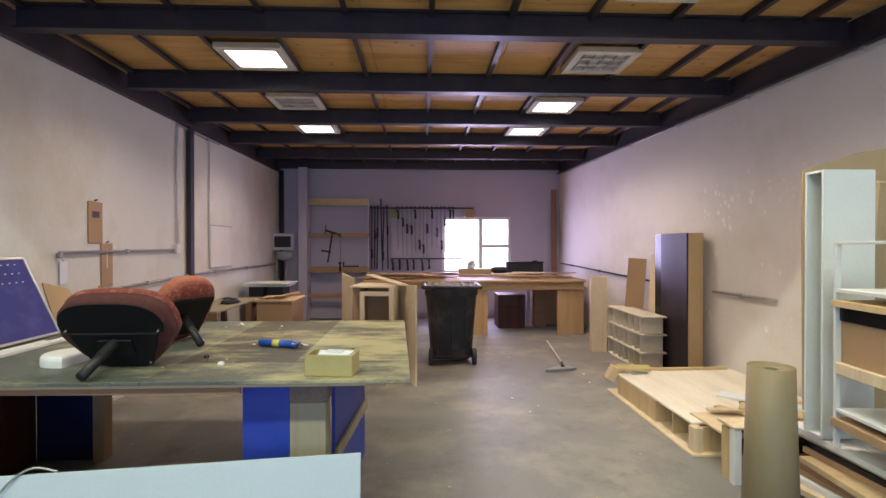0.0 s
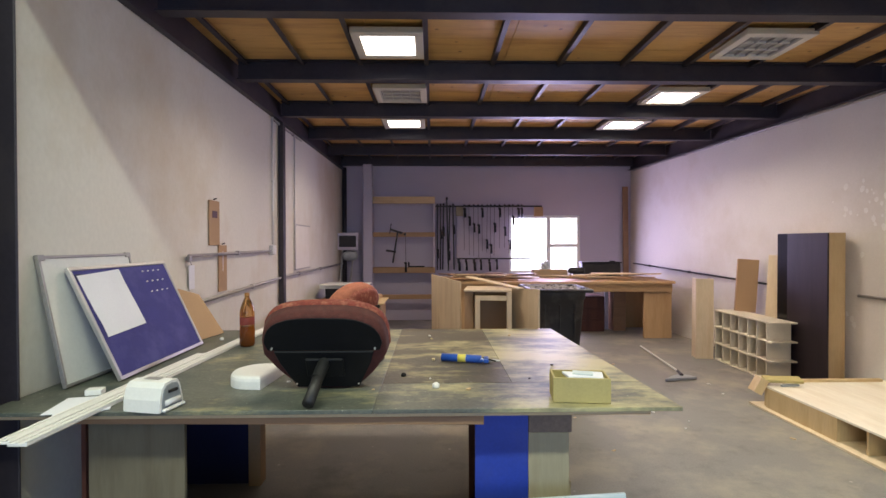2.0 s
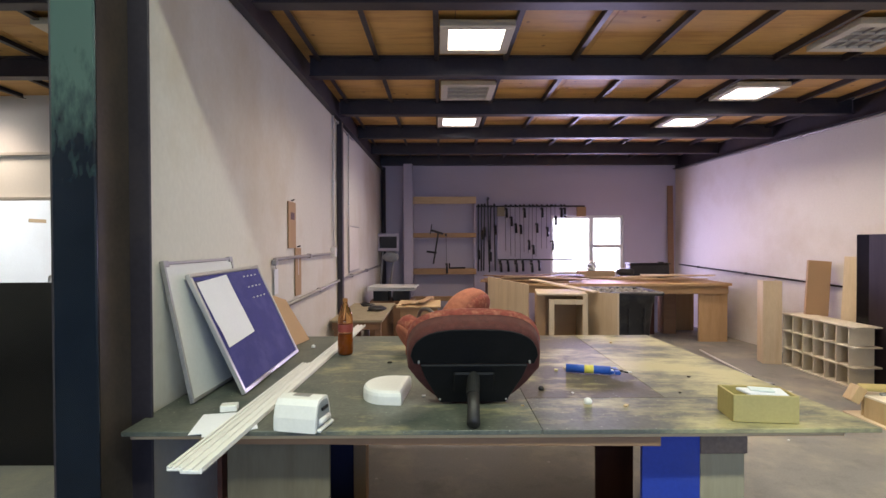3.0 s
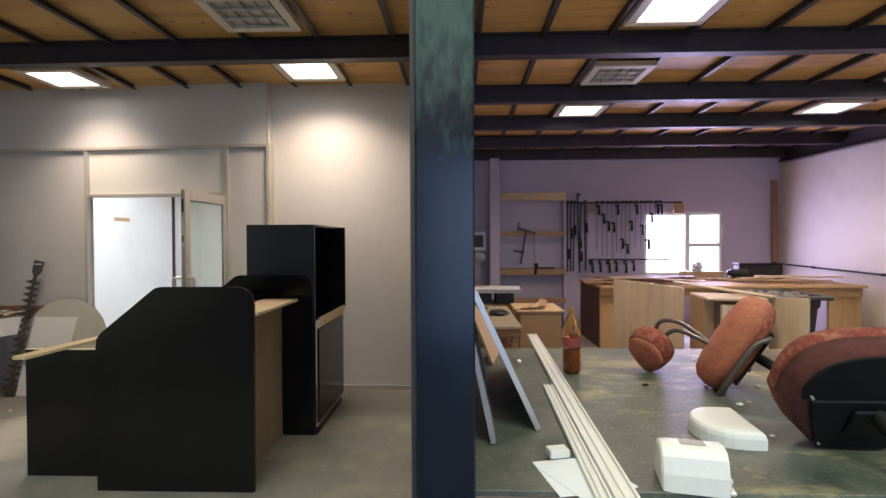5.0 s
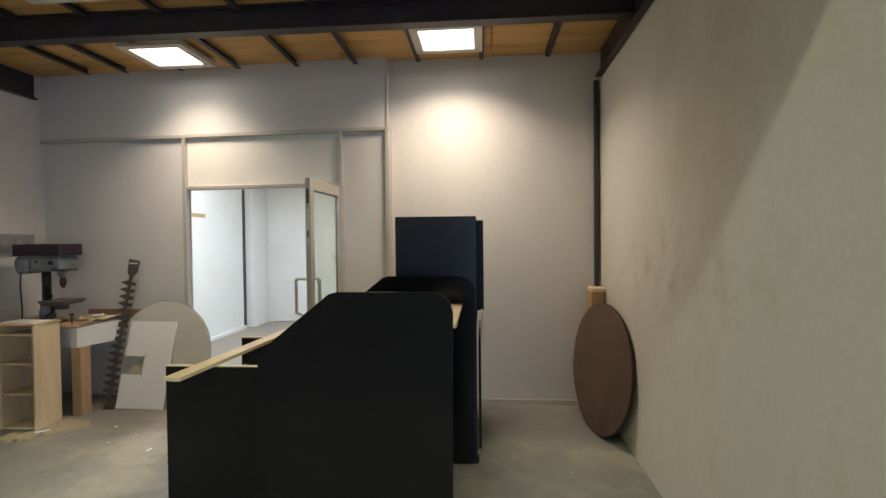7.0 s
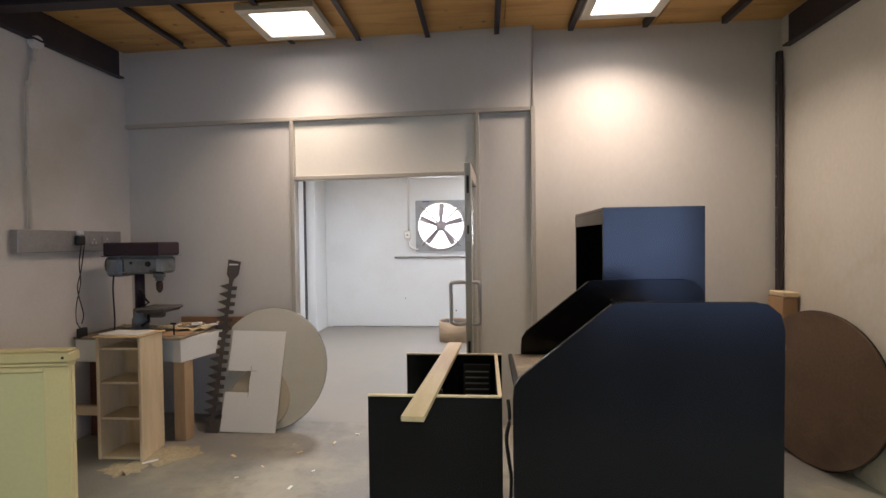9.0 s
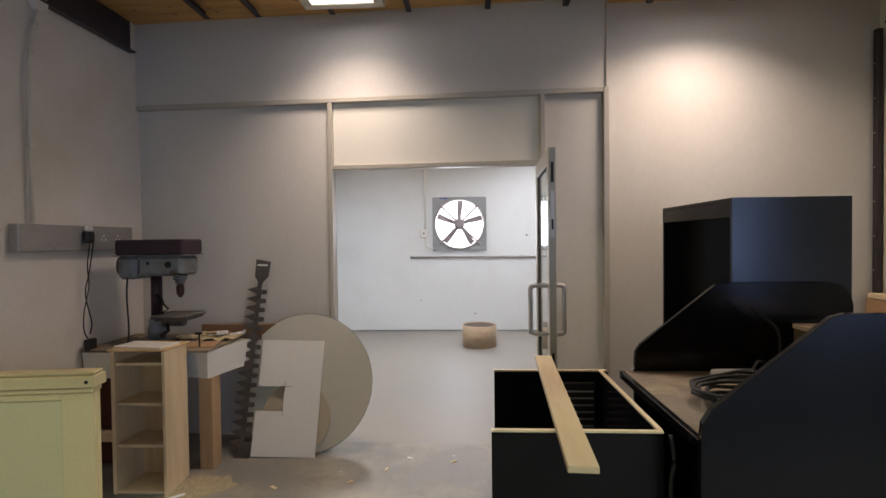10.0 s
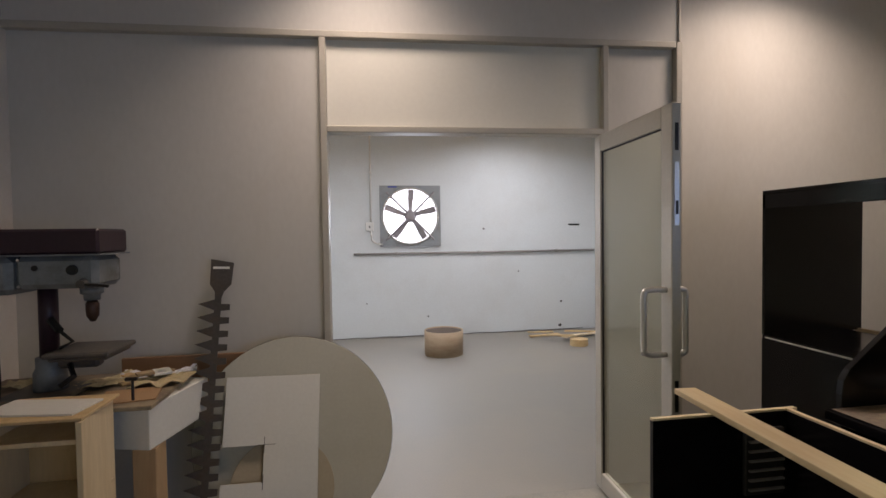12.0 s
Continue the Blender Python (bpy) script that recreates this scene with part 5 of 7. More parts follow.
for k, (a, d) in enumerate(((0, 0.0), (4, 0.03), (-5, 0.01))):
    part("board", boxes(((-0.02, -0.03, 0), (0.70 + d, 0.5, 0.02), pose(0, 0, 0.861 + 0.0215 * k, 0, 0, a)), bevel=0.003), OFFWHITE, t, "pale board")
for x, y, s in ((-2.62, 6.75, 0.16), (-2.80, 7.2, 0.12)):
    g = bmesh.new()
    bmesh.ops.create_icosphere(g, subdivisions=2, radius=1)
    for v in g.verts:
        v.co *= 0.75 + 0.5 * noise.noise(v.co * 2.2 + Vector((x, y, 0)))
        v.co = Vector((v.co.x * s, v.co.y * s * 1.2, max(v.co.z, -0.3) * s * 0.3 + s * 0.09))
    t = part("dark_cloth", g, RUBBER, None, "", True)
    t.matrix_world = pose(x, y, 0.7505)
    tagged(t, "dark crumpled cloth on the low table", "cloth", "cloths on the table")

# along the east wall
CREAM_BOARD = shader("cream_board", (0.66, 0.60, 0.46), 0.55, 0, 0.06, 3, 60, 0.03, (0.52, 0.44, 0.30), 0.4, 2.0)
CREAM_PLY = wood("cream_plywood", (0.76, 0.69, 0.56), (0.68, 0.58, 0.43), 0.6, "y", 4)
t = thing("tan_column", pose(2.42, 6.94, 0, 0, 0, -14), "hollow tan board column standing on the floor", "column")
part("face", boxes(((0, 0, 0), (0.22, 0.018, 1.085)), bevel=0.002), PLY_PALE, t)
part("face", boxes(((0.2025, 0.0185, 0), (0.22, 0.20, 1.085)), bevel=0.002), PLY, t)
part("face", boxes(((0, 0.0185, 0), (0.0175, 0.20, 1.085)), bevel=0.002), PLY_PALE, t)
CU = leaning((2.665, 6.91, 0), (2.665, 5.88, 0), (2.665, 6.91, 0.6))
t = thing("pigeonhole_rack", CU, "cream pigeonhole rack with overhanging shelves", "rack")
for z in (0.0, 0.218, 0.436, 0.654):
    part("shelf", boxes(((-0.01, -0.012, z), (1.12 if z else 1.03, 0.29, z + 0.016)), bevel=0.002), CREAM_BOARD, t)
for k in range(7):
    x = 1.02 * k / 6
    for z in (0.0, 0.218, 0.436):
        part("divider", boxes(((x - 0.006, 0.0, z + 0.0165), (x + 0.006, 0.28, z + 0.2175))), CREAM_BOARD, t)
part("back", boxes(((0, 0.2805, 0.017), (1.02, 0.286, 0.653))), CREAM_BOARD, t)
t = thing("board_box", leaning((2.84, 6.76, 0.674), (3.055, 6.67, 0.674), (2.885, 6.80, 1.345)) @ pose(0, 0, 0, 0, 4, 0), "brown hollow fibreboard box standing on the rack", "box")
part("face", boxes(((0, 0, 0), (0.24, 0.012, 0.69)), bevel=0.002), MDF, t)
part("side", boxes(((0.228, 0.0125, 0), (0.24, 0.08, 0.69)), bevel=0.002), MDF, t)
part("side", boxes(((0, 0.0125, 0), (0.012, 0.08, 0.69)), bevel=0.002), MDF, t)
t = thing("plywood_sheet", leaning((2.96, 6.40, 0.0), (3.02, 6.22, 0.0), (3.06, 6.45, 1.42)), "pale plywood strip leaning behind the rack", "panel")
part("board", boxes(((0, 0, 0), (0.20, 0.018, 1.42)), bevel=0.002), PLY_PALE, t)
t = thing("tall_cabinet", pose(3.0, 5.44, 0, 0, 0, 2), "tall dark-stained cabinet with tan board edges", "cabinet")
part("front", boxes(((0, 0.0, 0), (0.02, 0.56, 1.675)), bevel=0.002), DARKWOOD, t)
# black board put in for the shade of an open gap
part("front", boxes(((0.012, 0.561, 0), (0.03, 0.73, 1.675)), bevel=0.002), BLACK, t)
part("side", boxes(((0.0205, 0.0, 0), (0.20, 0.02, 1.675)), bevel=0.002), PLY, t)
part("back", boxes(((0.185, 0.0205, 0), (0.20, 0.73, 1.675)), bevel=0.002), PLY, t)
part("top", boxes(((0.031, 0.0205, 1.655), (0.1845, 0.729, 1.674))), PLY, t)
pipe([(right_x(5.35) - 0.03, 5.35, 1.02), (right_x(4.45) - 0.03, 4.45, 1.015)], 0.016, GALV)
pipe([(right_x(10.2) - 0.03, 10.2, 1.16), (right_x(6.4) - 0.03, 6.4, 1.03)], 0.014, DARKMETAL)
random.seed(3)
FILLER = shader("dried_filler", (0.76, 0.73, 0.68), 0.8, 0, 0.05, 8, 60, 0.05)
for k in range(58):
    y = random.choice((random.gauss(5.4, 0.40), random.gauss(5.2, 0.3), random.gauss(4.5, 0.18)))
    z = 2.0 + random.gauss(0, 0.16) if k < 44 else random.choice((1.33, 0.80)) + random.gauss(0, 0.07)
    r = random.uniform(0.010, 0.030)
    pts = [(r * random.uniform(0.75, 1.0) * math.cos(a * math.pi / 8), r * random.uniform(1.0, 1.5) * math.sin(a * math.pi / 8)) for a in range(16)]
    o = structure("filler_patch", slab(pts, 0.0008), FILLER if k % 4 else PLASTER, "pale filler patch on the plaster", "patch")
    o.matrix_world = pose(right_x(y) - 0.001, y, z, 0, random.uniform(-25, 25), 94)

t = thing("plywood_platform", pose(0, 0, 0), "low plywood platform box with open compartments", "platform")
part("base", boxes(((1.95, 3.45, 0.0), (3.25, 5.10, 0.018)), bevel=0.002), PLY_PALE, t)
part("top", boxes(((2.0, 3.55, 0.20), (3.28, 5.08, 0.218)), bevel=0.002), CREAM_PLY, t)
part("top", boxes(((2.08, 3.30, 0.2185), (3.2, 3.72, 0.235), pose(0, 0, 0)), bevel=0.002), PLY_PALE, t)
for y in (3.50, 3.86, 4.12, 4.96):
    part("divider", boxes(((2.02, y, 0.0185), (3.22, y + 0.018, 0.1995))), PLY, t)
part("fascia", boxes(((2.0, 4.12, 0.0185), (2.018, 4.50, 0.1995))), PLY, t)
part("fascia", boxes(((2.0, 4.502, 0.0185), (2.018, 4.93, 0.1995))), PLY, t)
part("post", boxes(((1.98, 3.48, 0.0185), (2.05, 3.56, 0.1995)), bevel=0.003), PLY_PALE, t)
part("batten", boxes(((2.40, 5.03, 0.219), (3.22, 5.07, 0.245)), bevel=0.002), PLY, t)
t = thing("brass_bracket_frame", pose(2.0, 4.93, 0.2185, 0, 0, -8), "small yellow painted frame lying on the platform", "frame")
part("rail", boxes(((0, 0, 0.03), (0.33, 0.10, 0.06), pose(0, 0, 0, 12, 0, 0)), bevel=0.004), YELLOWBOX, t)
part("rail", boxes(((-0.08, -0.02, -0.10), (0.0, 0.10, 0.05), pose(0, 0, 0, 0, 28, 0)), bevel=0.004), PLY, t)
part("lever", boxes(((0.12, -0.06, 0.0), (0.30, -0.03, 0.02), pose(0, 0, 0, 0, 0, 14)), bevel=0.004), GREYMETAL, t)
for k, (x, y, a, l) in enumerate(((2.35, 3.82, -62, 0.75), (2.2, 3.68, -4, 0.55), (2.75, 3.75, -5, 0.6))):
    t = part("loose_batten", boxes(((0, -0.035, 0), (l, 0.035, 0.018)), bevel=0.002), (PLY, PLY_PALE)[k % 2])
    t.matrix_world = pose(x, y, 0.2365 + 0.0185 * k, 0, 0, a)
    tagged(t, "loose timber batten on the platform", "batten", "battens on the platform")
t = thing("paper_roll", pose(1.79, 2.44, -0.03), "standing roll of brown paper board with a hollow core", "roll")
part("roll", lathe([(0.030, 0.80), (0.030, 0.928), (0.080, 0.930), (0.098, 0.930), (0.100, 0.926), (0.112, 0.5), (0.130, 0.0), (0.0, 0.0)], 32), ROLL, t, "", True)
# core is coloured dark to give the hollow its shade
part("core", lathe([(0.0, 0.86), (0.026, 0.86), (0.026, 0.931), (0.0295, 0.931), (0.0295, 0.80)], 20), shader("shaded_core_board", (0.14, 0.10, 0.055), 0.8), t, "", True)
part("outer_wrap", lathe([(0.138, 0.0), (0.119, 0.5), (0.107, 0.945), (0.105, 0.945), (0.113, 0.5)], 32), ROLL, t, "", True)
t = thing("low_crate", pose(1.985, 3.03, 0), "low white-edged crate with dark sides", "crate")
part("post", boxes(((0, 0, 0), (0.05, 0.05, 0.36)), bevel=0.003), OFFWHITE, t)
part("side", boxes(((0.051, 0.01, 0.0), (0.85, 0.03, 0.34))), BROWN, t)
part("band", boxes(((0.051, 0.002, 0.2), (0.85, 0.0095, 0.3))), BLACK, t)
part("side", boxes(((0.01, 0.051, 0), (0.03, 0.15, 0.34))), PLY, t)
part("back", boxes(((0.031, 0.14, 0), (0.85, 0.16, 0.34))), PLY, t)
part("lid", boxes(((-0.01, -0.01, 0.361), (0.90, 0.17, 0.378)), bevel=0.002), PLY_PALE, t)
random.seed(23)
for k in range(13):
    w, l = random.uniform(0.42, 0.60), random.uniform(1.0, 1.3)
    t = part("stacked_board", boxes(((-l / 2, -w / 2, 0), (l / 2, w / 2, 0.034)), bevel=0.002), (BROWN, PLY, MDF, BLACK, PLY_PALE, OFFWHITE, MDF)[k % 7])
    t.matrix_world = pose(2.47 + random.uniform(-0.05, 0.05), 2.24 + random.uniform(-0.05, 0.05), 0.0005 + 0.0345 * k, 0, 0, -86 + random.uniform(-9, 9))
    tagged(t, "thick board lying in a low stack", "board", "stacked boards")
random.seed(21)
for k in range(4):
    l = random.uniform(0.6, 0.85)
    t = part("scrap_board", boxes(((-l / 2, -0.07, 0), (l / 2, 0.07, 0.016)), bevel=0.002), (PLY_PALE, BROWN, PLY, OFFWHITE)[k % 4])
    t.matrix_world = pose(2.5 + random.uniform(-0.05, 0.1), 3.2 + random.uniform(-0.12, 0.12), 0.3785 + 0.0165 * k, 0, 0, -35 + random.uniform(-20, 25))
    tagged(t, "scrap board in a pile on the crate", "board", "scrap boards")
WHITE_MELAMINE = shader("white_melamine", (0.66, 0.675, 0.635), 0.4, 0, 0.05, 3, 60, 0.02, (0.56, 0.55, 0.48), 0.3, 1.8)
t = thing("tall_shelf_box", pose(2.22, 2.755, 0.455, 0, 0, -90), "tall white open carcass standing on stacked boards", "carcass")
for a, b in (((0, 0, 0), (0.014, 0.30, 1.50)), ((0.118, 0, 0), (0.132, 0.30, 1.50)), ((0.0145, 0, 1.486), (0.1175, 0.30, 1.50)), ((0.0145, 0, 0), (0.1175, 0.30, 0.014)), ((0.0145, 0.286, 0.0145), (0.1175, 0.30, 1.485))):
    part("panel", boxes((a, b), bevel=0.001), WHITE_MELAMINE, t)
t = thing("white_shelf_unit", pose(2.19, 2.52, 0.455, 0, 0, -96), "white shelf unit with timber edged compartments", "shelf")
for a, b, m in (((0, 0, 0), (0.016, 0.03, 1.10), WHITE_MELAMINE), ((0.9, 0, 0), (0.916, 0.3, 1.10), WHITE_MELAMINE), ((0.0165, 0, 1.084), (0.8995, 0.03, 1.10), WHITE_MELAMINE), ((0.0165, 0.285, 0.0), (0.8995, 0.3, 1.053), WHITE_MELAMINE), ((0.0165, 0, 0.83), (0.8995, 0.284, 0.85), OFFWHITE), ((-0.002, -0.012, 0.755), (0.918, 0.28, 0.79), PINE), ((0.0165, 0.02, 0.68), (0.8995, 0.28, 0.754), BLACK), ((0.0165, 0.03, 0.46), (0.8995, 0.28, 0.679), MDF), ((0.0165, 0.0, 0.40), (0.8995, 0.28, 0.459), PLY_PALE), ((0.0165, 0.0, 0.20), (0.8995, 0.28, 0.218), WHITE_MELAMINE), ((-0.002, -0.012, 0.12), (0.918, 0.28, 0.165), MDF)):
    part("panel", boxes((a, b), bevel=0.002), m, t)
t = thing("cardboard_carton", pose(2.50, 3.12, 0, 0, 0, -4), "tall flattened brown carton behind the white shelves", "carton")
part("flap", slab([(0.02, 0), (0.75, 0), (0.75, 2.2), (0.36, 2.14), (0.0, 2.03)], 0.02), CARDBOARD, t)
part("crumple", boxes(((0.30, -0.05, 1.2), (0.6, -0.01, 1.98), pose(0, 0, 0, 0, 4, 0)), bevel=0.015), CARDBOARD, t)
t = thing("floor_squeegee", pose(1.68, 5.93, 0), "flat dark grey floor broom with a white handle lying down", "broom")
part("head", slab([(-0.21, -0.05), (0.21, -0.03), (0.16, 0.06), (0.06, 0.12), (-0.05, 0.06)], 0.03, pose(0, 0, 0.034, -90, 0, 8), 0.006), GREYMETAL, t)
part("socket", cyl((0.05, 0.04, 0.042), (0.085, 0.20, 0.050), 0.020, 0.016, 12), DARKMETAL, t)
part("handle", cyl((0.08, 0.18, 0.050), (0.28, 1.70, 0.03), 0.011, 0.011, 10), OFFWHITE, t, "", True)

# ---- things of the west bay ----
# door leaf standing open towards the bay
t = thing("door_leaf", leaning((-5.598, 6.27, 0.012), (-5.627, 5.49, 0.012), (-5.598, 6.27, 2.0)), "open glazed aluminium door leaf with steel pull handles", "door")
FW, FT = 0.785, 0.022
part("stile", boxes(((0, -FT, 0), (0.075, FT, 2.09)), bevel=0.004), FRAME_BEIGE, t)
st = part("stile", boxes(((FW - 0.085, -FT, 0), (FW, FT, 2.09)), bevel=0.004), FRAME_BEIGE, t)
part("rail", boxes(((0.0755, -FT, 1.995), (FW - 0.0855, FT, 2.09)), bevel=0.003), FRAME_BEIGE, t)
part("rail", boxes(((0.0755, -FT, 0), (FW - 0.0855, FT, 0.10)), bevel=0.003), FRAME_BEIGE, t)
p = part("pane", boxes(((0.076, -0.003, 0.1005), (FW - 0.086, 0.003, 1.9945))), LEAFGLASS, t)
p.visible_shadow = False
for a, b in (((0.0755, -0.012, 0.1005), (0.082, -0.0035, 1.9945)), ((FW - 0.092, -0.012, 0.1005), (FW - 0.0855, -0.0035, 1.9945)), ((0.0825, -0.012, 1.988), (FW - 0.0925, -0.0035, 1.9945))):
    part("gasket", boxes((a, b)), RUBBER, t)
part("lock_plate", boxes(((FW + 0.0005, -0.012, 1.55), (FW + 0.004, 0.012, 1.83)), bevel=0.001), ALU, st, "bright steel lock plate")
part("lock_slot", boxes(((FW + 0.0042, -0.006, 1.60), (FW + 0.006, 0.006, 1.66))), DARKMETAL, st)
part("bolt_slot", boxes(((FW + 0.0005, -0.008, 1.88), (FW + 0.003, 0.008, 2.0))), DARKMETAL, st)
part("bolt_slot", boxes(((FW + 0.0005, -0.008, 0.72), (FW + 0.003, 0.008, 0.86))), DARKMETAL, st)
for sgn in (-1, 1):
    x = FW - 0.045
    y0, y1 = sgn * FT, (-0.128 if sgn < 0 else 0.072)
    part("pull_handle", tube(smooth_line([(x, y0, 1.262), (x, y1 * 0.75, 1.262), (x, y1, 1.245), (x, y1, 1.15), (x, y1, 0.99), (x, y1, 0.985), (x, y1 * 0.75, 0.968), (x, y0, 0.968)], 5), 0.0135, 12), ALU, t, "D-shaped brushed steel pull handle", True)

# black reception desk
DESKBACK = wood("dark_brown_back_board", (0.27, 0.19, 0.12), (0.19, 0.125, 0.075), 0.65, "z", 7)
PANEL = [(0.02, 0), (1.05, 0)] + [(1.06, 1.21), (1.045, 1.27), (1.00, 1.31), (0.95, 1.32)] + [(0.45, 1.32), (0.41, 1.31), (0.05, 1.02), (0.025, 0.98), (0.02, 0.93)]
t = thing("reception_desk", pose(-5.43, 4.09, 0), "black laminate reception desk with shaped end panels", "desk")
part("end_panel", slab(PANEL, 0.024, None, 0.0015), BLACK, t)
part("end_panel", slab(PANEL, 0.024, pose(0.10, 0.915, 0.012), 0.0015), BLACK, t)
part("worktop", boxes(((0.07, 0.0245, 0.865), (0.879, 0.914, 0.898)), bevel=0.003), DUSTTOP, t, "dusty worn worktop")
part("edge", boxes(((0.045, 0.0245, 0.862), (0.069, 0.914, 0.900)), bevel=0.003), BLACK, t)
part("back_panel", boxes(((0.88, 0.0245, 0.0), (0.90, 0.914, 0.898))), DESKBACK, t, "dark brown unfinished back")
part("upstand", boxes(((0.88, 0.0245, 0.8985), (0.90, 0.914, 1.13))), DESKBACK, t)
part("ledge", boxes(((0.80, 0.0245, 1.131), (1.075, 0.80, 1.152)), bevel=0.002), PLY_PALE, t)
part("modesty_panel", boxes(((0.35, 0.0245, 0.0), (0.37, 0.914, 0.861))), BLACK, t)
# black laminate whose base colour also holds the blue of reflected sky
BLACK_BLUE_SHEEN = shader("gloss_black_blue_sheen", (0.004, 0.009, 0.024), 0.22, 0, 0.2, 2, 60, 0.03, spec=0.7)
t = thing("cabinet_tower", pose(-4.83, 5.03, 0, 0, 0, 0), "tall black open cabinet behind the desk", "cabinet")
for a, b, m in (((0, 0, 0), (0.57, 0.018, 1.75), BLACK_BLUE_SHEEN), ((0, 0.0185, 1.732), (0.57, 0.84, 1.75), BLACK), ((0, 0.0185, 1.655), (0.018, 0.86, 1.731), BLACK), ((0, 0.0185, 0.0), (0.018, 0.86, 0.945), BLACK), ((0.004, 0.0185, 0.946), (0.57, 0.86, 0.964), BLACK), ((0.0, 0.0185, 0.946), (0.0035, 0.84, 0.954), OFFWHITE), ((0.58, 0.0185, 0.10), (0.598, 0.86, 0.88), BLACK), ((0.0, 0.8405, 0.965), (0.625, 0.86, 1.75), BLACK), ((0.02, 0.0185, 0.06), (0.579, 0.86, 0.085), PLY)):
    part("panel", boxes((a, b), bevel=0.0012), m, t)
part("shelf_edge", boxes(((0.5985, 0.02, 0.90), (0.615, 0.86, 0.975)), bevel=0.002), PLY_PALE, t, "pale timber shelf edge")
part("plinth", boxes(((0.02, 0.02, 0.0), (0.58, 0.84, 0.0595))), BLACK, t)
t = thing("open_drawer_unit", pose(-6.05, 4.28, 0), "black laminate box unit, open on top, with pale edges", "cabinet")
for a, b in (((0, 0, 0), (0.60, 0.018, 0.872)), ((0.05, 0.80, 0), (0.63, 0.818, 0.872)), ((0.585, 0.0185, 0), (0.603, 0.7995, 0.872)), ((0.02, 0.02, 0.10), (0.58, 0.79, 0.118))):
    part("panel", boxes((a, b), bevel=0.001), BLACK, t)
for a, b in (((0, 0, 0.8722), (0.60, 0.018, 0.8795)), ((0.585, 0.0182, 0.8722), (0.603, 0.7998, 0.8795)), ((0.05, 0.80, 0.8722), (0.63, 0.818, 0.8795))):
    part("edge_strip", boxes((a, b)), PLY_PALE, t, "raw pale board edge")
vent = part("vent", boxes(((0.40, 0.78, 0.58), (0.56, 0.7985, 0.82)), bevel=0.003), DARKMETAL, t, "dark slotted vent")
for k in range(6):
    part("slat", boxes(((0.41, 0.768, 0.60 + 0.035 * k), (0.55, 0.7795, 0.606 + 0.035 * k))), GALV, vent)
part("stud", cyl((0.30, 0.35, 0.118), (0.30, 0.35, 0.80), 0.010, 0.010, 10), DARKMETAL, t)
t = thing("timber_batten", leaning((-5.80, 3.96, 0.880), (-5.715, 5.30, 0.880), (-5.88, 3.965, 0.880)), "planed pale batten lying across the open box unit", "batten")
part("batten", boxes(((0, -0.022, -0.045), (1.35, 0.0, 0.045)), bevel=0.002), wood("planed_batten", (0.56, 0.44, 0.26), (0.48, 0.35, 0.19), 0.55, "x", 8), t)
t = thing("paper_tube", pose(-5.01, 4.84, 0.925, 0, 90, 5), "short white paper tube on the desk", "roll")
part("tube", cyl((0, 0, -0.0), (0, 0, 0.19), 0.026, 0.026, 18), OFFWHITE, t, "", True)
random.seed(9)
t = thing("cable_coil", pose(-4.93, 4.50, 0.8985) @ Matrix.Diagonal((1.15, 1.15, 1.1, 1)), "black extension cable coiled on the desk", "cable")
for k in range(6):
    r = 0.15 + 0.012 * k
    pts = [(1.35 * r * math.cos(a) + random.uniform(-0.012, 0.012), r * math.sin(a) * 0.8 + random.uniform(-0.012, 0.012), 0.008 + 0.011 * k + 0.01 * math.sin(2 * a + k)) for a in [2 * math.pi * q / 22 for q in range(23)]]
    part("loop", tube(pts, 0.0075, 6), RUBBER, t, "", True)
part("plug", boxes(((0.16, -0.05, 0.0), (0.21, 0.0, 0.045)), bevel=0.008), RUBBER, t)
part("loose_end", tube(smooth_line([(-0.02, 0.14, 0.03), (0.06, 0.22, 0.10), (0.16, 0.28, 0.06), (0.20, 0.33, 0.20), (0.10, 0.36, 0.30)]), 0.006, 6), RUBBER, t, "", True)
t = thing("crumpled_plastic", pose(-4.72, 4.30, 0.90), "crumpled clear plastic wrapper on the desk", "wrapper")
g = bmesh.new()
bmesh.ops.create_icosphere(g, subdivisions=3, radius=0.09)
for v in g.verts:
    v.co *= 0.75 + 0.6 * noise.noise(v.co * 22)
    v.co.z = max(v.co.z * 0.6, -0.03) + 0.03
part("wrapper", g, MELAMINE, t)
t = thing("wall_plate", pose(-4.66, 4.85, 0.90), "white plastic fitting on the desk", "fitting")
part("plate", boxes(((0, 0, 0), (0.12, 0.05, 0.03)), bevel=0.008), WHITE_PVC, t)

# leaning on the partition, west face
DM = leaning((-3.43, 6.17, 0.0), (-3.22, 5.13, 0.0), (-3.34, 6.19, 1.0)) @ Matrix.Diagonal((1.06, 1, 1.05, 1))
t = thing("round_tabletop", DM, "round brown wooden tabletop leaning against the partition", "tabletop")
circ = [(0.5 + 0.5 * math.cos(2 * math.pi * k / 56), 0.505 + 0.5 * math.sin(2 * math.pi * k / 56)) for k in range(56)]
part("top", slab(circ, 0.028, None, 0.004), shader("worn_brown_veneer", (0.135, 0.090, 0.060), 0.6, 0, 0.2, 3, 50, 0.1, (0.075, 0.050, 0.036), 0.7, 2.5, spec=0.3), t)
part("edge_band", slab([(0.5 + 0.503 * math.cos(2 * math.pi * k / 56), 0.505 + 0.503 * math.sin(2 * math.pi * k / 56)) for k in range(56)], 0.012, pose(0, 0.008, 0)), DARKMETAL, t)
t = thing("board_stack", pose(-3.275, 6.07, 0), "tall narrow brown board box standing in the corner", "board")
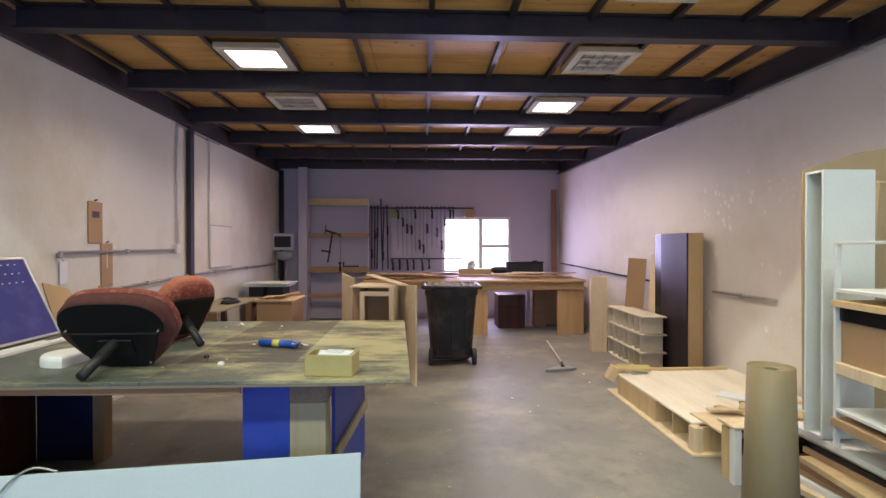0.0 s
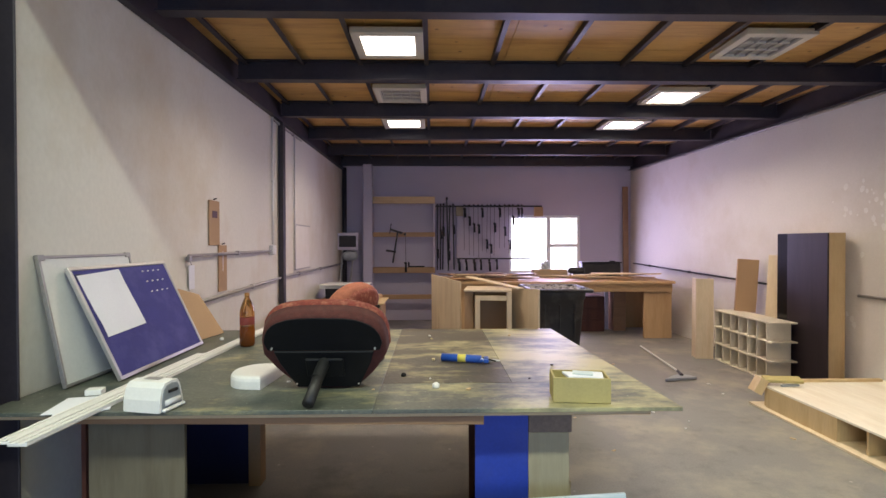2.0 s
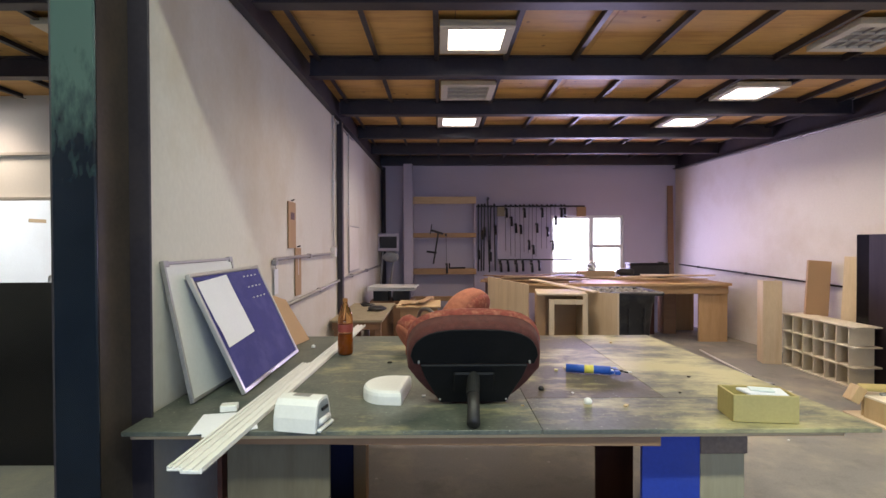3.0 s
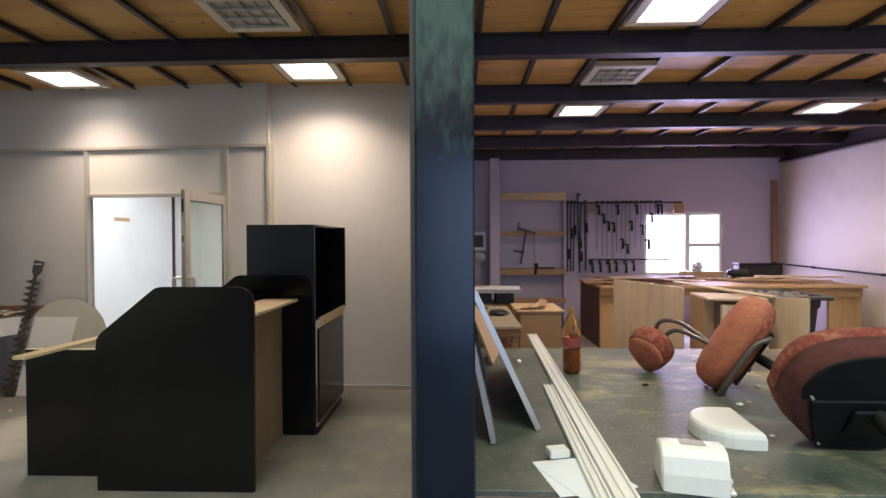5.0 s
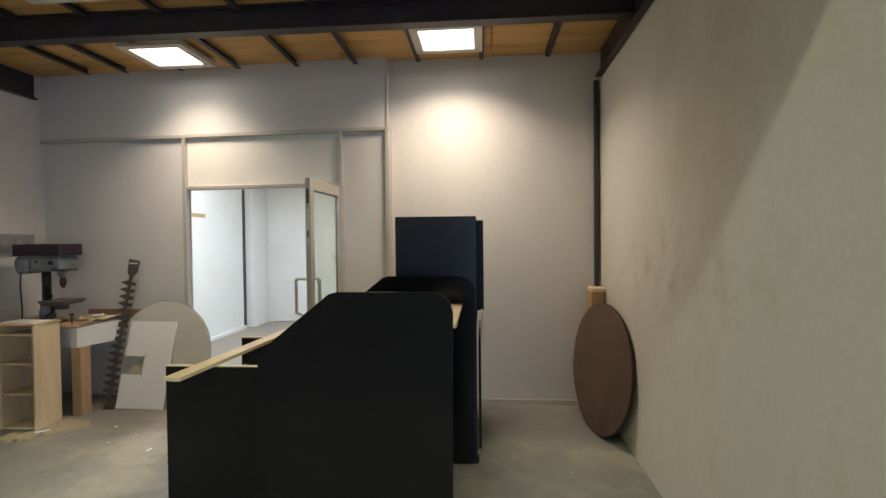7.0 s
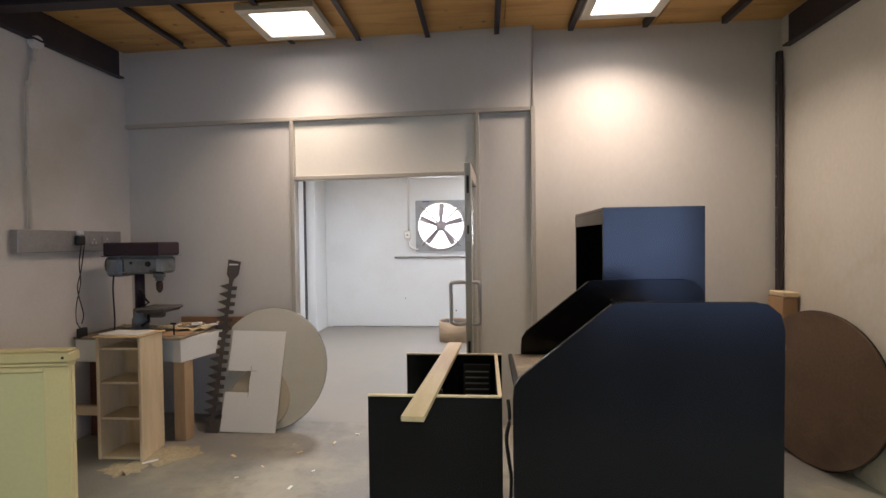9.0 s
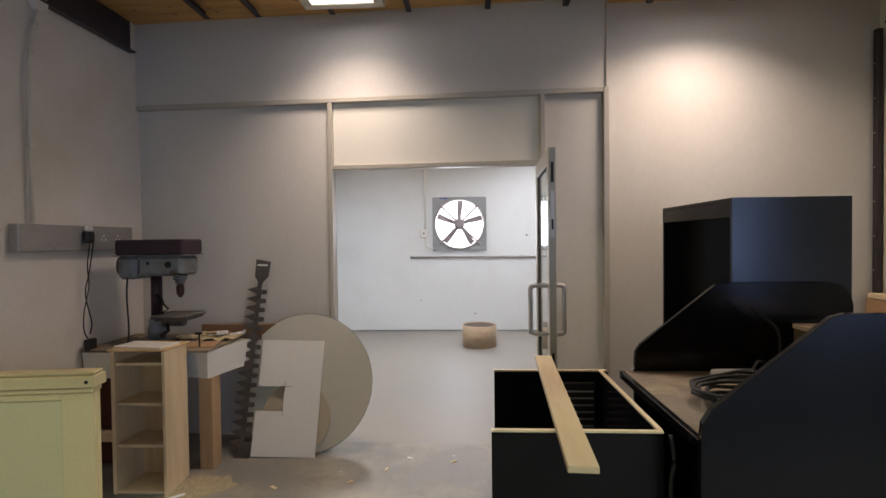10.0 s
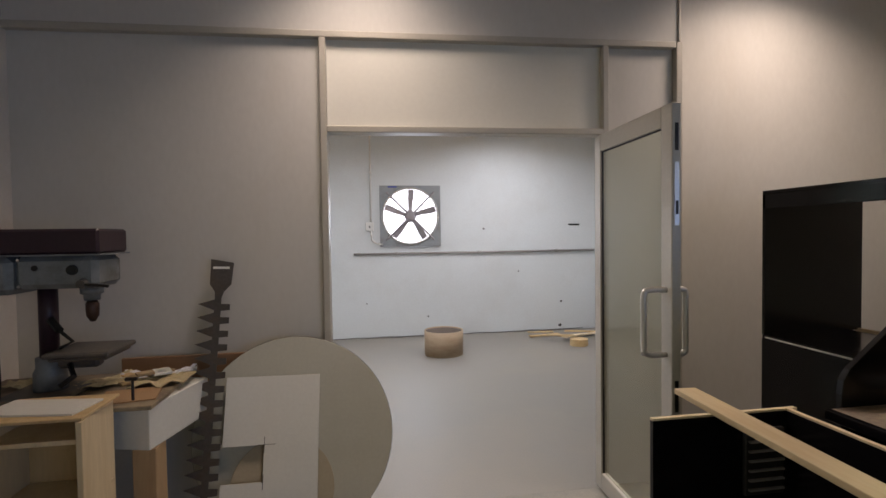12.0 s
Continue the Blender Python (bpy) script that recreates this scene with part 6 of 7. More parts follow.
part("board", boxes(((0, 0, 0), (0.11, 0.20, 1.10), pose(0, 0, 0, 0, 2, 0)), bevel=0.004), MDF, t)
part("top_strip", boxes(((-0.005, -0.01, 1.101), (0.115, 0.18, 1.14), pose(0, 0, 0, 0, 2, 0)), bevel=0.006), PLY_PALE, t)
t = thing("corner_strip", pose(-3.145, 6.285, 0), "dark steel strip in the room corner", "strip")
part("strip", boxes(((-0.02, -0.02, 0), (0.02, 0.02, 3.05)), bevel=0.004), STEEL, t)
for k in range(7):
    part("screw", cyl((-0.02, -0.0, 1.3 + 0.25 * k), (-0.028, 0.0, 1.3 + 0.25 * k), 0.006, 0.005, 8), GALV, t)

# leaning boards and the old saw by the doorway
def disc_outline(r, n=64):
    return [(r * math.cos(2 * math.pi * k / n), r + r * math.sin(2 * math.pi * k / n)) for k in range(n)]


t = thing("leaning_disc", leaning((-7.37, 6.03, 0.0), (-6.9, 6.01, 0.0), (-7.37, 6.27, 1.0)), "large round pale board with a dark rim, leaning on the wall", "panel")
part("panel", slab(disc_outline(0.51), 0.016, None, 0.002), shader("pale_grey_board", (0.50, 0.49, 0.42), 0.45, 0, 0.06, 2, 60, 0.04, (0.40, 0.38, 0.30), 0.35, 1.6), t)
part("rim", slab([(x * 1.004, (z - 0.51) * 1.004 + 0.51) for x, z in disc_outline(0.51)], 0.006, pose(0, 0.005, 0)), DARKMETAL, t)
t = thing("leaning_disc", leaning((-7.42, 6.005, 0.0), (-7.0, 5.998, 0.0), (-7.42, 6.15, 0.5)), "smaller round tan board behind the white sheet", "panel")
part("panel", slab(disc_outline(0.26, 48), 0.012, None, 0.002), shader("pale_tan_board", (0.42, 0.36, 0.26), 0.7, 0, 0.08, 3, 60, 0.04), t)
t = thing("cut_sheet", leaning((-7.715, 5.965, 0.010), (-7.25, 5.975, 0.0), (-7.715, 6.19, 0.78)), "white board sheet with a square notch cut out", "sheet")
part("sheet", slab([(0, 0), (0.47, 0), (0.47, 0.83), (0, 0.83), (0, 0.49), (0.20, 0.49), (0.20, 0.315), (0, 0.315)], 0.010, None, 0.001), OFFWHITE, t)
for a, b in (((0.2005, -0.001, 0.45), (0.203, 0.0, 0.53)), ((0.17, -0.001, 0.4905), (0.26, 0.0, 0.4925)), ((0.2005, -0.001, 0.28), (0.203, 0.0, 0.35))):
    part("pencil_line", boxes((a, b)), DARKMETAL, t)
saw = [(-0.045, 0.0)]
teeth = []
n = 17
for k in range(n):
    z = 0.08 + 1.22 * k / n
    teeth += [(0.045, z), (0.045, z + 0.032), (0.012, z + 0.034), (0.012, z + 0.068)]
left = []
for k in range(n):
    z = 0.08 + 1.22 * k / n
    left += [(-0.012, z), (-0.072, z + 0.034), (-0.012, z + 0.058)]
saw = [(-0.04, 0.0), (0.045, 0.0)] + teeth + [(0.020, 1.33), (0.045, 1.37), (0.050, 1.49), (-0.036, 1.51), (-0.034, 1.37), (-0.014, 1.33)] + left[::-1]
t = thing("old_saw_blade", leaning((-7.785, 5.955, 0.0), (-7.685, 5.955, 0.0), (-7.785, 6.32, 1.46)) @ pose(0, 0, 0, 0, 1.5, 0) @ Matrix.Diagonal((1.35, 1, 0.97, 1)), "long rusty double-edged saw blade leaning on the wall", "saw")
part("blade", slab(saw, 0.008), SAWSTEEL, t)
part("slot", boxes(((-0.026, -0.002, 1.455), (0.036, -0.0005, 1.468))), OFFWHITE, t)

# drill bench
TAN_WOOD = wood("tan_softwood", (0.47, 0.32, 0.18), (0.36, 0.22, 0.11), 0.6, "z", 7)
t = thing("drill_bench", pose(0, 0, 0), "makeshift bench of pale board boxes with a dusty top", "workbench")
part("benchtop", boxes(((-8.78, 5.73, 0.816), (-7.88, 6.30, 0.836)), bevel=0.003), DUSTTOP, t)
part("white_box", boxes(((-8.78, 5.75, 0.635), (-8.32, 6.25, 0.8155)), bevel=0.003), OFFWHITE, t)
part("white_box", boxes(((-0.36, 0, 0.63), (0, 0.45, 0.8155), pose(-7.905, 5.765, 0, 0, 0, -14)), bevel=0.003), OFFWHITE, t)
part("side_panel", boxes(((-8.345, 5.44, 0), (-8.32, 5.70, 0.89)), bevel=0.002), PLY_PALE, t)
part("side_panel", boxes(((-0.02, 0, 0), (0.0, 0.29, 0.89), pose(-7.985, 5.42, 0, 0, 0, 6)), bevel=0.002), PLY_PALE, t)
for z in (0.0, 0.29, 0.55, 0.80):
    part("shelf", boxes(((-8.3195, 5.45, z), (-8.010, 5.69, z + 0.018)), bevel=0.002), PLY_PALE, t)
part("shelf_top", boxes(((-8.36, 5.43, 0.8905), (-7.99, 5.71, 0.902)), bevel=0.002), PLY, t)
part("shelf_back", boxes(((-8.3195, 5.691, 0.0), (-8.025, 5.70, 0.799))), PLY, t)
part("leg", boxes(((-7.985, 5.785, 0), (-7.89, 5.90, 0.629)), bevel=0.003), TAN_WOOD, t)
part("leg", boxes(((-8.75, 5.85, 0), (-8.55, 6.1, 0.654)), bevel=0.003), RUST, t)
part("brace", boxes(((-8.72, 5.55, 0.28), (-8.346, 5.58, 0.35), pose(0, 0, 0)), bevel=0.002), PLY_PALE, t)
t = thing("white_sheet_offcut", pose(-8.19, 5.57, 0.9025, 0, 0, -8), "thin white sheet lying on the bench edge", "sheet")
part("sheet", boxes(((-0.17, -0.09, 0), (0.17, 0.08, 0.008)), bevel=0.001), OFFWHITE, t)
t = thing("brown_sheet_offcut", pose(-8.02, 5.88, 0.8365, 0, 0, 12), "brown hardboard offcut on the bench", "sheet")
part("sheet", boxes(((-0.12, -0.10, 0), (0.11, 0.10, 0.006)), bevel=0.001), MDF, t)
BUFF = shader("buff_paper", (0.52, 0.43, 0.26), 0.8, 0, 0.1, 6, 80, 0.05)
random.seed(13)
for k in range(9):
    l = random.uniform(0.06, 0.16)
    t = part("wood_scrap", boxes(((-l / 2, -0.025, 0), (l / 2, 0.03, 0.012)), bevel=0.002), random.choice((PLY_PALE, PINE, OFFWHITE, CARDBOARD)))
    t.matrix_world = pose(random.uniform(-8.12, -7.95), random.uniform(5.98, 6.2), 0.8365 + 0.0125 * (k // 2), 0, 0, random.uniform(0, 180))
    tagged(t, "small wood scrap on the drill bench", "scrap", "scraps on the bench")
for k, (x, y, w, d, a, m) in enumerate(((-7.87, 6.00, 0.26, 0.19, 8, BUFF), (-8.00, 6.10, 0.20, 0.13, -24, PAPER), (-7.83, 6.14, 0.14, 0.09, 30, PAPER), (-8.12, 6.02, 0.24, 0.15, 40, BUFF), (-8.45, 6.05, 0.20, 0.14, -15, BUFF))):
    g = bmesh.new()
    bmesh.ops.create_grid(g, x_segments=12, y_segments=10, size=0.5)
    for v in g.verts:
        f = noise.noise(Vector((v.co.x * 4 + 7 * k, v.co.y * 4, 0.3)))
        v.co = Vector((v.co.x * w * (1 + 0.3 * f), v.co.y * d * (1 - 0.25 * f), 0.014 + 0.022 * f + 0.010 * noise.noise(Vector((v.co.x * 11, v.co.y * 11, k)))))
    ret = bmesh.ops.solidify(g, geom=g.faces[:], thickness=0.0012)
    t = part("crumpled_paper", g, m)
    t.matrix_world = pose(x - 0.10, y + 0.07, 0.842, 0, 0, a)
    tagged(t, "crumpled pale wrapping paper lying on the bench", "paper", "papers on the bench")
t = thing("back_plank", pose(-7.95, 6.305, 0.64), "brown plank edge behind the bench", "plank")
part("plank", boxes(((-0.3, 0, 0), (0.55, 0.02, 0.27)), bevel=0.003), BROWN, t)
PRESSGREY = shader("worn_grey_machine_paint", (0.20, 0.22, 0.235), 0.45, 0.1, 0.15, 6, 60, 0.08, (0.09, 0.08, 0.07), 0.75, 5)
DIRTYMETAL = shader("dirty_cast_iron", (0.12, 0.11, 0.10), 0.55, 0.3, 0.25, 8, 70, 0.15, (0.20, 0.16, 0.10), 0.6, 7)
CHUCK = shader("rusty_chuck", (0.055, 0.030, 0.022), 0.4, 0.5, 0.2, 20, 80, 0.1)
t = thing("drill_press", pose(-8.395, 5.965, 0.8365) @ Matrix.Diagonal((1.04, 1.05, 1.025, 1)), "old grey bench drill press with a maroon belt cover", "drill press")
part("base", boxes(((-0.15, -0.13, 0), (0.13, 0.14, 0.022)), bevel=0.008), DIRTYMETAL, t)
part("column_foot", lathe([(0.062, 0.0225), (0.062, 0.10), (0.052, 0.12), (0.052, 0.165), (0.0, 0.165)], 24, pose(-0.01, 0.03, 0)), PRESSGREY, t, "", True)
part("column", cyl((-0.01, 0.03, 0.1655), (-0.01, 0.03, 0.52), 0.036, 0.036, 24), WINEMETAL, t, "dark steel column", True)
part("table", boxes(((0.045, -0.13, 0.186), (0.30, 0.12, 0.208)), ((0.06, -0.115, 0.170), (0.285, 0.105, 0.186)), bevel=0.006), DIRTYMETAL, t, "dirty cast iron table")
part("table_arm", boxes(((0.035, -0.01, 0.115), (0.20, 0.05, 0.1695)), bevel=0.012), DIRTYMETAL, t)
part("table_crank", tube([(0.10, -0.03, 0.14), (0.14, -0.08, 0.10), (0.10, -0.11, 0.065)], 0.012, 8), DARKMETAL, t)
part("table_lever", tube([(0.02, -0.01, 0.335), (0.07, -0.04, 0.29)], 0.016, 8), RUBBER, t, "black lever grip")
part("table_lever", tube([(0.07, -0.04, 0.29), (0.13, -0.06, 0.245), (0.07, -0.04, 0.215)], 0.008, 8), DARKMETAL, t)
head = part("head", boxes(((-0.06, -0.10, 0.475), (0.25, 0.12, 0.615)), bevel=0.022), PRESSGREY, t)
part("motor", boxes(((-0.19, -0.115, 0.455), (-0.063, 0.13, 0.613)), bevel=0.024), PRESSGREY, t, "grey motor housing")
part("motor_end", loft(oval(0.07, 0.07, 2.4, 20), [(-0.03, 0.85), (-0.025, 1.0), (0.02, 1.0)], pose(-0.215, 0.01, 0.545, 0, 0, 90)), DIRTYMETAL, t, "", True)
cover = part("belt_cover", boxes(((-0.20, -0.12, 0.622), (0.27, 0.13, 0.728)), bevel=0.010), WINEMETAL, t, "maroon belt cover")
part("cover_edge", boxes(((-0.205, -0.125, 0.6155), (0.278, 0.135, 0.6215))), PRESSGREY, cover)
part("switch", cyl((0.16, -0.101, 0.555), (0.16, -0.112, 0.555), 0.022, 0.020, 16), RUBBER, head, "black switch")
part("badge", cyl((0.02, -0.101, 0.565), (0.02, -0.104, 0.565), 0.012, 0.012, 14), DARKMETAL, head)
for z in (0.49, 0.60):
    part("screw_head", cyl((-0.04, -0.1005, z), (-0.04, -0.105, z), 0.006, 0.006, 8), ALU, head)
part("quill", lathe([(0.0, 0.415), (0.030, 0.415), (0.032, 0.44), (0.044, 0.445), (0.044, 0.474), (0.0, 0.4745)], 20, pose(0.18, 0, 0)), PRESSGREY, t, "", True)
part("chuck", lathe([(0.0, 0.318), (0.010, 0.320), (0.024, 0.345), (0.026, 0.372), (0.026, 0.398), (0.018, 0.414)], 18, pose(0.18, 0, 0)), CHUCK, t, "rusty brown drill chuck", True)
part("feed_hub", cyl((0.2, -0.1005, 0.50), (0.2, -0.125, 0.495), 0.020, 0.018, 14), DIRTYMETAL, t)
part("feed_lever", tube([(0.2, -0.118, 0.495), (0.29, -0.125, 0.487), (0.305, -0.126, 0.484)], 0.006, 8), DARKMETAL, t)
part("cable", tube(smooth_line([(-0.11, -0.12, 0.47), (-0.115, -0.125, 0.35), (-0.11, -0.12, 0.12), (-0.115, -0.125, 0.01)]), 0.006, 8), RUBBER, t, "", True)
t = thing("vise_lever", pose(-7.98, 5.80, 0.8365), "small black clamp screw standing on the bench", "clamp")
part("screw", cyl((0, 0, 0), (0, 0, 0.09), 0.006, 0.006, 8), DARKMETAL, t)
part("knob", boxes(((-0.03, -0.008, 0.09), (0.02, 0.008, 0.105)), bevel=0.004), DARKMETAL, t)

# wall trunking with sockets
t = thing("socket_trunking", pose(-8.797, 5.25, 1.515), "grey metal wall trunking with white sockets and a plug", "trunking")
part("channel", boxes(((0, 0, 0), (0.06, 0.97, 0.165)), bevel=0.004), GALV, t)
for y in (0.50, 0.66, 0.80):
    sk = part("socket", boxes(((0.0605, y - 0.05, 0.045), (0.066, y + 0.05, 0.125)), bevel=0.002), GALV, t)
    for dy, dz in ((-0.018, 0.07), (0.018, 0.07), (0, 0.098)):
        part("pin_hole", boxes(((0.0662, y + dy - 0.006, dz - 0.008), (0.068, y + dy + 0.006, dz + 0.008))), OFFWHITE, sk)
part("plug", boxes(((0.0665, 0.455, 0.05), (0.11, 0.53, 0.125)), bevel=0.01), RUBBER, t, "black plug")
part("adaptor", boxes(((0.0665, 0.47, 0.126), (0.10, 0.53, 0.165)), bevel=0.01), WHITE_PVC, t, "white adaptor")
part("cord", tube(smooth_line([(0.10, 0.49, 0.05), (0.07, 0.50, -0.10), (0.06, 0.52, -0.25), (0.055, 0.48, -0.42), (0.06, 0.47, -0.55), (0.07, 0.50, -0.62)]), 0.004, 6), RUBBER, t, "", True)
part("cord", tube(smooth_line([(0.10, 0.52, 0.05), (0.05, 0.54, -0.15), (0.05, 0.50, -0.30), (0.05, 0.55, -0.50), (0.06, 0.52, -0.58)]), 0.004, 6), RUBBER, t, "", True)
part("power_brick", boxes(((0.05, 0.47, -0.69), (0.09, 0.55, -0.61), pose(0, 0, 0)), bevel=0.008), RUBBER, t, "black power adaptor")
pipe([(-8.77, 5.38, 1.69), (-8.77, 5.38, 2.62), (-8.77, 5.42, 2.85), (-8.77, 5.46, 3.0), (-8.77, 5.46, 3.06)], 0.011, LAMP_FRAME, "cream conduit rising from the trunking")
t = thing("conduit_box", pose(-8.77, 5.46, 3.05), "round white conduit junction box", "box")
part("box", cyl((-0.02, 0, 0), (0.03, 0, 0), 0.045, 0.045, 18), WHITE_PVC, t)

# cream cabinet near the camera's way
t = thing("cream_cabinet", pose(-7.72, 4.54, 0, 0, 0, 8), "cream painted cabinet front with a moulded top and green-tinted panel", "cabinet")
part("body", boxes(((-0.95, 0.0, 0), (0.0, 0.03, 0.93)), bevel=0.003), CREAM, t)
part("stile", boxes(((-0.13, -0.018, 0), (0.0, -0.0005, 0.93)), bevel=0.002), CREAM, t)
part("panel", boxes(((-0.95, -0.008, 0), (-0.1305, -0.0005, 0.90)), bevel=0.001), GREENCREAM, t, "pale green-tinted panel")
part("rail", boxes(((-0.95, -0.018, 0.9005), (-0.1305, -0.0005, 0.93)), bevel=0.002), CREAM, t)
part("moulding", boxes(((-0.96, -0.03, 0.9305), (0.005, 0.035, 0.955)), ((-0.97, -0.045, 0.9555), (0.02, 0.045, 1.005)), ((-0.96, -0.03, 1.0055), (0.01, 0.04, 1.02)), bevel=0.005), CREAM, t, "stepped cornice moulding")
part("mark", tube(smooth_line([(-0.50, -0.011, 0.68), (-0.485, -0.011, 0.71), (-0.48, -0.011, 0.75)]), 0.003, 6), DARKMETAL, t)
part("knot", cyl((-0.012, -0.0445, 0.98), (-0.012, -0.0465, 0.98), 0.008, 0.008, 10), DARKMETAL, t)
part("foot", boxes(((-0.9, 0.0305, 0), (-0.8, 0.3, 0.05)), ((-0.15, 0.0305, 0), (-0.05, 0.3, 0.05)), bevel=0.003), PLY, t)

# ---- the room behind ----
# grey is lifted to carry the glare of daylight behind the blades
FANGREY = shader("glare_paled_fan_paint", (0.33, 0.30, 0.31), 0.5, 0.1, 0.2, 8, 60, 0.08)
t = thing("extractor_fan", pose(-6.285, 10.84, 1.82), "large square extractor fan with five blades at rest", "fan")
ro = 0.405
pl = bmesh.new()
N = 48
inner = [pl.verts.new((ro * math.cos(2 * math.pi * k / N), 0, ro * math.sin(2 * math.pi * k / N))) for k in range(N)]
outer = []
for k in range(N):
    c, s_ = math.cos(2 * math.pi * k / N), math.sin(2 * math.pi * k / N)
    f = 0.455 / max(abs(c), abs(s_))
    outer.append(pl.verts.new((c * f, 0, s_ * f)))
for k in range(N):
    pl.faces.new((inner[k], inner[(k + 1) % N], outer[(k + 1) % N], outer[k]))
ext = bmesh.ops.extrude_face_region(pl, geom=list(pl.faces))
bmesh.ops.translate(pl, verts=[v for v in ext["geom"] if isinstance(v, bmesh.types.BMVert)], vec=(0, 0.02, 0))
bmesh.ops.recalc_face_normals(pl, faces=pl.faces)
part("plate", pl, GREYMETAL, t)
part("ring", tube([(0.415 * math.cos(2 * math.pi * k / 40), -0.012, 0.415 * math.sin(2 * math.pi * k / 40)) for k in range(41)], 0.014, 8), ALU, t, "", True)
part("hub", lathe([(0.0, 0.0), (0.05, 0.0), (0.07, 0.012), (0.088, 0.05), (0.088, 0.08), (0.0, 0.08)], 24, pose(0, -0.05, 0, -90, 0, 0)), FANGREY, t, "", True)
for k in range(5):
    part("blade", slab([(0.05, -0.030), (0.16, -0.036), (0.30, -0.062), (0.385, -0.070), (0.395, -0.05), (0.395, 0.030), (0.26, 0.036), (0.05, 0.030)], 0.006, pose(0, 0, 0, 0, -18 + 72 * k, 0) @ pose(0, 0, 0, 24, 0, 0)), FANGREY, t)
for a in (45, 135, 225, 315):
    part("stay", cyl((0.07 * math.cos(math.radians(a)), -0.055, 0.07 * math.sin(math.radians(a))), (0.50 * math.cos(math.radians(a)), -0.01, 0.50 * math.sin(math.radians(a))), 0.014, 0.014, 8), FANGREY, t)
for k in range(4):
    z = -0.27 + 0.18 * k
    part("guard_wire", cyl((-math.sqrt(0.16 - z * z), 0.035, z), (math.sqrt(0.16 - z * z), 0.035, z), 0.005, 0.005, 6), FANGREY, t)
part("label", boxes(((-0.33, -0.004, 0.425), (-0.20, -0.001, 0.445))), BLUE, t, "blue maker's label")
t = thing("fan_switch", pose(-6.89, 10.877, 1.60), "white isolator switch on the wall", "switch")
part("box", boxes(((-0.06, -0.05, 0), (0.06, 0, 0.13)), bevel=0.008), WHITE_PVC, t)
part("knob", boxes(((-0.01, -0.06, 0.05), (0.01, -0.0505, 0.08)), bevel=0.002), DARKMETAL, t)
pipe([(-6.87, 10.86, 1.73), (-6.87, 10.86, 3.2)], 0.014, WHITE_PVC, "white conduit rising from the switch")
pipe([(-6.87, 10.855, 1.60), (-6.86, 10.855, 1.47), (-6.80, 10.85, 1.42), (-6.70, 10.84, 1.40)], 0.012, WHITE_PVC, "white conduit bend to the fan")
pipe([(-7.13, 10.855, 1.262), (-3.35, 10.855, 1.262)], 0.016, GALV, "grey pipe along the wall")
random.seed(31)
crack = [(-8.3 + 0.17 * k, 10.874, 0.006 + random.uniform(-0.002, 0.012)) for k in range(29)]
structure("floor_joint", tube(crack, 0.005, 6), STEEL, "dark uneven joint along the foot of the wall", "joint")
for x, z, r in ((-3.90, 0.455, 0.016), (-3.92, 0.075, 0.024), (-6.03, 0.298, 0.012), (-5.15, 1.62, 0.014), (-6.95, 0.52, 0.010), (-4.6, 0.95, 0.010)):
    o = structure("plug_hole", slab([(r * (1 + 0.25 * math.sin(5 * k + x)) * math.cos(k * math.pi / 5), r * (1 + 0.25 * math.cos(3 * k + z)) * math.sin(k * math.pi / 5)) for k in range(10)], 0.002), DARKMETAL, "old plug hole in the wall", "hole")
    o.matrix_world = pose(x, 10.877, z)
t = thing("wall_slot", pose(-3.68, 10.876, 1.66), "dark slot vent in the wall", "vent")
part("slot", boxes(((-0.09, -0.006, 0), (0.09, 0, 0.022))), DARKMETAL, t)
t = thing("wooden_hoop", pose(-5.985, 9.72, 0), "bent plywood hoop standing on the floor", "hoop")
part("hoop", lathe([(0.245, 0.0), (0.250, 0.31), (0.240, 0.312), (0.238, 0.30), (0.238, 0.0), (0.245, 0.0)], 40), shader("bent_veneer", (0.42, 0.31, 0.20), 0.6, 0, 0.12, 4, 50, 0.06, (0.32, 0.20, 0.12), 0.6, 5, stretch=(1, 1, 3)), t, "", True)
# added inner skin: the hoop's inner shade is put into its dark colour
part("lining", lathe([(0.237, 0.002), (0.237, 0.296), (0.231, 0.296), (0.231, 0.008), (0.0, 0.008), (0.0, 0.002)], 40), shader("shaded_hoop_inside", (0.11, 0.08, 0.06), 0.7, 0, 0.15), t, "inside of the hoop, coloured dark for its shade", True)
t = thing("round_offcut", pose(-4.10, 9.80, 0), "small round timber offcut on the floor", "offcut")
part("block", cyl((0, 0, 0), (0, 0, 0.09), 0.12, 0.12, 24), PINE, t)
random.seed(14)
for k in range(7):
    l = random.uniform(0.3, 1.0)
    t = part("floor_scrap", boxes(((-l / 2, -0.04, 0), (l / 2, 0.04, 0.014)), bevel=0.002), (PLY, PINE, PLY_PALE)[k % 3])
    t.matrix_world = pose(-4.1 + random.uniform(-0.5, 0.5), 10.25 + random.uniform(-0.25, 0.35), 0.0005 + 0.0145 * k, 0, 0, random.uniform(-30, 30))
    tagged(t, "thin timber scrap on the back room floor", "scrap", "floor scraps")
t = thing("tape_strip", pose(-8.559, 8.64, 1.96), "strip of tan tape on the white wall", "tape")
part("tape", boxes(((0, 0, 0), (0.003, 0.36, 0.06))), CARDBOARD, t)
random.seed(19)
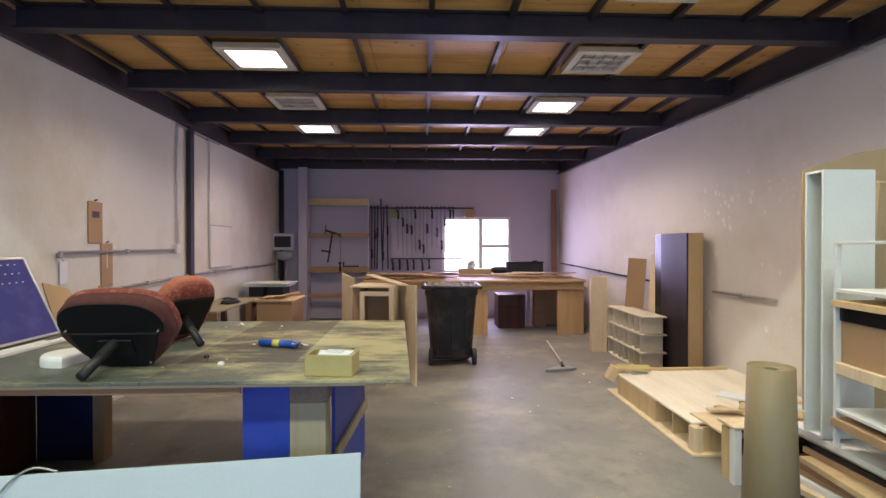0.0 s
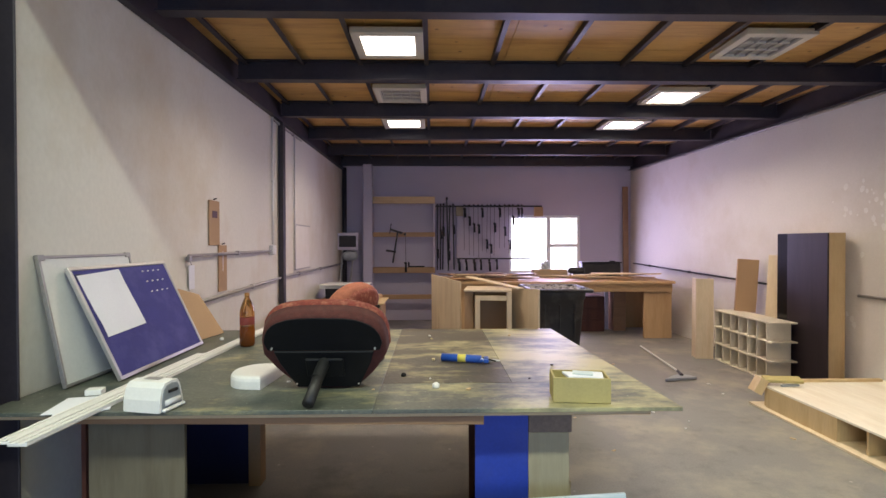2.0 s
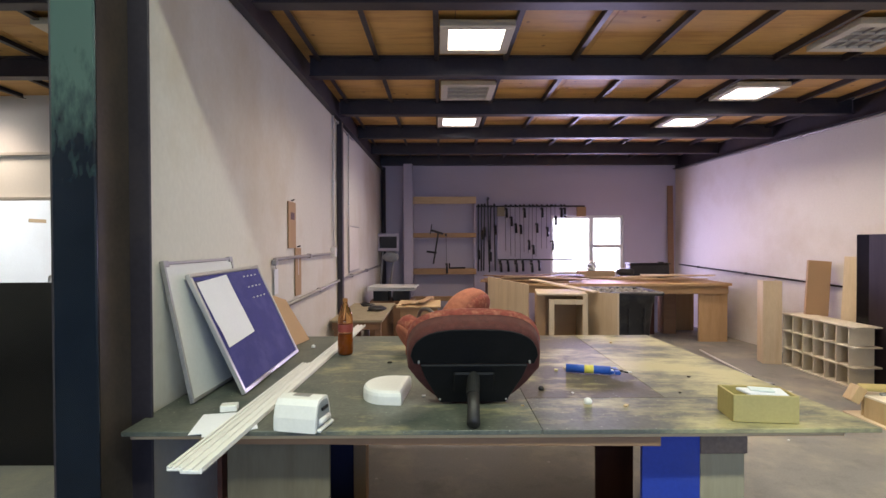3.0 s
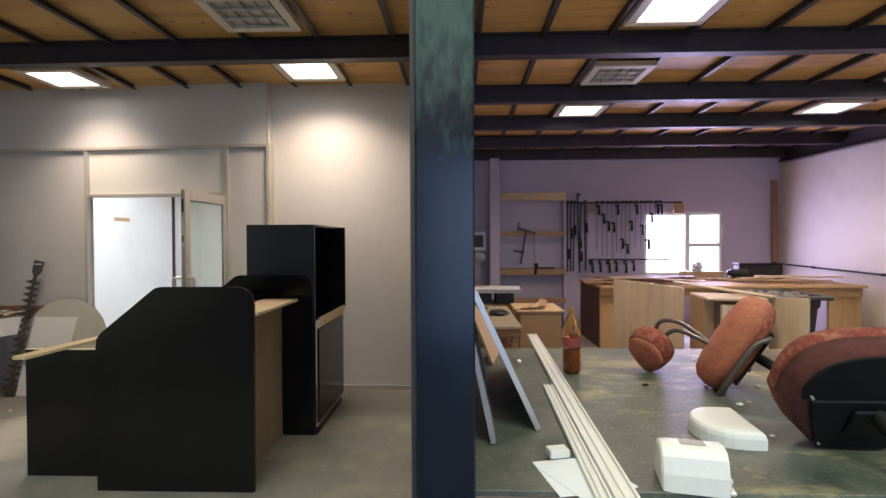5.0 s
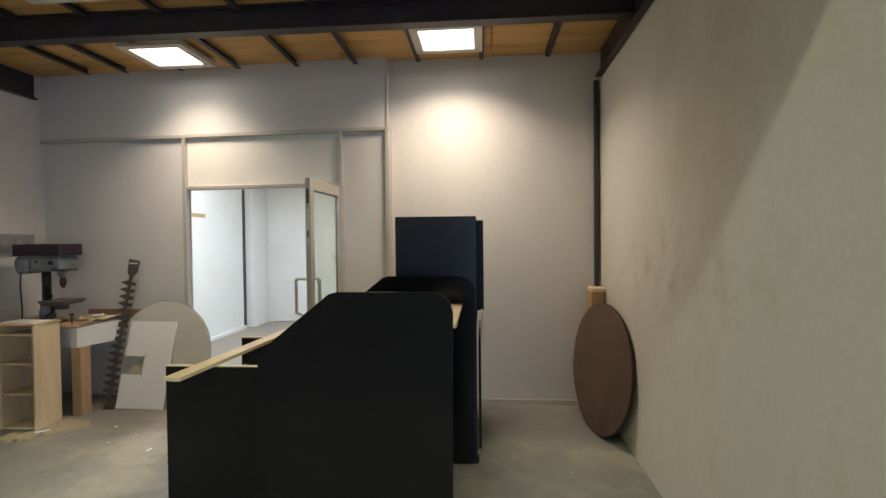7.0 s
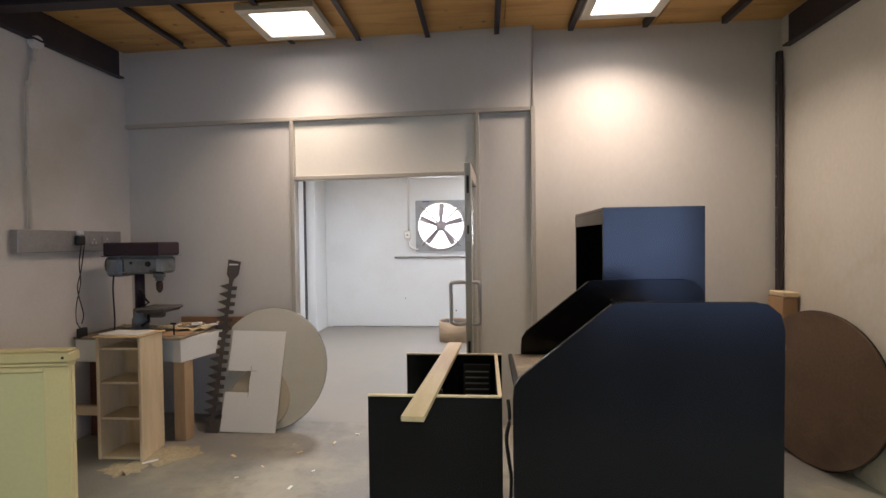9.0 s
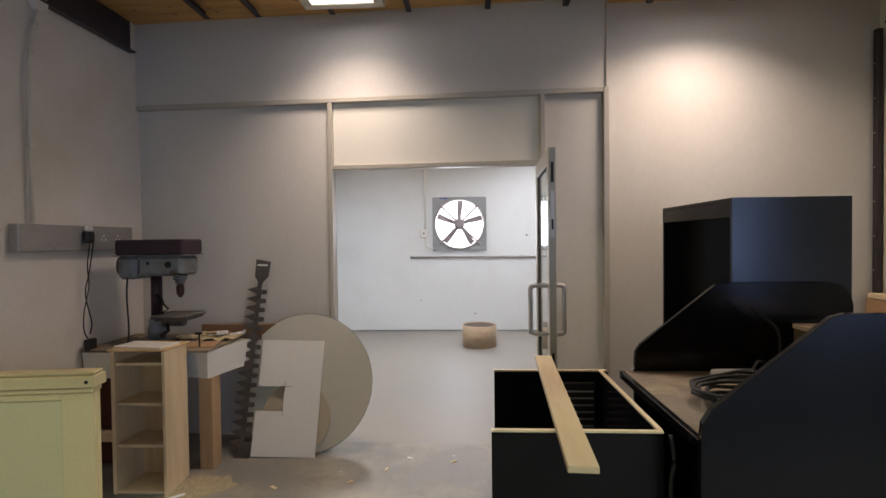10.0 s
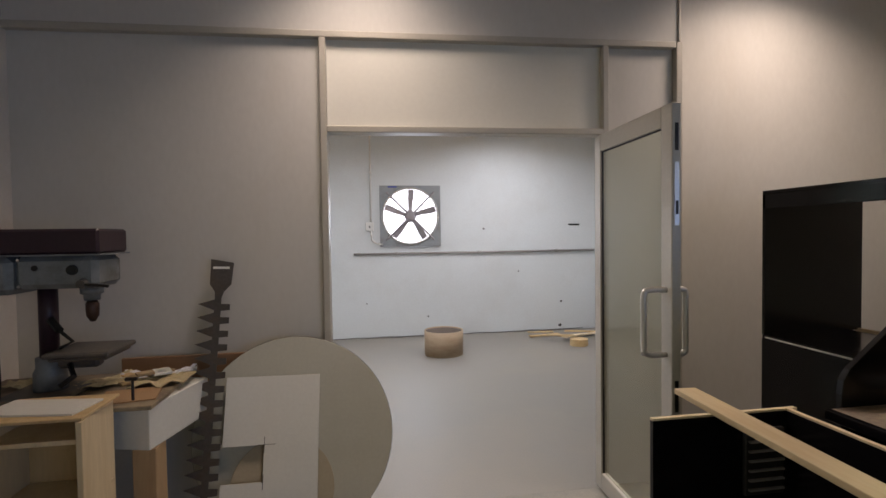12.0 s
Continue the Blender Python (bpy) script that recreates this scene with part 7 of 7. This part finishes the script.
for k in range(14):
    x, y = random.uniform(-7.6, -5.6), random.uniform(5.0, 6.2)
    s_ = random.uniform(0.01, 0.03)
    t = part("wood_chip", boxes(((-s_, -s_ * 0.4, 0), (s_, s_ * 0.4, 0.006)), bevel=0.001), random.choice((PLY_PALE, OFFWHITE, PLY)))
    t.matrix_world = pose(x, y, 0.0005, 0, 0, random.uniform(0, 180))
    tagged(t, "wood chip lying on the concrete floor", "chip", "floor chips")
for k in range(16):
    x, y = random.uniform(0.1, 2.0), random.uniform(2.6, 7.5)
    s_ = random.uniform(0.008, 0.025)
    t = part("wood_chip", boxes(((-s_, -s_ * 0.4, 0), (s_, s_ * 0.4, 0.006)), bevel=0.001), random.choice((PLY_PALE, OFFWHITE, PLY)))
    t.matrix_world = pose(x, y, 0.0005, 0, 0, random.uniform(0, 180))
    tagged(t, "wood chip lying on the concrete floor", "chip", "floor chips")
pipe([(right_x(3.0) - 0.05, 3.0, 3.03), (right_x(10.2) - 0.05, 10.2, 3.03)], 0.014, GALV, "thin conduit below the wall channel")
t = thing("hanging_cable", pose(-5.42, 4.30, 0), "black cable hanging between the desk and box unit", "cable")
part("cable", tube(smooth_line([(0.0, 0.0, 0.86), (0.005, -0.02, 0.78), (-0.01, -0.03, 0.70), (0.0, -0.015, 0.60), (0.01, -0.01, 0.50), (0.0, -0.02, 0.30), (-0.01, -0.01, 0.02)]), 0.008, 8), RUBBER, t, "", True)
random.seed(29)
for x, y, r in ((-7.86, 5.55, 0.24), (-8.05, 5.30, 0.16)):
    g = bmesh.new()
    c = g.verts.new((0, 0, 0.008))
    ring = [g.verts.new((r * random.uniform(0.55, 1.15) * math.cos(a * math.pi / 12), r * random.uniform(0.45, 0.9) * math.sin(a * math.pi / 12), 0.0006)) for a in range(24)]
    for k in range(24):
        g.faces.new((c, ring[k], ring[(k + 1) % 24]))
    o = part("sawdust", g, shader("sawdust", (0.38, 0.32, 0.21), 0.95, 0, 0.3, 30, 120, 0.4), None, "", True)
    o.matrix_world = pose(x, y, 0.0)
    tagged(o, "thin drift of pale sawdust on the floor", "sawdust", "", "stuff")
t = thing("paper_scrap", pose(-7.93, 5.42, 0.001, 0, 0, 40), "small white paper scrap on the floor", "paper")
part("scrap", boxes(((-0.05, -0.012, 0), (0.05, 0.012, 0.006)), bevel=0.001), PAPER, t)
